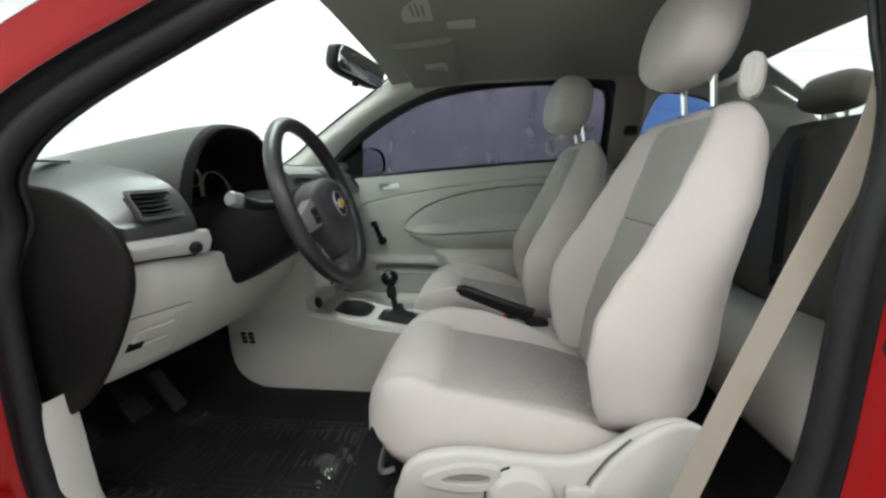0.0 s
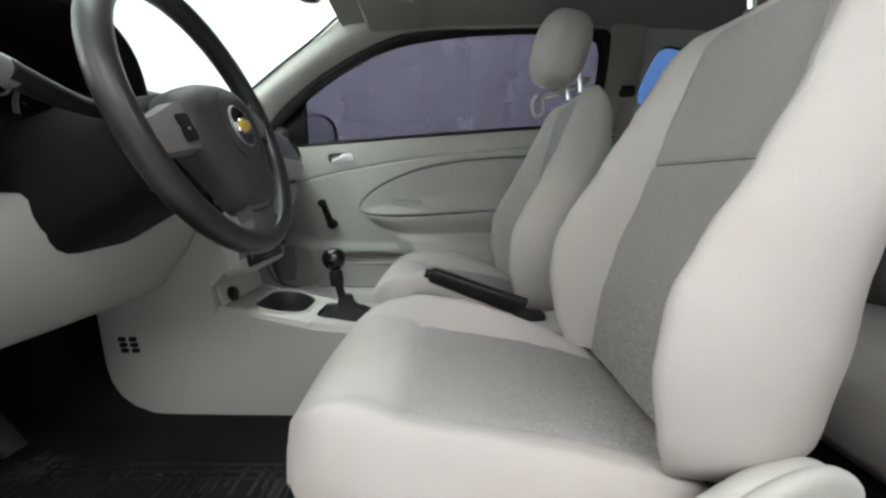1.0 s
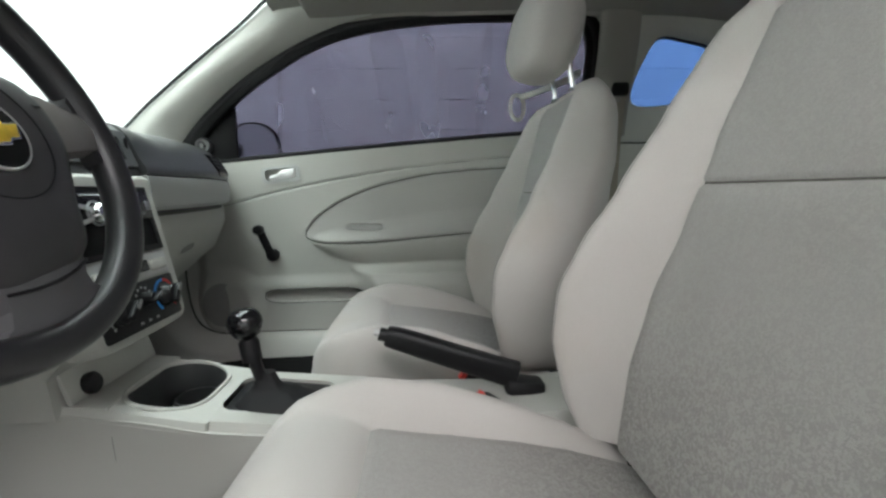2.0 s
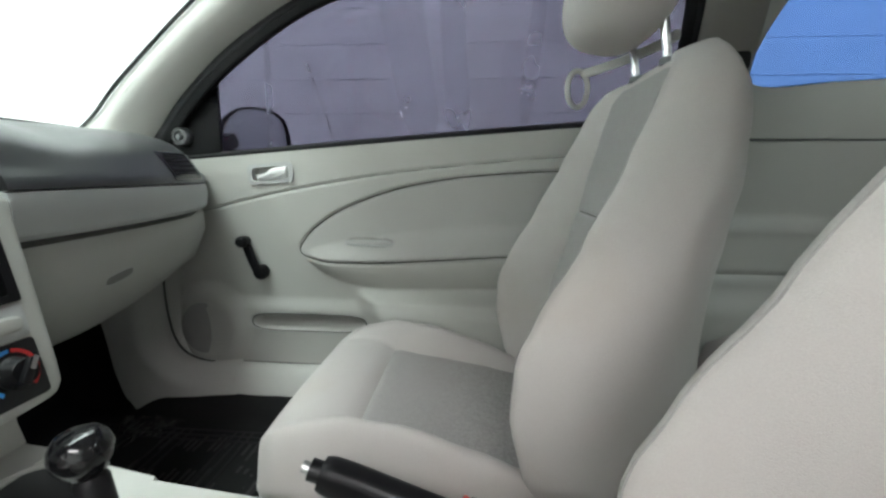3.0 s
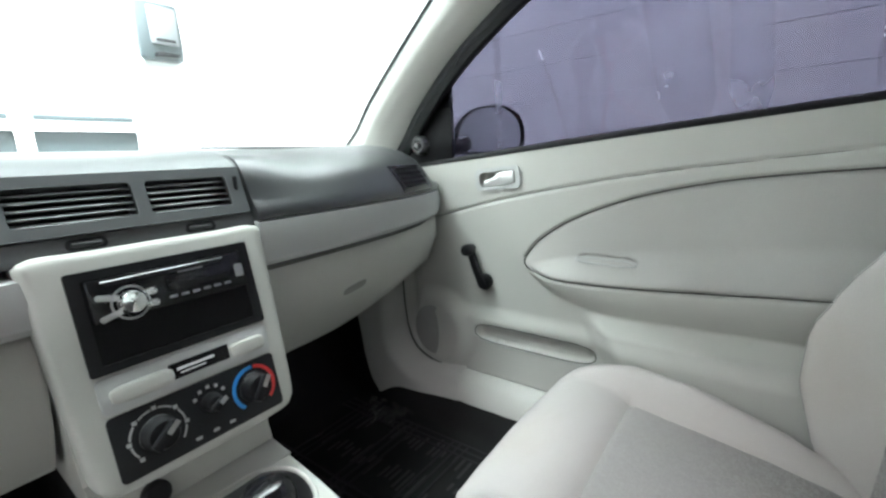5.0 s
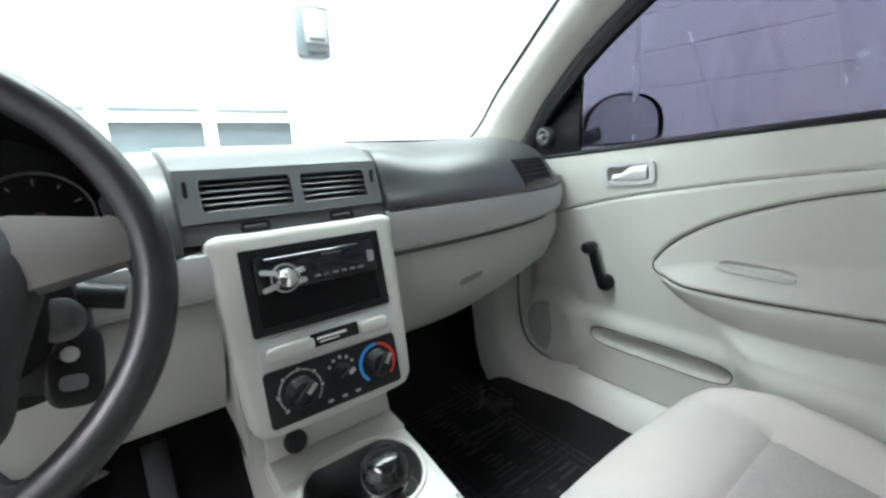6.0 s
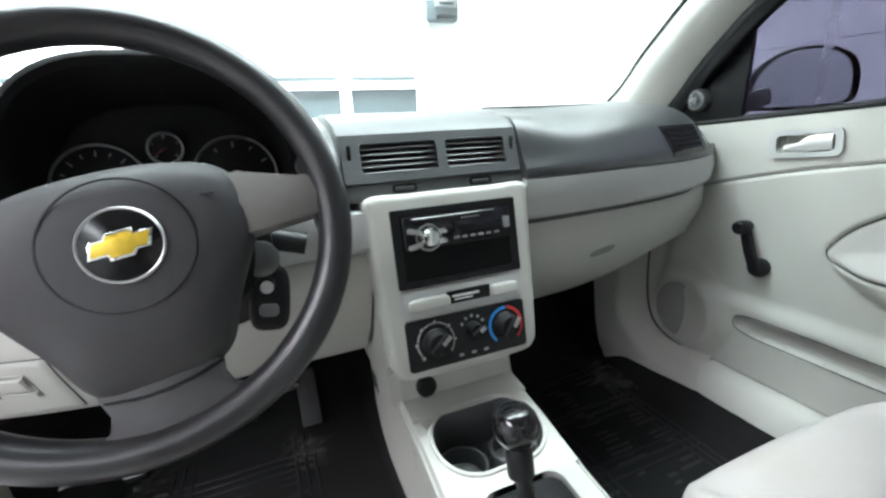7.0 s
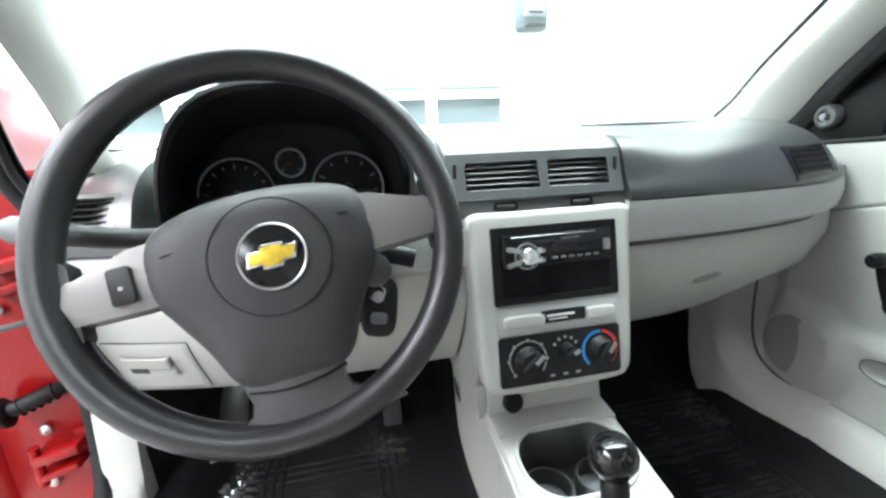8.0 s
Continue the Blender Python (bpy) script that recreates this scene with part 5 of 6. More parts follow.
part("emblem_bar", slab([(x * 0.95, y * 0.88) for x, y in em_out], 0.003, 0.0012, EM @ pose(0, 0, 0.0042)), GOLD, hub, "plain gold emblem shape")
for hx, hy, hr in ((-0.068, 0.006, 5), (0.074, 0.006, -5), (0.004, -0.098, 0)):
    part("horn_mark", rbox(0.016, 0.0022, 0.0015, 0.0006, WH @ pose(hx, hy, 0.0275 if hy > 0 else 0.0245, 0, 0, hr), 1), BLACK, hub)
for sgn in (1, -1):
    sp = loft([[(sgn * x, y0, z - 0.012), (sgn * x, y1, z - 0.012), (sgn * x, y1 - 0.003, z + 0.004), (sgn * x, (y0 + y1) / 2, z + 0.009), (sgn * x, y0 + 0.003, z + 0.004)] for x, y0, y1, z in
               ((0.080, -0.036, 0.026, 0.010), (0.104, -0.036, 0.024, 0.011), (0.130, -0.035, 0.016, 0.008), (0.152, -0.034, 0.010, 0.003), (0.166, -0.036, 0.012, 0.0))], True, True, WH)
    spoke = part("side_spoke", sp, SILVER, wheel, "silver-grey side spoke", angle=45)
    part("spoke_root", loft([[(sgn * x, y0, -0.014), (sgn * x, y1, -0.014), (sgn * x, y1, 0.006), (sgn * x, y0, 0.006)] for x, y0, y1 in ((0.154, -0.044, 0.020), (0.166, -0.056, 0.032), (0.178, -0.062, 0.038))], True, True, WH), LEATHER, spoke, angle=60)
    if sgn < 0:
        part("cruise_switch", slab(rrect(0.020, 0.032, 0.004), 0.004, 0.001, WH @ pose(-0.111, -0.009, 0.0178, 0, -8, 0)), BLACK, spoke, "dark cruise switch")
        part("switch_mark", rbox(0.004, 0.003, 0.001, 0.0004, WH @ pose(-0.1115, -0.011, 0.0220, 0, -8, 0), 1), DIAL_LIGHT, spoke)
low = loft([[(-w, y, -0.012), (-w * 0.98, y, z), (-w * 0.3, y, z + 0.006), (w * 0.3, y, z + 0.006), (w * 0.98, y, z), (w, y, -0.012)] for y, w, z in
            ((-0.110, 0.046, 0.010), (-0.126, 0.043, 0.012), (-0.138, 0.041, 0.008), (-0.149, 0.045, 0.005), (-0.158, 0.060, 0.003), (-0.166, 0.084, 0.0), (-0.176, 0.092, -0.004))], True, True, WH)
part("lower_spoke", low, SPOKE_GREY, wheel, "wide mid grey lower spoke", angle=25)
part("hub_seam", tube([Vector(p) for p in ((-0.040, -0.1265, 0.0115), (-0.02, -0.1310, 0.0150), (0.003, -0.1325, 0.0160), (0.025, -0.1310, 0.0150), (0.045, -0.1265, 0.0115))], 0.0016, 6, m=WH), BLACK, hub)

# column, stalks, ignition key
column = thing("steering_column", (-0.1, -0.36, 0.83), "black steering column shroud with stalks", "steering column")
ax = WH.to_3x3() @ Vector((0, 0, 1))
c0 = WH.translation
rings = []
for d, w, h, dz in ((-0.012, 0.060, 0.050, -0.012), (-0.045, 0.085, 0.064, -0.024), (-0.09, 0.098, 0.075, -0.026), (-0.15, 0.105, 0.092, -0.022), (-0.24, 0.11, 0.10, -0.03)):
    c = c0 + ax * d
    rings.append([(c.x - 0.35 * y * 0, c.y + x, c.z + dz + y) for x, y in rrect(2 * w, 2 * h, min(w, h) * 0.75, 6)])
part("shroud", loft(rings), SHROUD, column, "black shroud", angle=60)
part("column_gap", rbox(0.11, 0.31, 0.24, 0.03, pose(-0.195, -0.38, 0.845, 0, 6)), SHROUD, column)
part("turn_stalk", sweep(smooth_line([(0.01, -0.45, 0.955), (0.012, -0.51, 0.957), (0.015, -0.585, 0.972)], 5), lambda k: disc(0.010 + 0.006 * ease(k, 0.3, 0.9), 12, 0.009 + 0.003 * k), up=(0, 0, 1)), BLACK, column, "black turn signal stalk")
part("stalk_tip", lathe([(0, 0), (0.0135, 0), (0.0135, 0.026), (0.010, 0.032), (0, 0.033)], 16, along((0.0145, -0.575, 0.970), (0.016, -0.64, 0.982))), GREY_BOX, column, "grey stalk end")
part("wiper_stalk", tube(smooth_line([(-0.005, -0.285, 0.925), (0.0, -0.25, 0.915), (0.004, -0.215, 0.905)], 5), 0.0125, 12), BLACK, column, "black wiper stalk")
part("lock_housing", rbox(0.085, 0.065, 0.11, 0.018, pose(-0.022, -0.278, 0.885)), BLACK, column)
part("lock_face", lathe([(0, 0), (0.019, 0), (0.019, 0.006), (0.013, 0.010), (0, 0.010)], 24, along((0.020, -0.264, 0.900), (0.15, -0.25, 0.915))), PAD, column, "dark ignition lock")
key = thing("ignition_key", (0.045, -0.258, 0.84), "ignition key with a dark fob hanging in the lock", "key")
part("blade", rbox(0.03, 0.004, 0.012, 0.001, pose(0.040, -0.262, 0.900)), STEEL, key)
part("key_head", rbox(0.022, 0.010, 0.030, 0.005, pose(0.056, -0.261, 0.900, 0, 0, 10)), BLACK, key)
part("ring", ring_lathe([(0.0085, -0.0008), (0.0100, -0.0008), (0.0100, 0.0008), (0.0085, 0.0008)], 24, frame_of((0.070, -0.260, 0.892), (0, 1, 0.2), (0.1, 0, 1))), CHROME, key, "chrome key ring")
FB = frame_of((0.064, -0.258, 0.872), (0.1, 1, -0.12), (-0.2, 0.12, 1))
part("fob", pillow(0.043, 0.072, 0.017, 0.55, 12, FB), BLACK, key, "dark remote fob")
part("fob_button", lathe([(0, 0), (0.0075, 0), (0.0065, 0.003), (0, 0.0035)], 20, FB @ pose(-0.002, 0.013, 0.007)), STEEL, key, "round silver fob button")
part("fob_button", slab(rrect(0.020, 0.014, 0.005), 0.003, 0.001, FB @ pose(0.0, -0.012, 0.0072)), GREY_BOX, key)

nudge([column], (-0.008, 0.0135, 0.007))
nudge([key], (-0.055, 0.010, -0.012))

# pedals
for py, pw, px, pz, ph, nm in ((-0.50, 0.062, -0.43, 0.45, 0.06, "clutch_pedal"), (-0.36, 0.066, -0.43, 0.45, 0.06, "brake_pedal"), (-0.215, 0.045, -0.46, 0.42, 0.13, "accelerator_pedal")):
    pd = thing(nm, (px - 0.02, py, 0.36), ("dark grey " if pw < 0.05 else "black rubber ") + nm.replace("_", " ") + " in the dark footwell", "pedal", "pedals")
    part("pad", rbox(0.014, pw, ph, 0.004, pose(px, py, pz, 0, -35)), HUB if pw < 0.05 else RUBBER, pd, "dark grey pedal plate" if pw < 0.05 else "ribbed rubber pad")
    part("arm", tube(smooth_line([(px - 0.012, py, pz), (px - 0.09, py + 0.01, pz + 0.10), (px - 0.12, py + 0.01, pz + 0.30)], 5), 0.008, 8, up=(0, 1, 0)), BLACK, pd, "steel arm")
    for i in range(0 if pw < 0.05 else 3):
        part("rib", rbox(0.004, pw * 0.9, 0.006, 0.001, pose(px + 0.006, py, pz, 0, -35) @ pose(0.005, 0, (i - 1) * ph / 3.4)), BLACK, pd)

# ---- seats ----
Z_BACK = sorted(set([round(z, 4) for z in steps(0.545, 1.10, 24)] + [0.899, 0.903, 0.906, 0.909, 0.913, 1.11, 1.118, 1.125, 1.131, 1.136, 1.139, 1.14]))
T_BOLSTER = [(0.545, 0.645), (0.6, 0.6242), (0.68, 0.61), (0.76, 0.618), (0.82, 0.648), (0.9, 0.699), (1.0, 0.754), (1.06, 0.785), (1.1, 0.806), (1.125, 0.825), (1.14, 0.862)]
T_INSERT = [(0.545, 0.688), (0.65, 0.7), (0.75, 0.7265), (0.85, 0.762), (0.95, 0.7908), (1.05, 0.8166), (1.1, 0.832), (1.125, 0.845), (1.14, 0.866)]
T_REAR = [(0.545, 0.832), (0.6, 0.865), (0.7, 0.887), (0.85, 0.891), (1.0, 0.908), (1.05, 0.912), (1.08, 0.908), (1.105, 0.894), (1.125, 0.88), (1.135, 0.875), (1.14, 0.868)]
T_HALF = [(0.545, 0.2214), (0.6, 0.2506), (0.7, 0.2624), (0.85, 0.2624), (0.95, 0.2549), (1.02, 0.2398), (1.07, 0.226), (1.1, 0.213), (1.12, 0.195), (1.133, 0.168), (1.14, 0.13)]
T_INSERT_HALF = [(0.545, 0.1702), (0.75, 0.1732), (0.95, 0.1547), (1.1, 0.1259), (1.14, 0.0619)]
US = steps(-1, 1, 48)


def back_front(u, z):
    w, wi = lerp_table(z, T_HALF), lerp_table(z, T_INSERT_HALF)
    ai = wi / w
    s = abs(u)
    a = ai * s / 0.5 if s <= 0.5 else ai + (1 - ai) * (s - 0.5) / 0.5
    xi, xb = lerp_table(z, T_INSERT), lerp_table(z, T_BOLSTER)
    if s <= 0.5:
        x = xi - 0.006 * (s / 0.5) ** 3 + 0.005 * bump(s, 0.5, 0.02) + 0.005 * bump(z, 0.906, 0.004) - 0.004 * (1 - (s / 0.5) ** 2)
    else:
        t = (s - 0.5) / 0.5
        peak = 0.62
        x = xi + (xb - xi) * ease(t, -0.12, peak) + 0.005 * bump(s, 0.5, 0.02) if t < peak else xb + min(0.085, 0.5 * (lerp_table(z, T_REAR) - xb)) * ((t - peak) / (1 - peak)) ** 2.4
    return (x, math.copysign(a * w, u), z)


def back_ring(z):
    front = [back_front(u, z) for u in US]
    w, xr = lerp_table(z, T_HALF), lerp_table(z, T_REAR)
    xs = front[-1][0]
    rear = []
    for i in range(1, 24):
        a = math.pi * i / 24
        c, q = math.cos(a), math.sin(a)
        rear.append((xs + (xr - xs) * abs(q) ** 0.78, w * math.copysign(abs(c) ** 0.8, c), z))
    return front + rear


X_CUSH = [0.205, 0.209, 0.215, 0.224, 0.236, 0.25, 0.265, 0.282, 0.30, 0.32, 0.34, 0.355, 0.362, 0.366, 0.370, 0.378] + steps(0.40, 0.72, 14)
C_MID = [(0.205, 0.545), (0.215, 0.573), (0.235, 0.597), (0.265, 0.612), (0.3, 0.617), (0.34, 0.609), (0.366, 0.596), (0.45, 0.583), (0.55, 0.568), (0.62, 0.553), (0.68, 0.536), (0.72, 0.522)]
C_BOL = [(0.205, 0.545), (0.215, 0.571), (0.235, 0.598), (0.265, 0.621), (0.3, 0.635), (0.36, 0.646), (0.45, 0.636), (0.55, 0.604), (0.62, 0.575), (0.68, 0.547), (0.72, 0.527)]
C_LOW = [(0.205, 0.532), (0.215, 0.512), (0.235, 0.49), (0.265, 0.465), (0.31, 0.445), (0.72, 0.44)]
C_HALF = [(0.205, 0.14), (0.215, 0.168), (0.235, 0.195), (0.27, 0.216), (0.32, 0.227), (0.72, 0.227)]


def cushion_top(u, x, worn_or_grazed=0):
    """The cushion's upper face; worn: the side, -1 or 1, whose bolster is sat flat."""
    w = lerp_table(x, C_HALF)
    ai = 0.165 / w if w > 0.2 else 0.70
    s = abs(u)
    a = ai * s / 0.5 if s <= 0.5 else ai + (1 - ai) * (s - 0.5) / 0.5
    zm, zb = lerp_table(x, C_MID), lerp_table(x, C_BOL)
    if u * worn_or_grazed > 0:
        zb = zm + (zb - zm) * (0.12 + 0.5 * (1 - ease(x, 0.25, 0.36)))
    inside = ease(x, 0.35, 0.37)
    if s <= 0.5:
        z = zm - 0.005 * bump(s, 0.5, 0.02) * inside - 0.005 * bump(x, 0.366, 0.005) + 0.004 * (1 - (s / 0.5) ** 2)
    else:
        t = (s - 0.5) / 0.5
        z = zm + (zb - zm) * ease(t, -0.1, 0.45) - 0.005 * bump(s, 0.5, 0.02) * inside
        z += 0.004 * noise.noise((x * 26 + u * 4, u * 9, 2.5)) * ease(t, 0.3, 0.8) * ease(x, 0.36, 0.46)
        if t > 0.55:
            z = z - 0.075 * ((t - 0.55) / 0.45) ** 2.2
    z += 0.0012 * noise.noise((x * 30, u * 6, 5)) * (1 if s > 0.5 else 0.5)
    return (x, math.copysign(a * w, u), z)


def cushion_ring(x, worn_or_grazed=0):
    top = [cushion_top(u, x, worn_or_grazed) for u in US]
    lo, w = lerp_table(x, C_LOW), lerp_table(x, C_HALF)
    sides = []
    for sgn, edge in ((1, top[-1][2]), (-1, top[0][2])):
        sides.append([(x, sgn * (w * 1.005 + 0.0045 * noise.noise((x * 30 - 9 * t, t * 3, 8)) * ease(x, 0.34, 0.5)), edge + (lo - edge) * t) for t in (0.15, 0.3, 0.45, 0.6, 0.75)])
    return top + sides[0] + [(x, w * b, lo) for b in (0.98, 0.5, -0.5, -0.98)] + sides[1][::-1]


def split(rings, inside):
    """Two meshes from one skin: the faces for which inside(ring, column) holds, and the rest with its end caps."""
    out = []
    for want in (False, True):
        bm = bmesh.new()
        rows = [[bm.verts.new(p) for p in r] for r in rings]
        n = len(rings[0])
        for j in range(len(rings) - 1):
            for i in range(n):
                if inside(j, i) == want:
                    k = (i + 1) % n
                    bm.faces.new((rows[j][i], rows[j][k], rows[j + 1][k], rows[j + 1][i]))
        if not want:
            bm.faces.new(rows[0][::-1])
            bm.faces.new(rows[-1])
        bmesh.ops.delete(bm, geom=[v for v in bm.verts if not v.link_faces], context="VERTS")
        bmesh.ops.recalc_face_normals(bm, faces=bm.faces)
        out.append(bm)
    return out


def front_seat(name, label, yc, dx, dz, back_dx, lean, out, guide_at):
    """A front seat. out: the side of the door, -1 or 1; back_dx: how far back the backrest is set; lean: degrees by which it is more upright."""
    s = thing(name, (0.45 + dx, yc, 0.36), label, "car seat", "front seats")
    base = Matrix.Translation((dx, yc, 0))
    lifted = Matrix.Translation((dx, yc, dz))
    hinge_m = lifted @ Matrix.Translation((0.76 + back_dx, 0, 0.56)) @ pose(0, 0, 0, 0, -lean, 0) @ Matrix.Translation((-0.76, 0, -0.56))

    def moved(bm, m):
        bmesh.ops.transform(bm, matrix=m, verts=bm.verts)
        return bm

    n = len(US)
    mid_col = lambda i: i < n - 1 and abs((US[i] + US[min(i + 1, n - 1)]) / 2) < 0.5
    rest, ins = split([back_ring(z) for z in Z_BACK], lambda j, i: mid_col(i) and Z_BACK[j] < 1.1175)
    back = part("backrest", moved(rest, hinge_m), SEAT_LIGHT, s, "light grey cloth bolsters", angle=75)
    part("back_insert", moved(ins, hinge_m), SEAT_GREY, back, "mid grey cloth insert with a cross seam", angle=75)
    rest, ins = split([cushion_ring(x, -1 if out < 0 else 0) for x in X_CUSH], lambda j, i: mid_col(i) and X_CUSH[j] > 0.3655)
    cush = part("cushion", moved(rest, lifted), SEAT_LIGHT, s, "light grey cloth cushion", angle=75)
    part("cushion_insert", moved(ins, lifted), SEAT_GREY, cush, "mid grey cloth insert", angle=75)
    line = [Vector(back_front(u, 0.906)) + Vector((-0.0004, 0, 0)) for u in steps(-0.49, 0.49, 24)]
    part("cross_seam", moved(tube(line, 0.0013, 6, up=(0, 0, 1)), hinge_m), SEAT_DARK, back, "dark stitched cross seam")
    for sgn in (-1, 1):
        seam = [Vector(back_front(sgn * 0.80, z)) + Vector((0.0003, 0, 0)) for z in steps(0.58, 1.10, 30)]
        part("seam", moved(tube(seam, 0.0011, 6, up=(0, 1, 0)), hinge_m), SEAT_GREY, back)
    hx = -0.040 if out > 0 else -0.016
    head = part("headrest", pillow(0.150 if out > 0 else 0.136, 0.26, 0.195, 0.72, 18, hinge_m @ pose(0.848 + hx * 1.1, 0, 1.266 if out > 0 else 1.282, 0, 14)), SEAT_LIGHT, s, "light grey cloth headrest", angle=80)
    for py in (-0.062, 0.062):
        part("post", moved(tube([(0.872 + hx * 0.5, py, 1.11), (0.866 + hx * 0.6, py, 1.20)], 0.0065, 10, up=(0, 1, 0)), hinge_m), CHROME, head, "bright steel post")
        part("post_guide", lathe([(0, 0), (0.0135, 0), (0.012, 0.008), (0.009, 0.010), (0, 0.010)], 16, hinge_m @ pose(0.872 + hx * 0.5, py, 1.132 + 0.1 * hx)), GREY_BOX, head)
    # belt guide loop on the door side
    gx, gz, turn, rope, wide = guide_at
    guide = part("belt_guide", moved(sweep(smooth_line([(0.895, out * 0.02, 1.188), (0.89, out * 0.07, 1.187), ((0.88 + gx) / 2, out * 0.125, (1.18 + gz) / 2), (gx, out * 0.168, gz)], 5), rrect(0.011, 0.016, 0.004, 3)), hinge_m), TRIM, s, "grey belt guide arm")
    G = hinge_m @ frame_of((gx - 0.010, out * 0.176, gz - 0.026), (1, turn * out, 0), (0.1, 0, 1))
    part("guide_ring", tube([(wide * math.cos(a), (0.034 if rope < 0.01 else 0.026) * math.sin(a), 0) for a in (2 * math.pi * i / 28 for i in range(28))], rope, 8, True, (0, 0, 1), G), TRIM, guide)
    # plastic side shield and its levers
    sh = smooth_line([(0.30, 0.40, 0), (0.292, 0.46, 0), (0.325, 0.508, 0), (0.42, 0.528, 0), (0.52, 0.522, 0), (0.60, 0.522, 0), (0.66, 0.545, 0), (0.73, 0.592, 0), (0.785, 0.605, 0), (0.812, 0.585, 0), (0.80, 0.52, 0), (0.775, 0.44, 0), (0.70, 0.395, 0), (0.5, 0.385, 0)], 5, True)
    side = base @ frame_of((0, out * 0.236, 0), (1, 0, 0), (0, 0, 1))
    flip = -1 if out > 0 else 1
    sh_bm = slab([(p.x, p.y) for p in sh][::-1], 0.03, 0.011, side @ pose(0, 0, 0 if out < 0 else -0.03), 3)
    shield = part("side_shield", sh_bm, TRIM, s, "light grey plastic side shield")
    o = 0.03 * flip
    F = side @ pose(0, 0, o)
    tri_o = smooth_line([(0.335, 0.478, 0), (0.40, 0.508, 0), (0.47, 0.507, 0), (0.475, 0.48, 0), (0.44, 0.462, 0), (0.38, 0.462, 0)], 4, True)
    tri_i = smooth_line([(0.372, 0.482, 0), (0.41, 0.496, 0), (0.455, 0.495, 0), (0.458, 0.482, 0), (0.43, 0.474, 0), (0.39, 0.474, 0)], 4, True)
    part("recline_lever", loft([[(p.x, p.y, 0) for p in tri_o], [(p.x, p.y, 0.014 * flip) for p in tri_o], [(p.x, p.y, 0.014 * flip) for p in tri_i], [(p.x, p.y, 0.001 * flip) for p in tri_i]], True, False, F), TRIM, shield, "light grey recline lever", angle=40)
    # darker plate paints the shade inside the lever's loop
    part("lever_shade", slab([(p.x, p.y) for p in tri_i], 0.0012, 0, F @ pose(0, 0, 0.0 if flip > 0 else -0.0012)), JOINT_SHADE, shield)
    part("height_knob", lathe([(0, -0.004), (0.062, -0.004), (0.062, 0.012), (0.052, 0.024), (0.02, 0.028), (0, 0.028)], 32, F @ pose(0.515, 0.445, 0, 0 if flip > 0 else 180)), TRIM, shield, "round light grey knob")
    part("shield_button", slab(rrect(0.075, 0.036, 0.006), 0.016, 0.004, F @ pose(0.628, 0.462, 0 if flip > 0 else -0.016)), TRIM, shield)
    cover = smooth_line([(0.618, 0.43, 0), (0.645, 0.50, 0), (0.69, 0.560, 0), (0.745, 0.600, 0), (0.792, 0.612, 0), (0.820, 0.588, 0), (0.812, 0.52, 0), (0.785, 0.445, 0), (0.70, 0.405, 0)], 5, True)
    part("recliner_cover", slab([(p.x, p.y) for p in cover][::-1], 0.022, 0.010, F @ pose(0, 0, -0.006 if flip > 0 else -0.016), 3), TRIM, shield, "rounded light grey recliner cover")
    part("cover_joint", tube([(x, y, 0.0006 * flip) for x, y in ((0.612, 0.405), (0.620, 0.450), (0.636, 0.492), (0.664, 0.534), (0.700, 0.572))], 0.0022, 6, m=F), SEAM, shield)
    part("knob_joint", tube([(0.515 + 0.0635 * math.cos(a), 0.445 + 0.0635 * math.sin(a), 0.0008 * flip) for a in steps(1.9, 3.6, 12)], 0.0024, 6, m=F), BLACK, shield)
    # runners
    for ry in (-0.19, 0.19):
        part("rail", rbox(0.50, 0.045, 0.04, 0.006, base @ pose(0.50, ry, 0.356)), BLACK, s, "black seat rail")
    part("seat_base", rbox(0.42, 0.40, 0.075, 0.02, base @ pose(0.50, 0, 0.41)), BLACK, s, "black steel seat base")
    part("slide_bar", tube(smooth_line([(0.26, -0.15, 0.40), (0.225, -0.13, 0.392), (0.222, 0.13, 0.392), (0.26, 0.15, 0.40)], 5), 0.007, 8, m=base), STEEL, s, "steel slide bar")
    return s


front_seat("bucket_seat", "light and mid grey cloth driver's seat with plastic side shield", -0.310, -0.014, 0.010, 0.019, 0.0, -1, (0.872, 1.198, 0.6, 0.0135, 0.006))
front_seat("bucket_seat", "light and mid grey cloth passenger seat beside the closed door", 0.368, -0.025, -0.003, -0.016, 3.0, 1, (0.788, 1.168, 0.25, 0.0055, 0.021))

# rear bench
rear_seat = thing("bench_seat", (1.4, 0, 0.4), "dark grey cloth rear bench seat with light cushion edge", "car seat")
rows = []
for y in steps(-0.60, 0.60, 36):
    a = abs(y)
    dip = 0.018 * bump(a, 0.30, 0.14) - 0.006 * bump(a, 0.0, 0.02)
    e = 0.05 * ease(a, 0.52, 0.60)
    rows.append([(x + e * 0.6, y, z - e * 0.5) for x, z in ((1.40 + dip, 0.62), (1.43 + dip, 0.72), (1.475 + dip, 0.86), (1.525 + dip, 1.02), (1.562 + dip, 1.15), (1.588, 1.205), (1.63, 1.215), (1.67, 1.18), (1.67, 0.55), (1.45, 0.55))])
part("backrest", loft(rows), SEAT_DARK, rear_seat, "dark grey cloth backrest", angle=60)
rows = []
for y in steps(-0.61, 0.61, 36):
    a = abs(y)
    dip = 0.02 * bump(a, 0.30, 0.15) - 0.004 * bump(a, 0, 0.02)
    rows.append([(x, y, z - dip * (1 if 0.58 < z else 0)) for x, z in ((1.06, 0.44), (1.025, 0.48), (1.02, 0.55), (1.04, 0.60), (1.10, 0.628), (1.2, 0.63), (1.35, 0.612), (1.46, 0.60), (1.48, 0.44))])
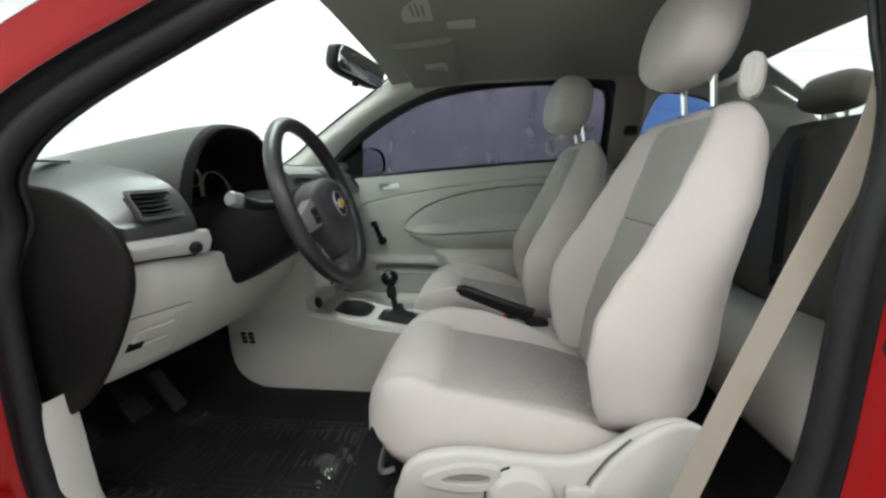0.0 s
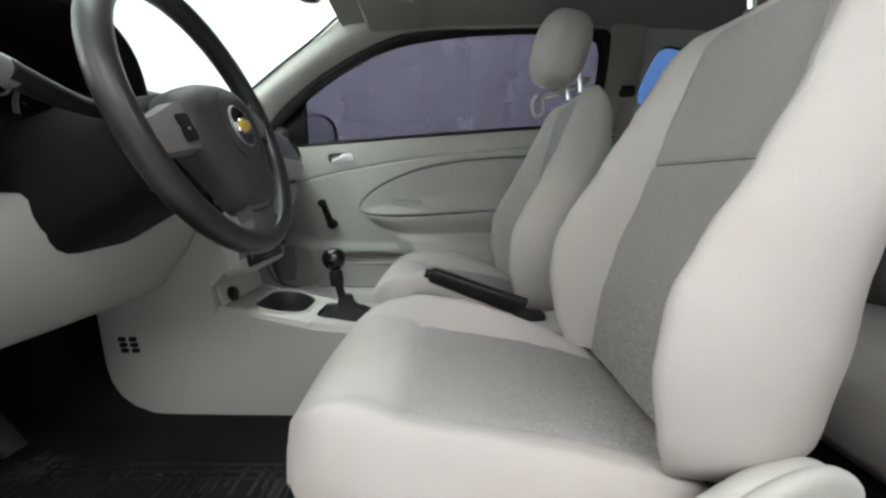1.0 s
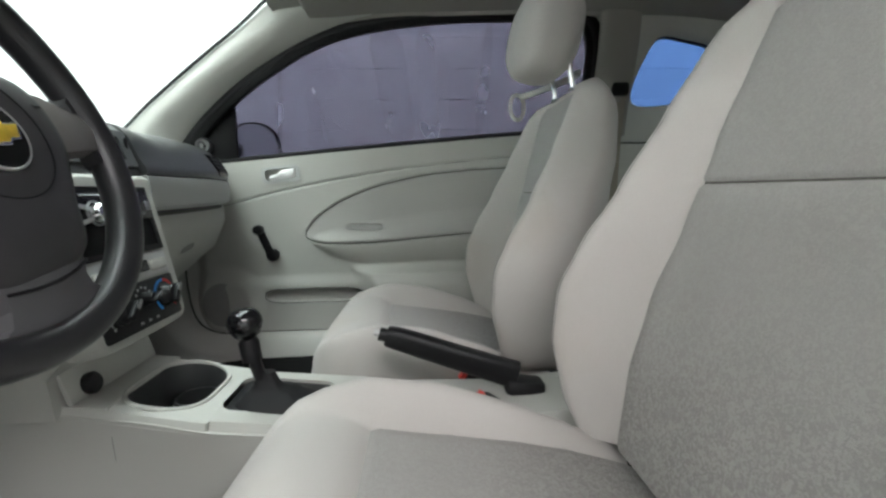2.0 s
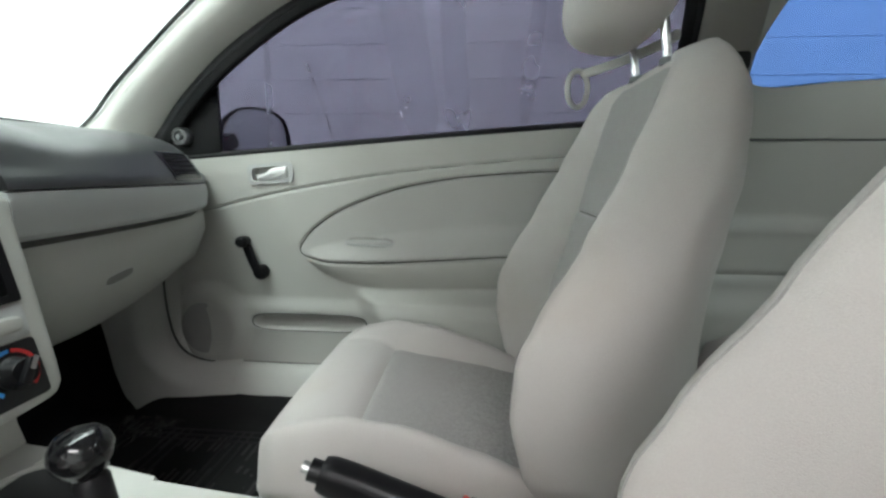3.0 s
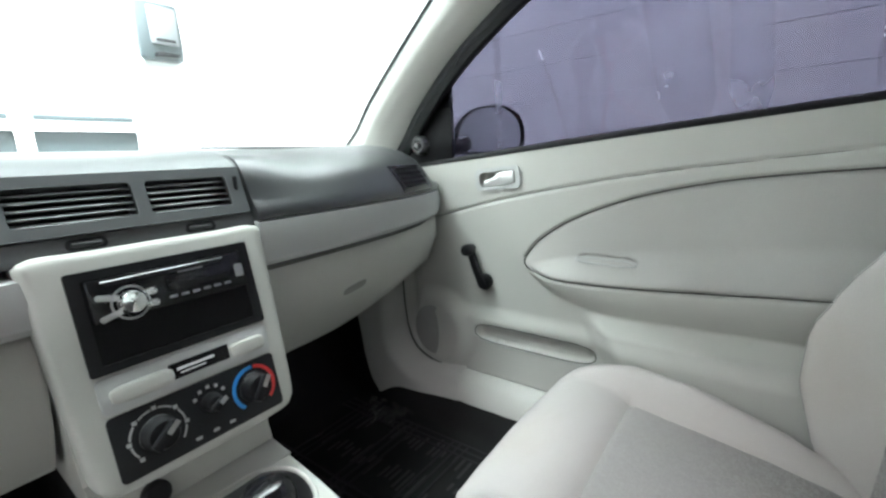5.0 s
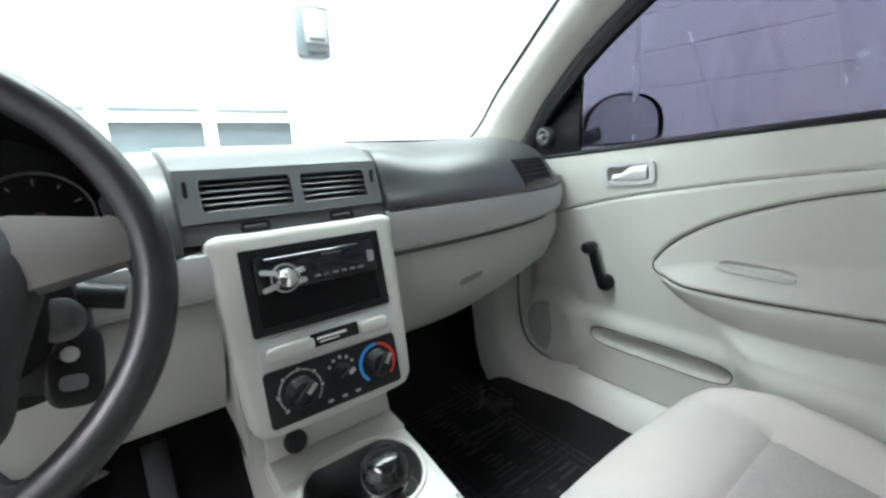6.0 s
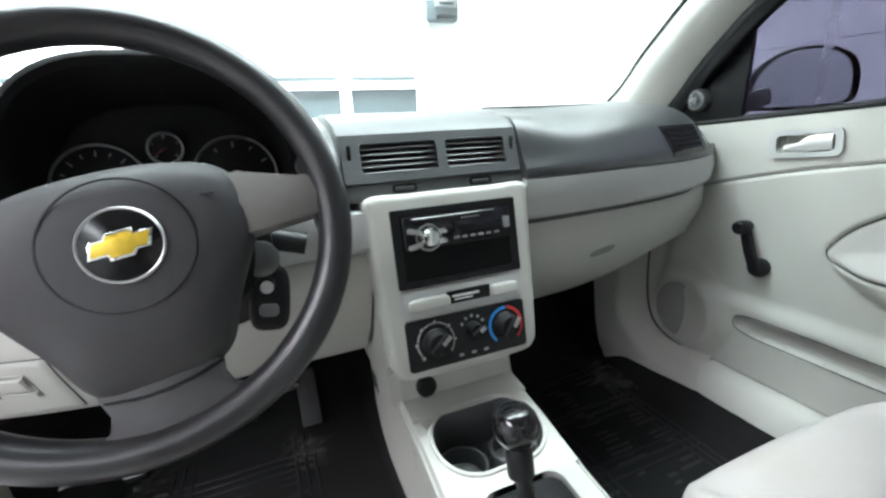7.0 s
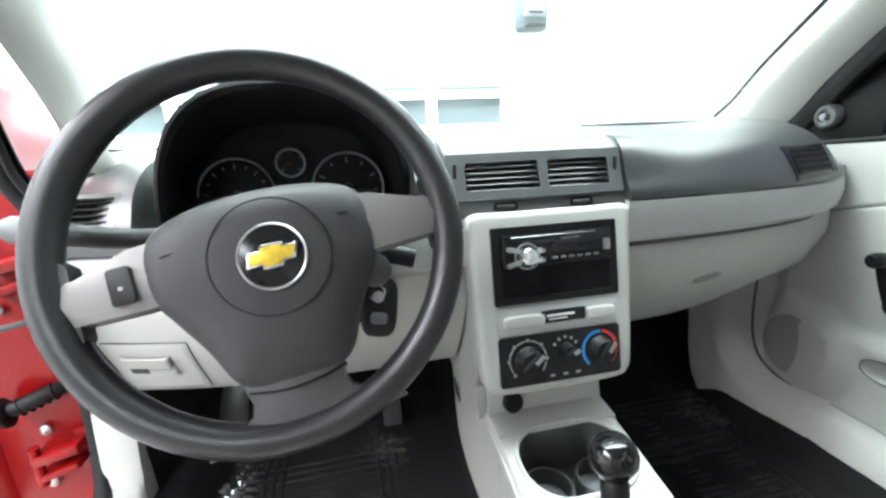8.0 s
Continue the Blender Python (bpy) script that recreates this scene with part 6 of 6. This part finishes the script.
part("cushion", loft(rows), SEAT_LIGHT, rear_seat, "light grey cloth cushion", angle=60)
for hy in (-0.335, 0.355):
    hd = part("headrest", pillow(0.11, 0.25, 0.125, 0.6, 16, pose(1.61, hy, 1.295, 0, 16)), SEAT_DARK, rear_seat, "dark grey cloth headrest", angle=80)
    for py in (-0.05, 0.05):
        part("post", tube([(1.622, hy + py, 1.19), (1.617, hy + py, 1.25)], 0.0065, 8, up=(0, 1, 0)), CHROME, hd)


# ---- belts ----
def strap(points, width, face=(0, 1, 0)):
    pts = smooth_line(points, 8)
    return sweep(pts, [(-width / 2, -0.0008), (width / 2, -0.0008), (width / 2, 0.0008), (-width / 2, 0.0008)], up=face)


belt = thing("driver_seat_belt", (0.74, -0.655, 0.45), "beige webbing seat belt hanging across the open doorway", "seat belt", "seat belts")
part("webbing", strap([(0.955, -0.630, 1.20), (0.935, -0.650, 1.09), (0.850, -0.662, 0.87), (0.785, -0.665, 0.69), (0.728, -0.662, 0.50)], 0.036, (0.25, 1, 0)), BELT, belt, "beige webbing", angle=80)
part("anchor", rbox(0.085, 0.03, 0.06, 0.012, pose(0.735, -0.664, 0.485, 0, -20)), TRIM, belt, "light grey anchor cover")
part("upper_loop", rbox(0.03, 0.035, 0.075, 0.012, pose(0.962, -0.624, 1.235, 0, -18)), BLACK, belt, "black belt loop")
belt2 = thing("passenger_seat_belt", (1.03, 0.62, 0.5), "grey webbing seat belt against the pillar", "seat belt", "seat belts")
part("webbing", strap([(1.035, 0.625, 1.20), (1.03, 0.640, 1.05), (1.02, 0.640, 0.8), (1.0, 0.63, 0.5)], 0.047, (0, 1, 0)), BELT, belt2, angle=80)
part("upper_loop", rbox(0.055, 0.028, 0.04, 0.010, pose(1.035, 0.622, 1.205, 0, 0, 0)), BLACK, belt2, "black belt loop")
belt3 = thing("rear_seat_belt", (1.45, 0.1, 0.6), "dark webbing rear seat belt lying on the backrest", "seat belt", "seat belts")
part("webbing", strap([(1.56, 0.42, 1.15), (1.50, 0.36, 1.04), (1.44, 0.27, 0.86), (1.395, 0.20, 0.66)], 0.045, (-1, 0, 0.3)), BLACK, belt3, angle=80)
part("buckle", rbox(0.03, 0.07, 0.055, 0.008, pose(1.41, 0.205, 0.70, 0, -15)), BLACK, belt3)

# ---- passenger door ----
door = thing("passenger_door", (0.35, 0.70, 0.47), "closed passenger door with light grey trim panel and black window frame", "car door")


def lerp_line(x, pts):
    if x <= pts[0][0]:
        return pts[0][1]
    for (a, u), (b, v) in zip(pts, pts[1:]):
        if x <= b:
            return u + (v - u) * (x - a) / (b - a)
    return pts[-1][1]


def fine(pts):
    return [(p.x, p.y) for p in smooth_line([(a, b, 0) for a, b in pts], 8)]


BELT_LINE = fine([(-0.32, 0.998), (-0.16, 1.010), (0.25, 1.046), (0.73, 1.083), (1.02, 1.098)])
GROOVE = fine([(-0.32, 0.848), (-0.171, 0.878), (0.019, 0.924), (0.294, 0.972), (0.548, 1.000), (0.72, 1.014), (1.02, 1.03)])
EYE_UP = fine([(0.070, 0.782), (0.078, 0.803), (0.10, 0.830), (0.135, 0.857), (0.186, 0.887), (0.294, 0.929), (0.424, 0.958), (0.548, 0.972), (0.70, 0.981), (1.02, 0.99)])
EYE_LOW = fine([(0.070, 0.778), (0.085, 0.764), (0.12, 0.757), (0.20, 0.755), (0.288, 0.757), (0.419, 0.766), (0.576, 0.778), (0.8, 0.79), (1.02, 0.80)])
ARM_LOW = fine([(0.075, 0.765), (0.098, 0.745), (0.15, 0.712), (0.218, 0.692), (0.298, 0.683), (0.5, 0.69), (1.02, 0.70)])


def door_y(x, z):
    y = 0.684 + 0.004 * ease(z, 0.95, 1.08)
    top, low, arm = lerp_line(x, EYE_UP), lerp_line(x, EYE_LOW), lerp_line(x, ARM_LOW)
    tip = ease(x, 0.068, 0.16)
    if x > 0.068:
        if z >= low:
            k = (z - low) / max(0.02, top - low)
            y -= 0.036 * tip * (1 - ease(k, 0.0, 0.42)) * (1 if k < 1 else 0)
            if k < 1:
                y += 0.004 * ease(k, 0.2, 1.0)
        elif z >= arm:
            k = (low - z) / max(0.01, low - arm)
            y -= 0.030 * tip * (1 - k * k)
        y += 0.008 * bump(z, low, 0.0035) * ease(x, 0.07, 0.10)
        y += 0.006 * bump(z, top, 0.0038) * ease(x, 0.066, 0.075)
    y += 0.0045 * bump(z, lerp_line(x, GROOVE), 0.0032)
    # swelling behind the pocket, under the armrest
    y -= 0.045 * ease(x + 0.55 * (z - 0.60), 0.235, 0.31) * ease(z, 0.69, 0.655)
    # lower ledge and loudspeaker
    y -= 0.012 * ease(z, 0.66, 0.62) * ease(x, -0.24, -0.10)
    r = math.hypot(x + 0.185, z - 0.572)
    y -= 0.022 * (1 - ease(r, 0.075, 0.125))
    # map pocket
    px, pz = (x - 0.086) / 0.150, (z - 0.590) / 0.0215
    q = (abs(px) ** 6 + abs(pz) ** 2.6)
    y += 0.040 * (1 - ease(q, 0.75, 1.15)) * (0.55 + 0.45 * ease(z, 0.575, 0.605))
    # pull slot in the armrest
    q = (abs((x - 0.252) / 0.060) ** 4 + abs((z - 0.804) / 0.0085) ** 2)
    y += 0.008 * (1 - ease(q, 0.6, 1.2))
    # handle cup
    q = (abs((x - 0.004) / 0.051) ** 5 + abs((z - 0.9715) / 0.0195) ** 4)
    y += 0.022 * (1 - ease(q, 0.6, 1.1))
    # front edge rolls away
    y += 0.03 * ease(-x, 0.235, 0.30)
    return y


dx = steps(-0.30, 1.0, 330)
dv = steps(0, 1, 170)


def door_point(x, v):
    z = 0.478 + (lerp_line(x, BELT_LINE) - 0.478) * v
    return (x, door_y(x, z), z)


def region(x, v):
    z = 0.478 + (lerp_line(x, BELT_LINE) - 0.478) * v
    if x < -0.20 and z < 0.575 and math.hypot(x + 0.20, z - 0.575) > 0.095:
        return "cut"
    if z > lerp_line(x, GROOVE):
        return "upper"
    if x > 0.070 and lerp_line(x, EYE_LOW) < z < lerp_line(x, EYE_UP):
        return "insert"
    return "lower"


for nm, material, lab in (("upper_trim", TRIM, "light grey upper trim"), ("door_insert", DOOR_CLOTH, "light grey padded armrest insert"), ("lower_trim", TRIM, "light grey lower trim with map pocket")):
    want = {"upper_trim": "upper", "door_insert": "insert", "lower_trim": "lower"}[nm]
    part(nm, sheet(door_point, dx, dv, lambda x, v: region(x, v) == want), material, door, lab, angle=80)
part("door_core", rbox(1.30, 0.05, 0.50, 0.01, pose(0.35, 0.765, 0.73)), BLACK, door, "dark door shell behind the trim")
part("sill_gap", rbox(1.26, 0.03, 0.006, 0.001, pose(0.37, 0.692, 0.4765)), SEAM, door)

# dark joints round the insert and under the upper trim
eye = [(x, lerp_line(x, EYE_LOW)) for x in steps(1.0, 0.088, 120)] + [(0.078, 0.767), (0.0705, 0.775), (0.0685, 0.784), (0.0715, 0.794)] + [(x, lerp_line(x, EYE_UP)) for x in steps(0.080, 1.0, 140)]
part("joint", tube([(x, door_y(x, z) - 0.0004, z) for x, z in eye], 0.0016, 6), SEAM, door)
part("joint", tube([(x, door_y(x, lerp_line(x, GROOVE)) - 0.0002, lerp_line(x, GROOVE)) for x in steps(-0.27, 1.0, 150)], 0.0009, 6), SEAM, door)
slot = [(0.252 + 0.061 * math.copysign(abs(math.cos(a)) ** 0.5, math.cos(a)), 0.804 + 0.0058 * math.sin(a)) for a in (2 * math.pi * i / 48 for i in range(48))]
part("slot_edge", tube([(x, min(door_y(x, 0.790), door_y(x, 0.804), door_y(x, 0.818)) - 0.001, z) for x, z in slot], 0.0016, 6, True, up=(0, 1, 0)), TRIM_SATIN, door)
pocket = []
for i in range(72):
    a = 2 * math.pi * i / 72
    c, q = math.cos(a), math.sin(a)
    x, z = 0.086 + 0.152 * math.copysign(abs(c) ** (2 / 6), c), 0.590 + 0.0225 * math.copysign(abs(q) ** (2 / 2.6), q)
    pocket.append((x, door_y(x, z) - 0.0004, z))
# thin dark line along the map pocket's lip
part("pocket_outline", tube(pocket, 0.0013, 6, True), SEAM, door)

# speaker grille
part("speaker_grille", lathe([(0.0, 0.004), (0.034, 0.0035), (0.066, 0.002), (0.076, -0.002), (0.076, -0.006), (0, -0.006)], 40, frame_of((-0.181, 0.660, 0.568), (1, 0, 0), (0, 0, 1))), SPEAKER, door, "round perforated speaker grille")

# inner handle
HB = frame_of((0.004, 0.682, 0.9715), (1, 0, 0.09), (0, 0, 1))
part("handle_bezel", ring_plate(rrect(0.116, 0.050, 0.013), rrect(0.094, 0.032, 0.009), 0.004, HB, 0.010), TRIM_SATIN, door, "grey handle surround", angle=30)
lever = part("door_handle", loft([[(x, y0, z), (x, y1, z), (x, y1, z + 0.006), (x, (y0 + y1) / 2, z + 0.009), (x, y0, z + 0.006)] for x, y0, y1, z in ((-0.034, -0.015, -0.002, -0.004), (-0.01, -0.015, 0.001, -0.002), (0.004, -0.015, 0.011, 0.0), (0.02, -0.014, 0.014, 0.0), (0.043, -0.013, 0.014, -0.002))], True, True, HB), BRIGHT, door, "bright silver pull handle")
# window crank
crank = part("window_crank", lathe([(0, -0.004), (0.019, -0.004), (0.020, 0.010), (0.016, 0.017), (0, 0.019)], 24, frame_of((-0.034, 0.680, 0.722), (1, 0, 0), (0, 0, 1))), BLACK, door, "black window crank")
part("crank_arm", sweep(smooth_line([(-0.032, 0.664, 0.716), (-0.045, 0.660, 0.750), (-0.062, 0.664, 0.790), (-0.066, 0.664, 0.802)], 4), rrect(0.010, 0.024, 0.005, 3), up=(1, 0, 0.4)), BLACK, crank)
part("crank_knob", lathe([(0, -0.005), (0.0125, -0.005), (0.0145, 0.010), (0.014, 0.024), (0.010, 0.029), (0, 0.030)], 20, frame_of((-0.067, 0.668, 0.803), (1, 0, 0), (0, 0, 1))), BLACK, crank)

# window
TOP = smooth_line([(-0.30, 0, 1.03), (-0.18, 0, 1.148), (-0.02, 0, 1.258), (0.19, 0, 1.357), (0.45, 0, 1.402), (0.75, 0, 1.412), (0.905, 0, 1.392), (0.945, 0, 1.345), (0.955, 0, 1.26), (0.955, 0, 1.09)], 8)
frame_pts = [Vector((p.x, side_y(p.z, 0.695, 0.605), p.z)) for p in TOP]
part("window_frame", tube(frame_pts, 0.016, 10, up=(0, 1, 0)), RUBBER, door, "black rubber window frame", angle=80)
part("frame_inner", sweep([p + Vector((0, -0.004, 0)) for p in frame_pts], rrect(0.055, 0.018, 0.006, 3), up=(0, 1, 0)), SHROUD, door, "black painted window frame", angle=60)
part("belt_seal", tube([(x, 0.690, lerp_line(x, BELT_LINE) + 0.003) for x in steps(-0.28, 0.98, 30)], 0.007, 8), RUBBER, door, "thin black belt line seal")
TOP_X = [(p.x, p.z) for p in TOP if p.z > 1.02 and p.x < 0.944] + [(0.952, 1.33)]


def glass_point(x, v):
    lo, hi = lerp_line(x, BELT_LINE) - 0.012, lerp_line(x, TOP_X)
    z = lo + (hi - lo) * v
    return (x, side_y(z, 0.71, 0.615), z)


gb = thick(sheet(glass_point, steps(-0.285, 0.95, 40), steps(0, 1, 12)), 0.004)
edge = smooth_line([(-0.262, 0, 0.87), (-0.298, 0, 0.72), (-0.297, 0, 0.59), (-0.275, 0, 0.515), (-0.225, 0, 0.482), (-0.15, 0, 0.474)], 8)
part("edge_seal", tube([Vector((p.x, 0.6675 + 0.004 * ease(-p.x, 0.2, 0.3), p.z)) for p in edge], 0.0030, 8, up=(0, 1, 0)), SEAM, door, "dark seal at the door's front edge")
# pale streaks down the glass: x at the foot and at the head, foot, head, width at the foot and at the head
for ga, gb1, gz0, gz1, gw, gv in ((0.385, 0.335, 1.045, 1.385, 0.085, 0.10), (0.47, 0.45, 1.05, 1.39, 0.06, 0.05), (-0.005, 0.035, 1.02, 1.27, 0.012, 0.016), (0.168, 0.120, 1.03, 1.22, 0.007, 0.005), (0.135, 0.128, 1.09, 1.125, 0.008, 0.004), (0.62, 0.64, 1.09, 1.38, 0.035, 0.03)):
    rows = []
    for i in range(13):
        t = i / 12
        z = gz0 + (gz1 - gz0) * t
        c, h = ga + (gb1 - ga) * t, (gw + (gv - gw) * t) / 2 * (0.45 + 0.55 * ease(i, 0, 2)) * (0.45 + 0.55 * ease(12 - i, 0, 2))
        rows.append([Vector((c + h * k, side_y(z, 0.71, 0.615) - 0.008, z)) for k in (-1, 0, 1)])
    part("glass_streak", loft(rows, False, False), STREAK, door, "pale streak on the tinted glass")
part("window_pane", gb, SIDE_GLASS, door, "violet tinted wound-up side window", angle=80)
sail = slab([(-0.30, 1.0), (-0.122, 1.012), (-0.120, 1.19), (-0.17, 1.165), (-0.29, 1.045)], 0.012, 0.004, frame_of((0, 0.697, 0), (1, 0, 0), (0, 0, 1)))
part("sail_panel", sail, SHROUD, door, "black mirror sail panel")
SK = frame_of((-0.215, 0.684, 1.058), (1, 0, 0), (0, 0, 1))
part("mirror_knob", lathe([(0, -0.004), (0.024, -0.004), (0.024, 0.012), (0.019, 0.018), (0.014, 0.018), (0.012, 0.012), (0, 0.012)], 24, SK), PAD, door, "round dark mirror adjuster")
part("knob_stem", lathe([(0, 0.010), (0.007, 0.010), (0.006, 0.024), (0, 0.025)], 16, SK), GREY_BOX, door)

# door mirror outside
mir = thing("wing_mirror", (-0.17, 0.88, 1.03), "black wing mirror outside the passenger window", "wing mirror")
MM = frame_of((-0.135, 0.905, 1.098), (0.38, 1, 0), (0, 0, 1))
mo = smooth_line([(-0.130, -0.055, 0), (-0.115, 0.01, 0), (-0.06, 0.052, 0), (0.03, 0.060, 0), (0.095, 0.035, 0), (0.115, -0.02, 0), (0.095, -0.058, 0), (-0.02, -0.066, 0), (-0.10, -0.066, 0)], 5, True)
part("housing", loft([[(p.x * k, p.y * k, z) for p in mo] for k, z in ((0.55, -0.075), (0.86, -0.05), (1.0, -0.015), (1.04, 0.0), (1.02, 0.006), (0.96, 0.004), (0.94, -0.004))], True, True, MM), GLOSS_BLACK, mir, "black housing", angle=60)
part("mirror_glass", slab([(p.x * 0.93, p.y * 0.93) for p in mo], 0.002, 0, MM @ pose(0, 0, -0.003)), MIRROR, mir, "silvered mirror glass", smooth=False)
part("mirror_foot", tube(smooth_line([(-0.19, 0.71, 1.045), (-0.185, 0.78, 1.05), (-0.18, 0.83, 1.06)], 4), 0.025, 10), GLOSS_BLACK, mir)

# ---- overhead things ----
rv = thing("rear_view_mirror", (0.06, 0.0, 1.335), "black rear view mirror on a stem from the windscreen", "mirror")
RM = frame_of((0.072, 0.0, 1.326), (0.36, 1, -0.10), (0.16, 0, 1))
part("shell", pillow(0.232, 0.080, 0.05, 0.5, 14, RM @ pose(0, 0, -0.016)), BLACK, rv, "black shell")
part("mirror_glass", slab(rrect(0.216, 0.064, 0.024), 0.002, 0.0006, RM @ pose(0, 0, 0.0088)), MIRROR, rv, "dark mirror glass")
part("stem", tube(smooth_line([(0.05, 0.0, 1.335), (0.03, 0.0, 1.352), (0.015, 0.0, 1.385)], 4), 0.009, 10, up=(0, 1, 0)), BLACK, rv)
part("tab", rbox(0.012, 0.02, 0.02, 0.004, RM @ pose(0.0, -0.042, -0.01)), BLACK, rv)
for sgn, nm in ((1, "passenger"), (-1, "driver")):
    vz = lambda x, y: roof_z(x, y) - 0.018
    vis = thing("sun_visor", (0.16, sgn * 0.32, 1.41), "grey-beige sun visor folded up under the headliner", "sun visor", "sun visors")
    part("board", loft([[(x + 0.135, y, vz(x + 0.135, y) - dz) for x, y, dz in ring] for ring in
                        [[(u, sgn * 0.325 + 0.225 * k, d) for u, d in ((0.0, 0.0), (0.01, 0.013), (0.075, 0.016), (0.18, 0.015), (0.200, 0.004), (0.19, -0.006), (0.01, -0.006))] for k in (-1, -0.97, -0.5, 0, 0.5, 0.97, 1)]]), LINER, vis, "cloth board", angle=50)
    ly = 0.35 if sgn > 0 else -0.19
    lab = part("warning_label", rbox(0.075, 0.15, 0.0015, 0.0004, pose(0.26, ly, vz(0.26, ly) - 0.0165, 0, -3)), TRIM, vis, "pale printed label")
    for i in range(4):
        part("print", rbox(0.005, 0.08 - 0.012 * (i % 2), 0.0006, 0, pose(0.240 + 0.013 * i, ly, vz(0.26, ly) - 0.0175, 0, -3), 1), GREY_BOX, lab)
dome = thing("dome_lamp", (0.36, 0.0, 1.43), "unlit dome lamp with a pale lens in the headliner", "dome lamp")
part("housing", slab(rrect(0.13, 0.10, 0.02), 0.014, 0.005, pose(0.36, 0.0, roof_z(0.36, 0) - 0.012)), LINER, dome)
part("lens", slab(rrect(0.08, 0.06, 0.01), 0.008, 0.003, pose(0.36, 0.0, roof_z(0.36, 0) - 0.018)), TRIM, dome, "pale ribbed lens")

# ---- floor mats ----
def floor_mat(name, label, x0, x1, y0, y1, seed, crumple):
    rnd = random.Random(seed)
    mt = thing(name, ((x0 + x1) / 2, (y0 + y1) / 2, 0.335), label, "floor mat", "floor mats")

    def zf(x, y):
        return floor_z(x, y) + 0.012

    part("mat_base", thick(sheet(lambda x, y: (x, y, zf(x, y)), steps(x0, x1, 16), steps(y0, y1, 14)), 0.006), MAT_PAPER, mt, "black rubber mat", angle=70)
    for k in range(3):
        inset = 0.035 + 0.022 * k
        pts = [Vector((x, y, zf(x, y) + 0.002)) for x, y in ((x0 + inset, y0 + inset), (x1 - inset, y0 + inset), (x1 - inset, y1 - inset), (x0 + inset, y1 - inset))]
        line = [pts[0].lerp(pts[1], t) for t in steps(0, 0.95, 6)] + [pts[1].lerp(pts[2], t) for t in steps(0, 0.95, 6)] + [pts[2].lerp(pts[3], t) for t in steps(0, 0.95, 6)] + [pts[3].lerp(pts[0], t) for t in steps(0, 0.9, 6)]
        line = [Vector((p.x, p.y, zf(p.x, p.y) + 0.002)) for p in line]
        part("rib", tube(line, 0.0045, 6, True), RUBBER, mt)
    # bands of three ribs along and across the mat
    along_x = [y0 + (y1 - y0) * g + 0.019 * k for g in (0.26, 0.86) for k in (-1, 0, 1)]
    across = [x0 + (x1 - x0) * g + 0.021 * k for g in (0.20, 0.44, 0.68, 0.90) for k in (-1, 0, 1)]
    for y in along_x:
        part("rib", tube([(x, y, zf(x, y) + 0.005) for x in steps(x0 + 0.05, x1 - 0.04, 14)], 0.0055, 6), RUBBER, mt)
    for x in across:
        part("rib", tube([(x, y, zf(x, y) + 0.005) for y in steps(y0 + 0.04, y1 - 0.04, 8)], 0.0055, 6), RUBBER, mt)

    # lines of print on the protective film
    for col, x_lo, x_hi in ((0.22, -0.28, 0.10), (0.50, -0.36, 0.12), (0.78, -0.30, 0.12)):
        x = x_lo
        while x < x_hi:
            y, ln = y0 + (y1 - y0) * col + rnd.uniform(-0.012, 0.012), rnd.choice((0.025, 0.04, 0.06, 0.075))
            part("print", rbox(0.007, ln, 0.001, 0, pose(x, y, zf(x, y) + 0.0080), 1), INK, mt, smooth=False)
            x += rnd.choice((0.014, 0.018, 0.018, 0.034))

    def wrinkle(x, y):
        # mostly flat, heaped up by the sill, by the tunnel and before the seat
        heap = bump(abs(y), 0.56, 0.055) * bump(x, -0.31, 0.09) + 0.6 * bump(abs(y), 0.24, 0.05) * bump(x, -0.39, 0.05) + 0.16 * bump(abs(y), 0.38, 0.10) * bump(x, 0.09, 0.05)
        rough = (0.06 + 1.9 * heap) * crumple
        n1 = abs(noise.noise((x * 22 + y * 8, y * 14, seed))) * 0.014
        n2 = abs(noise.noise((x * 55, y * 24 + x * 20, seed + 3))) * 0.010
        n3 = noise.noise((x * 6, y * 7, seed + 7)) * 0.002
        return (x, y, zf(x, y) + 0.0055 + n3 + (n1 + n2) * rough)

    part("clear_cover", sheet(wrinkle, steps(x0 - 0.02, x1 + 0.01, 230), steps(y0 - 0.01, y1 + 0.01, 150)), FILM if y0 < 0 else FILM_CLEAN, mt, "wrinkled clear plastic cover", smooth=False)


floor_mat("driver_floor_mat", "black ribbed floor mat under wrinkled clear plastic", -0.47, 0.17, -0.585, -0.185, 4, 1.2)
floor_mat("passenger_floor_mat", "black ribbed floor mat under wrinkled clear plastic", -0.47, 0.17, 0.185, 0.585, 9, 0.9)
fr = thing("foot_rest", (-0.42, -0.60, 0.34), "grey plastic foot rest beside the clutch", "foot rest")
part("pad", rbox(0.20, 0.07, 0.03, 0.012, pose(-0.50, -0.585, 0.42, 0, 38)), PAD, fr)
